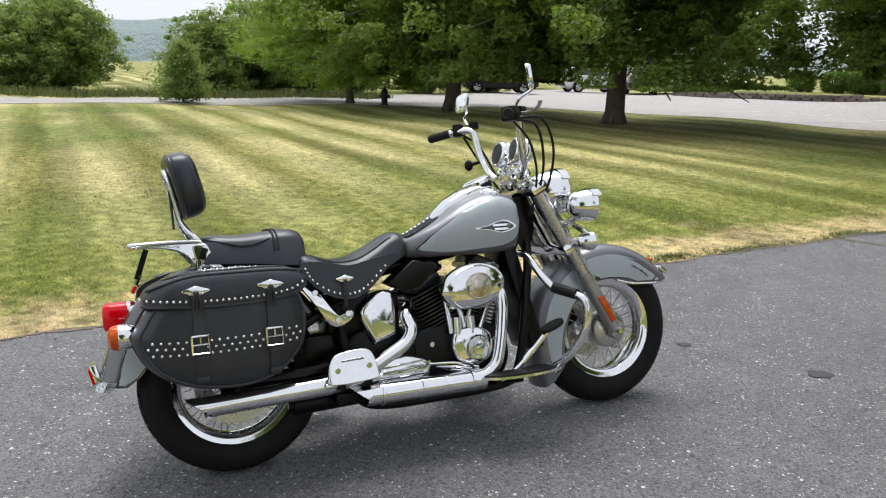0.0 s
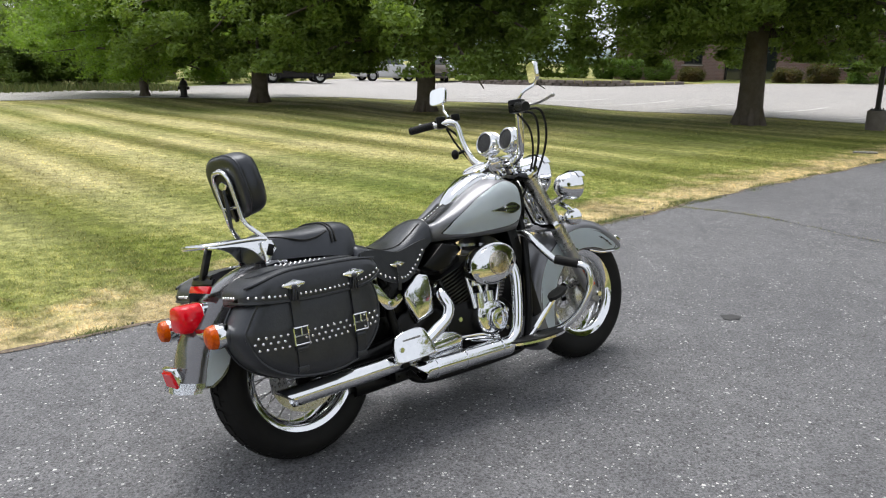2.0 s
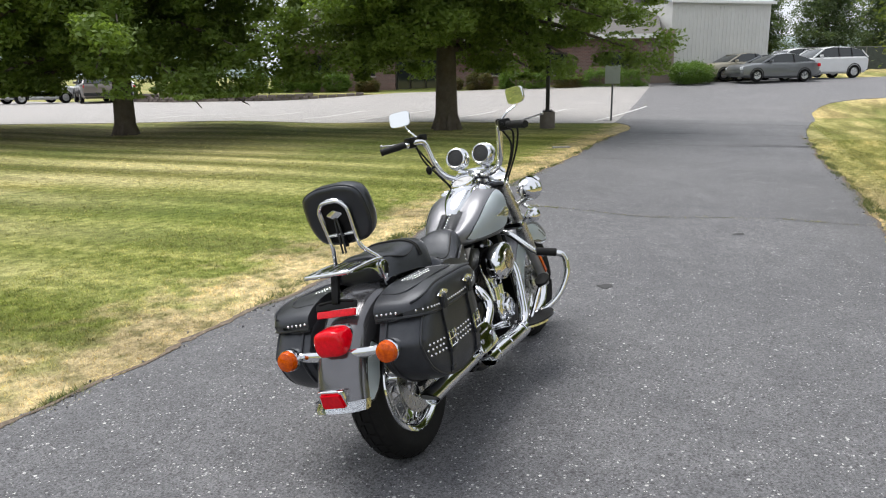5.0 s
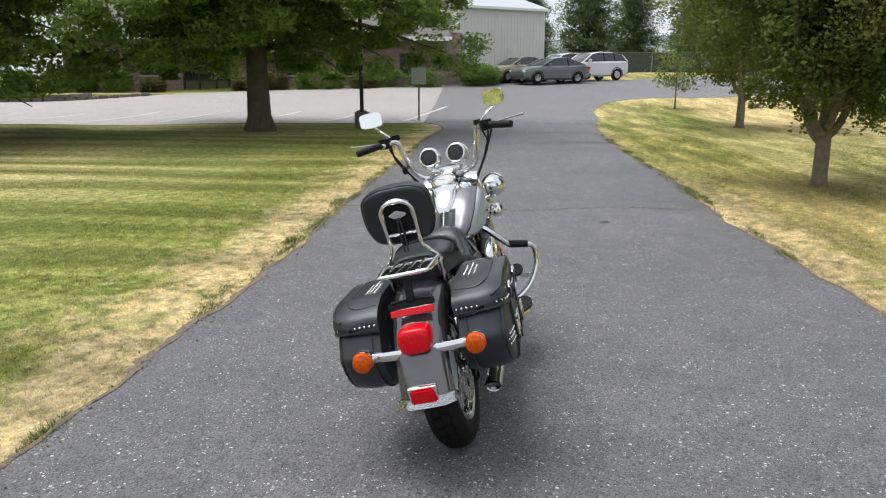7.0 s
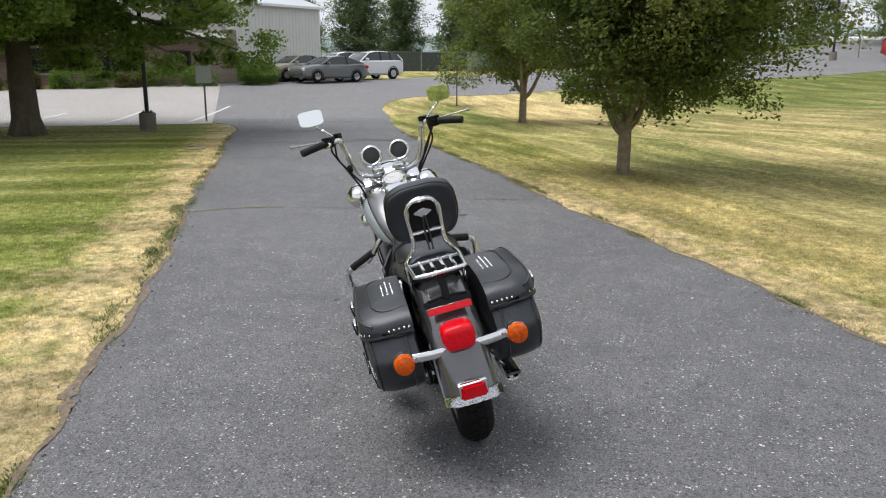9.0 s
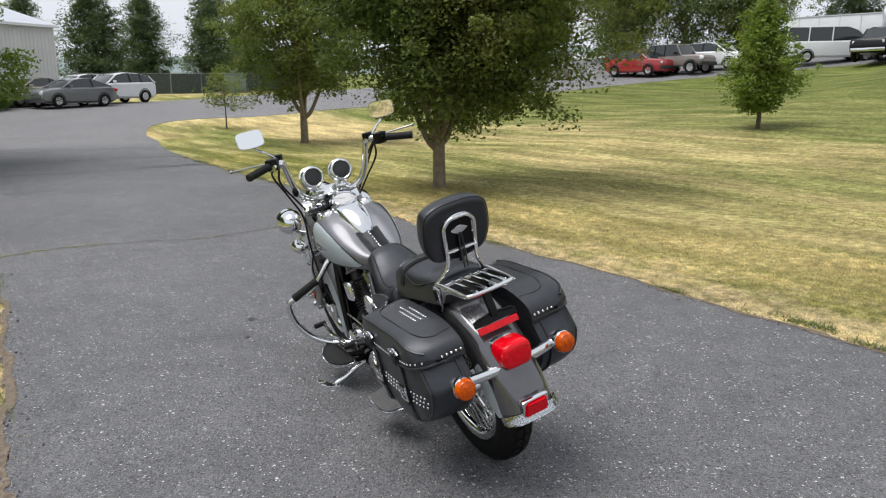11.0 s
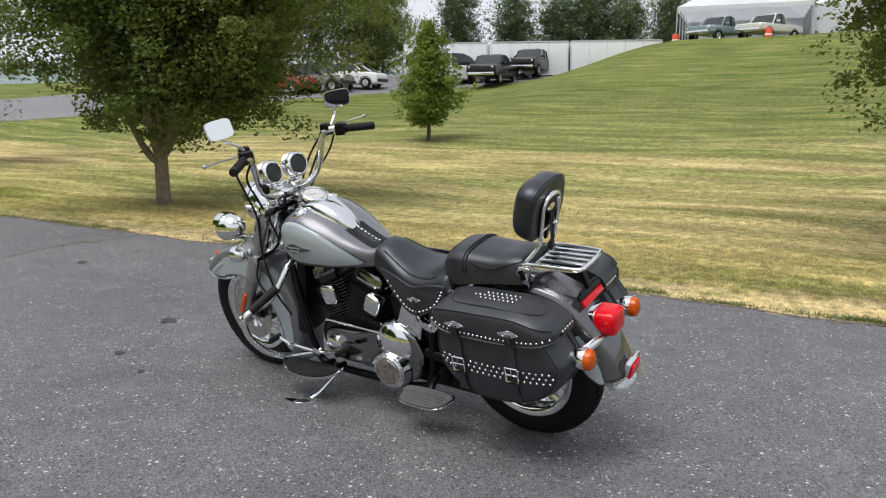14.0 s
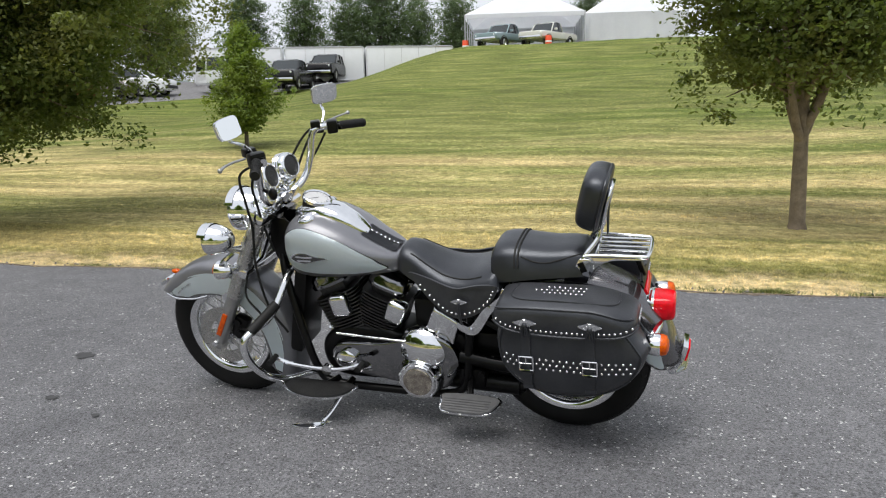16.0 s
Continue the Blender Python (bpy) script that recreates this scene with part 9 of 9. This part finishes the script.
MAIN = [spot(4.26, -4.42), spot(4.46, -3.8), spot(4.40, -3.1), spot(4.22, -2.6), spot(4.20, -2.1), spot(4.38, -1.5), spot(4.50, -0.95), spot(4.43, -0.5), spot(4.38, 0.05)]
crack(MAIN, 0.008, 1)
crack([spot(9.9, -4.4), spot(10.0, -3.9), spot(10.1, -3.3)], 0.02, 5)
crack([spot(13.5, -4.3), spot(13.3, -2.6), spot(13.5, 0.0)], 0.034, 2)
crack([spot(16.6, -4.3), spot(16.8, -2.0), spot(16.5, 0.1)], 0.036, 3)
crack([spot(21.0, -4.6), spot(21.0, -2.2), spot(20.9, 0.4)], 0.05, 4)
X, Y = [], []
cc = resample(MAIN, 60)
for i, (x, y) in enumerate(cc):
    k = int(rng.uniform(0, 70) * (1.9 if i < 16 or 46 < i < 53 else (0.9 if 24 < i < 42 else 0.3)))
    X.append(x + rng.normal(0, 0.025, k))
    Y.append(y + rng.normal(0, 0.025, k))
X, Y = np.concatenate(X), np.concatenate(Y)
blades("weeds", "grass growing out of a crack in the lane", X, Y, rng.uniform(0.012, 0.036, len(X)), 90, CRACK_WEED, 0.0048, "weeds", 1.3)


def stain(x, y, r, seed):
    q = np.random.default_rng(seed)
    bm = B()
    c = bm.verts.new((x, y, height(x, y) + 0.0085))
    ring = [bm.verts.new((x + r * q.uniform(0.6, 1.2) * math.cos(a) * 1.4, y + r * q.uniform(0.6, 1.2) * math.sin(a), height(x, y) + 0.0085)) for a in np.linspace(0, 2 * math.pi, 18)[:-1]]
    for i in range(17):
        bm.faces.new((c, ring[i], ring[(i + 1) % 17]))
    tagged(part("stain", bm, STAIN), "dark oil spot on the asphalt", "stain", "stains", "structure")


stain(1.92, 3.62, 0.055, 1)
stain(1.35, 4.0, 0.03, 2)
stain(0.95, 3.95, 0.02, 3)
stain(4.4, 3.9, 0.05, 4)


# rough uncut grass at the foot of the hedgerow
X, Y = [], []
line = resample([(-42, 26), (-30, 30), (-14, 31.0), (-3, 36.0)], 400)
for x, y in line:
    k = 34
    X.append(x + rng.normal(0, 0.3, k))
    Y.append(y + rng.normal(0, 0.7, k))
X, Y = np.concatenate(X), np.concatenate(Y)
blades("tall_grass", "rough uncut grass below the hedgerow", X, Y, rng.uniform(0.12, 0.42, len(X)), 95, WEED, 0.022, "grass", 0.5)


# ---- small things far off ----
GREEN_BOX = surf("green_cabinet_paint", (0.13, 0.17, 0.145), (0.18, 0.22, 0.19), 3, 0.5, 0.6)
FENCE_SCREEN = surf("dark_fence_screen", (0.03, 0.04, 0.038), (0.06, 0.075, 0.07), 4, 0.8, bump=0.3)
ROPE = surf("speckled_rope", (0.02, 0.02, 0.02), (0.62, 0.60, 0.55), 60, 0.8)


def utility_box(x, y, yaw):
    ob = thing("utility_box", "grey-green electrical cabinet on a concrete pad", "electrical box", pose(x, y, height(x, y), 0, 0, yaw))
    part("pad", box(B(), (2.0, 1.7, 0.16), pose(0, 0, 0.05), 0.02), CONCRETE, ob)
    part("body", box(B(), (1.55, 1.2, 1.3), pose(0, 0, 0.78), 0.04), GREEN_BOX, ob)
    part("lid", box(B(), (1.65, 1.3, 0.09), pose(0, 0, 1.46), 0.03), GREEN_BOX, ob)
    for sx in (-0.39, 0.39):
        door = part("door", box(B(), (0.72, 0.03, 1.15), pose(sx, -0.615, 0.78), 0.01), GREEN_BOX, ob)
        part("handle", box(B(), (0.04, 0.04, 0.14), pose(sx * 0.2, -0.645, 0.8), 0.01), PLASTIC, door)


def screen_fence(x, y, yaw, n):
    ob = thing("screen_fence", "dark screened wire fence below the pines", "fence", pose(x, y, height(x, y) - 0.05, 0, 0, yaw))
    for i in range(n + 1):
        part("post", rod(B(), (i * 2.5, 0, 0), (i * 2.5, 0, 1.75), 0.035, seg=8), GALV, ob)
    for i in range(n):
        part("panel", box(B(), (2.4, 0.02, 1.55), pose(i * 2.5 + 1.25, 0.0, 0.9)), FENCE_SCREEN, ob)
    for z in (0.12, 1.7):
        part("rail", rod(B(), (0, 0.03, z), (n * 2.5, 0.03, z), 0.02, seg=8), GALV, ob)


def hydrant(x, y):
    ob = thing("hydrant", "dark squat hydrant beside the shade tree", "hydrant", pose(x, y, height(x, y)))
    bm = B()
    lathe(bm, [(0, -0.05), (0.16, -0.05), (0.16, 0.04), (0.12, 0.06), (0.12, 0.4), (0.15, 0.42), (0.15, 0.46), (0.11, 0.56), (0.04, 0.62), (0.04, 0.68), (0, 0.69)], None, 18)
    part("barrel", bm, BLACK_POLE, ob)
    for sx in (-1, 1):
        part("nozzle", rod(B(), (sx * 0.1, 0, 0.33), (sx * 0.2, 0, 0.33), 0.055, seg=10), BLACK_POLE, ob)


utility_box(*spot(56.5, 13.2), -60)
screen_fence(*spot(61.0, 2.0), -58, 9)
hydrant(-2.35, 29.3)
bm = B()
tube(bm, [(9.86 + 0.06 * k, 11.06 - 0.03 * k + 0.02 * (k % 2), height(10.0, 11.0) + 0.03) for k in range(7)], 0.022, 7, 3)
tagged(part("rope", bm, ROPE), "short length of speckled rope lying in the grass", "rope")
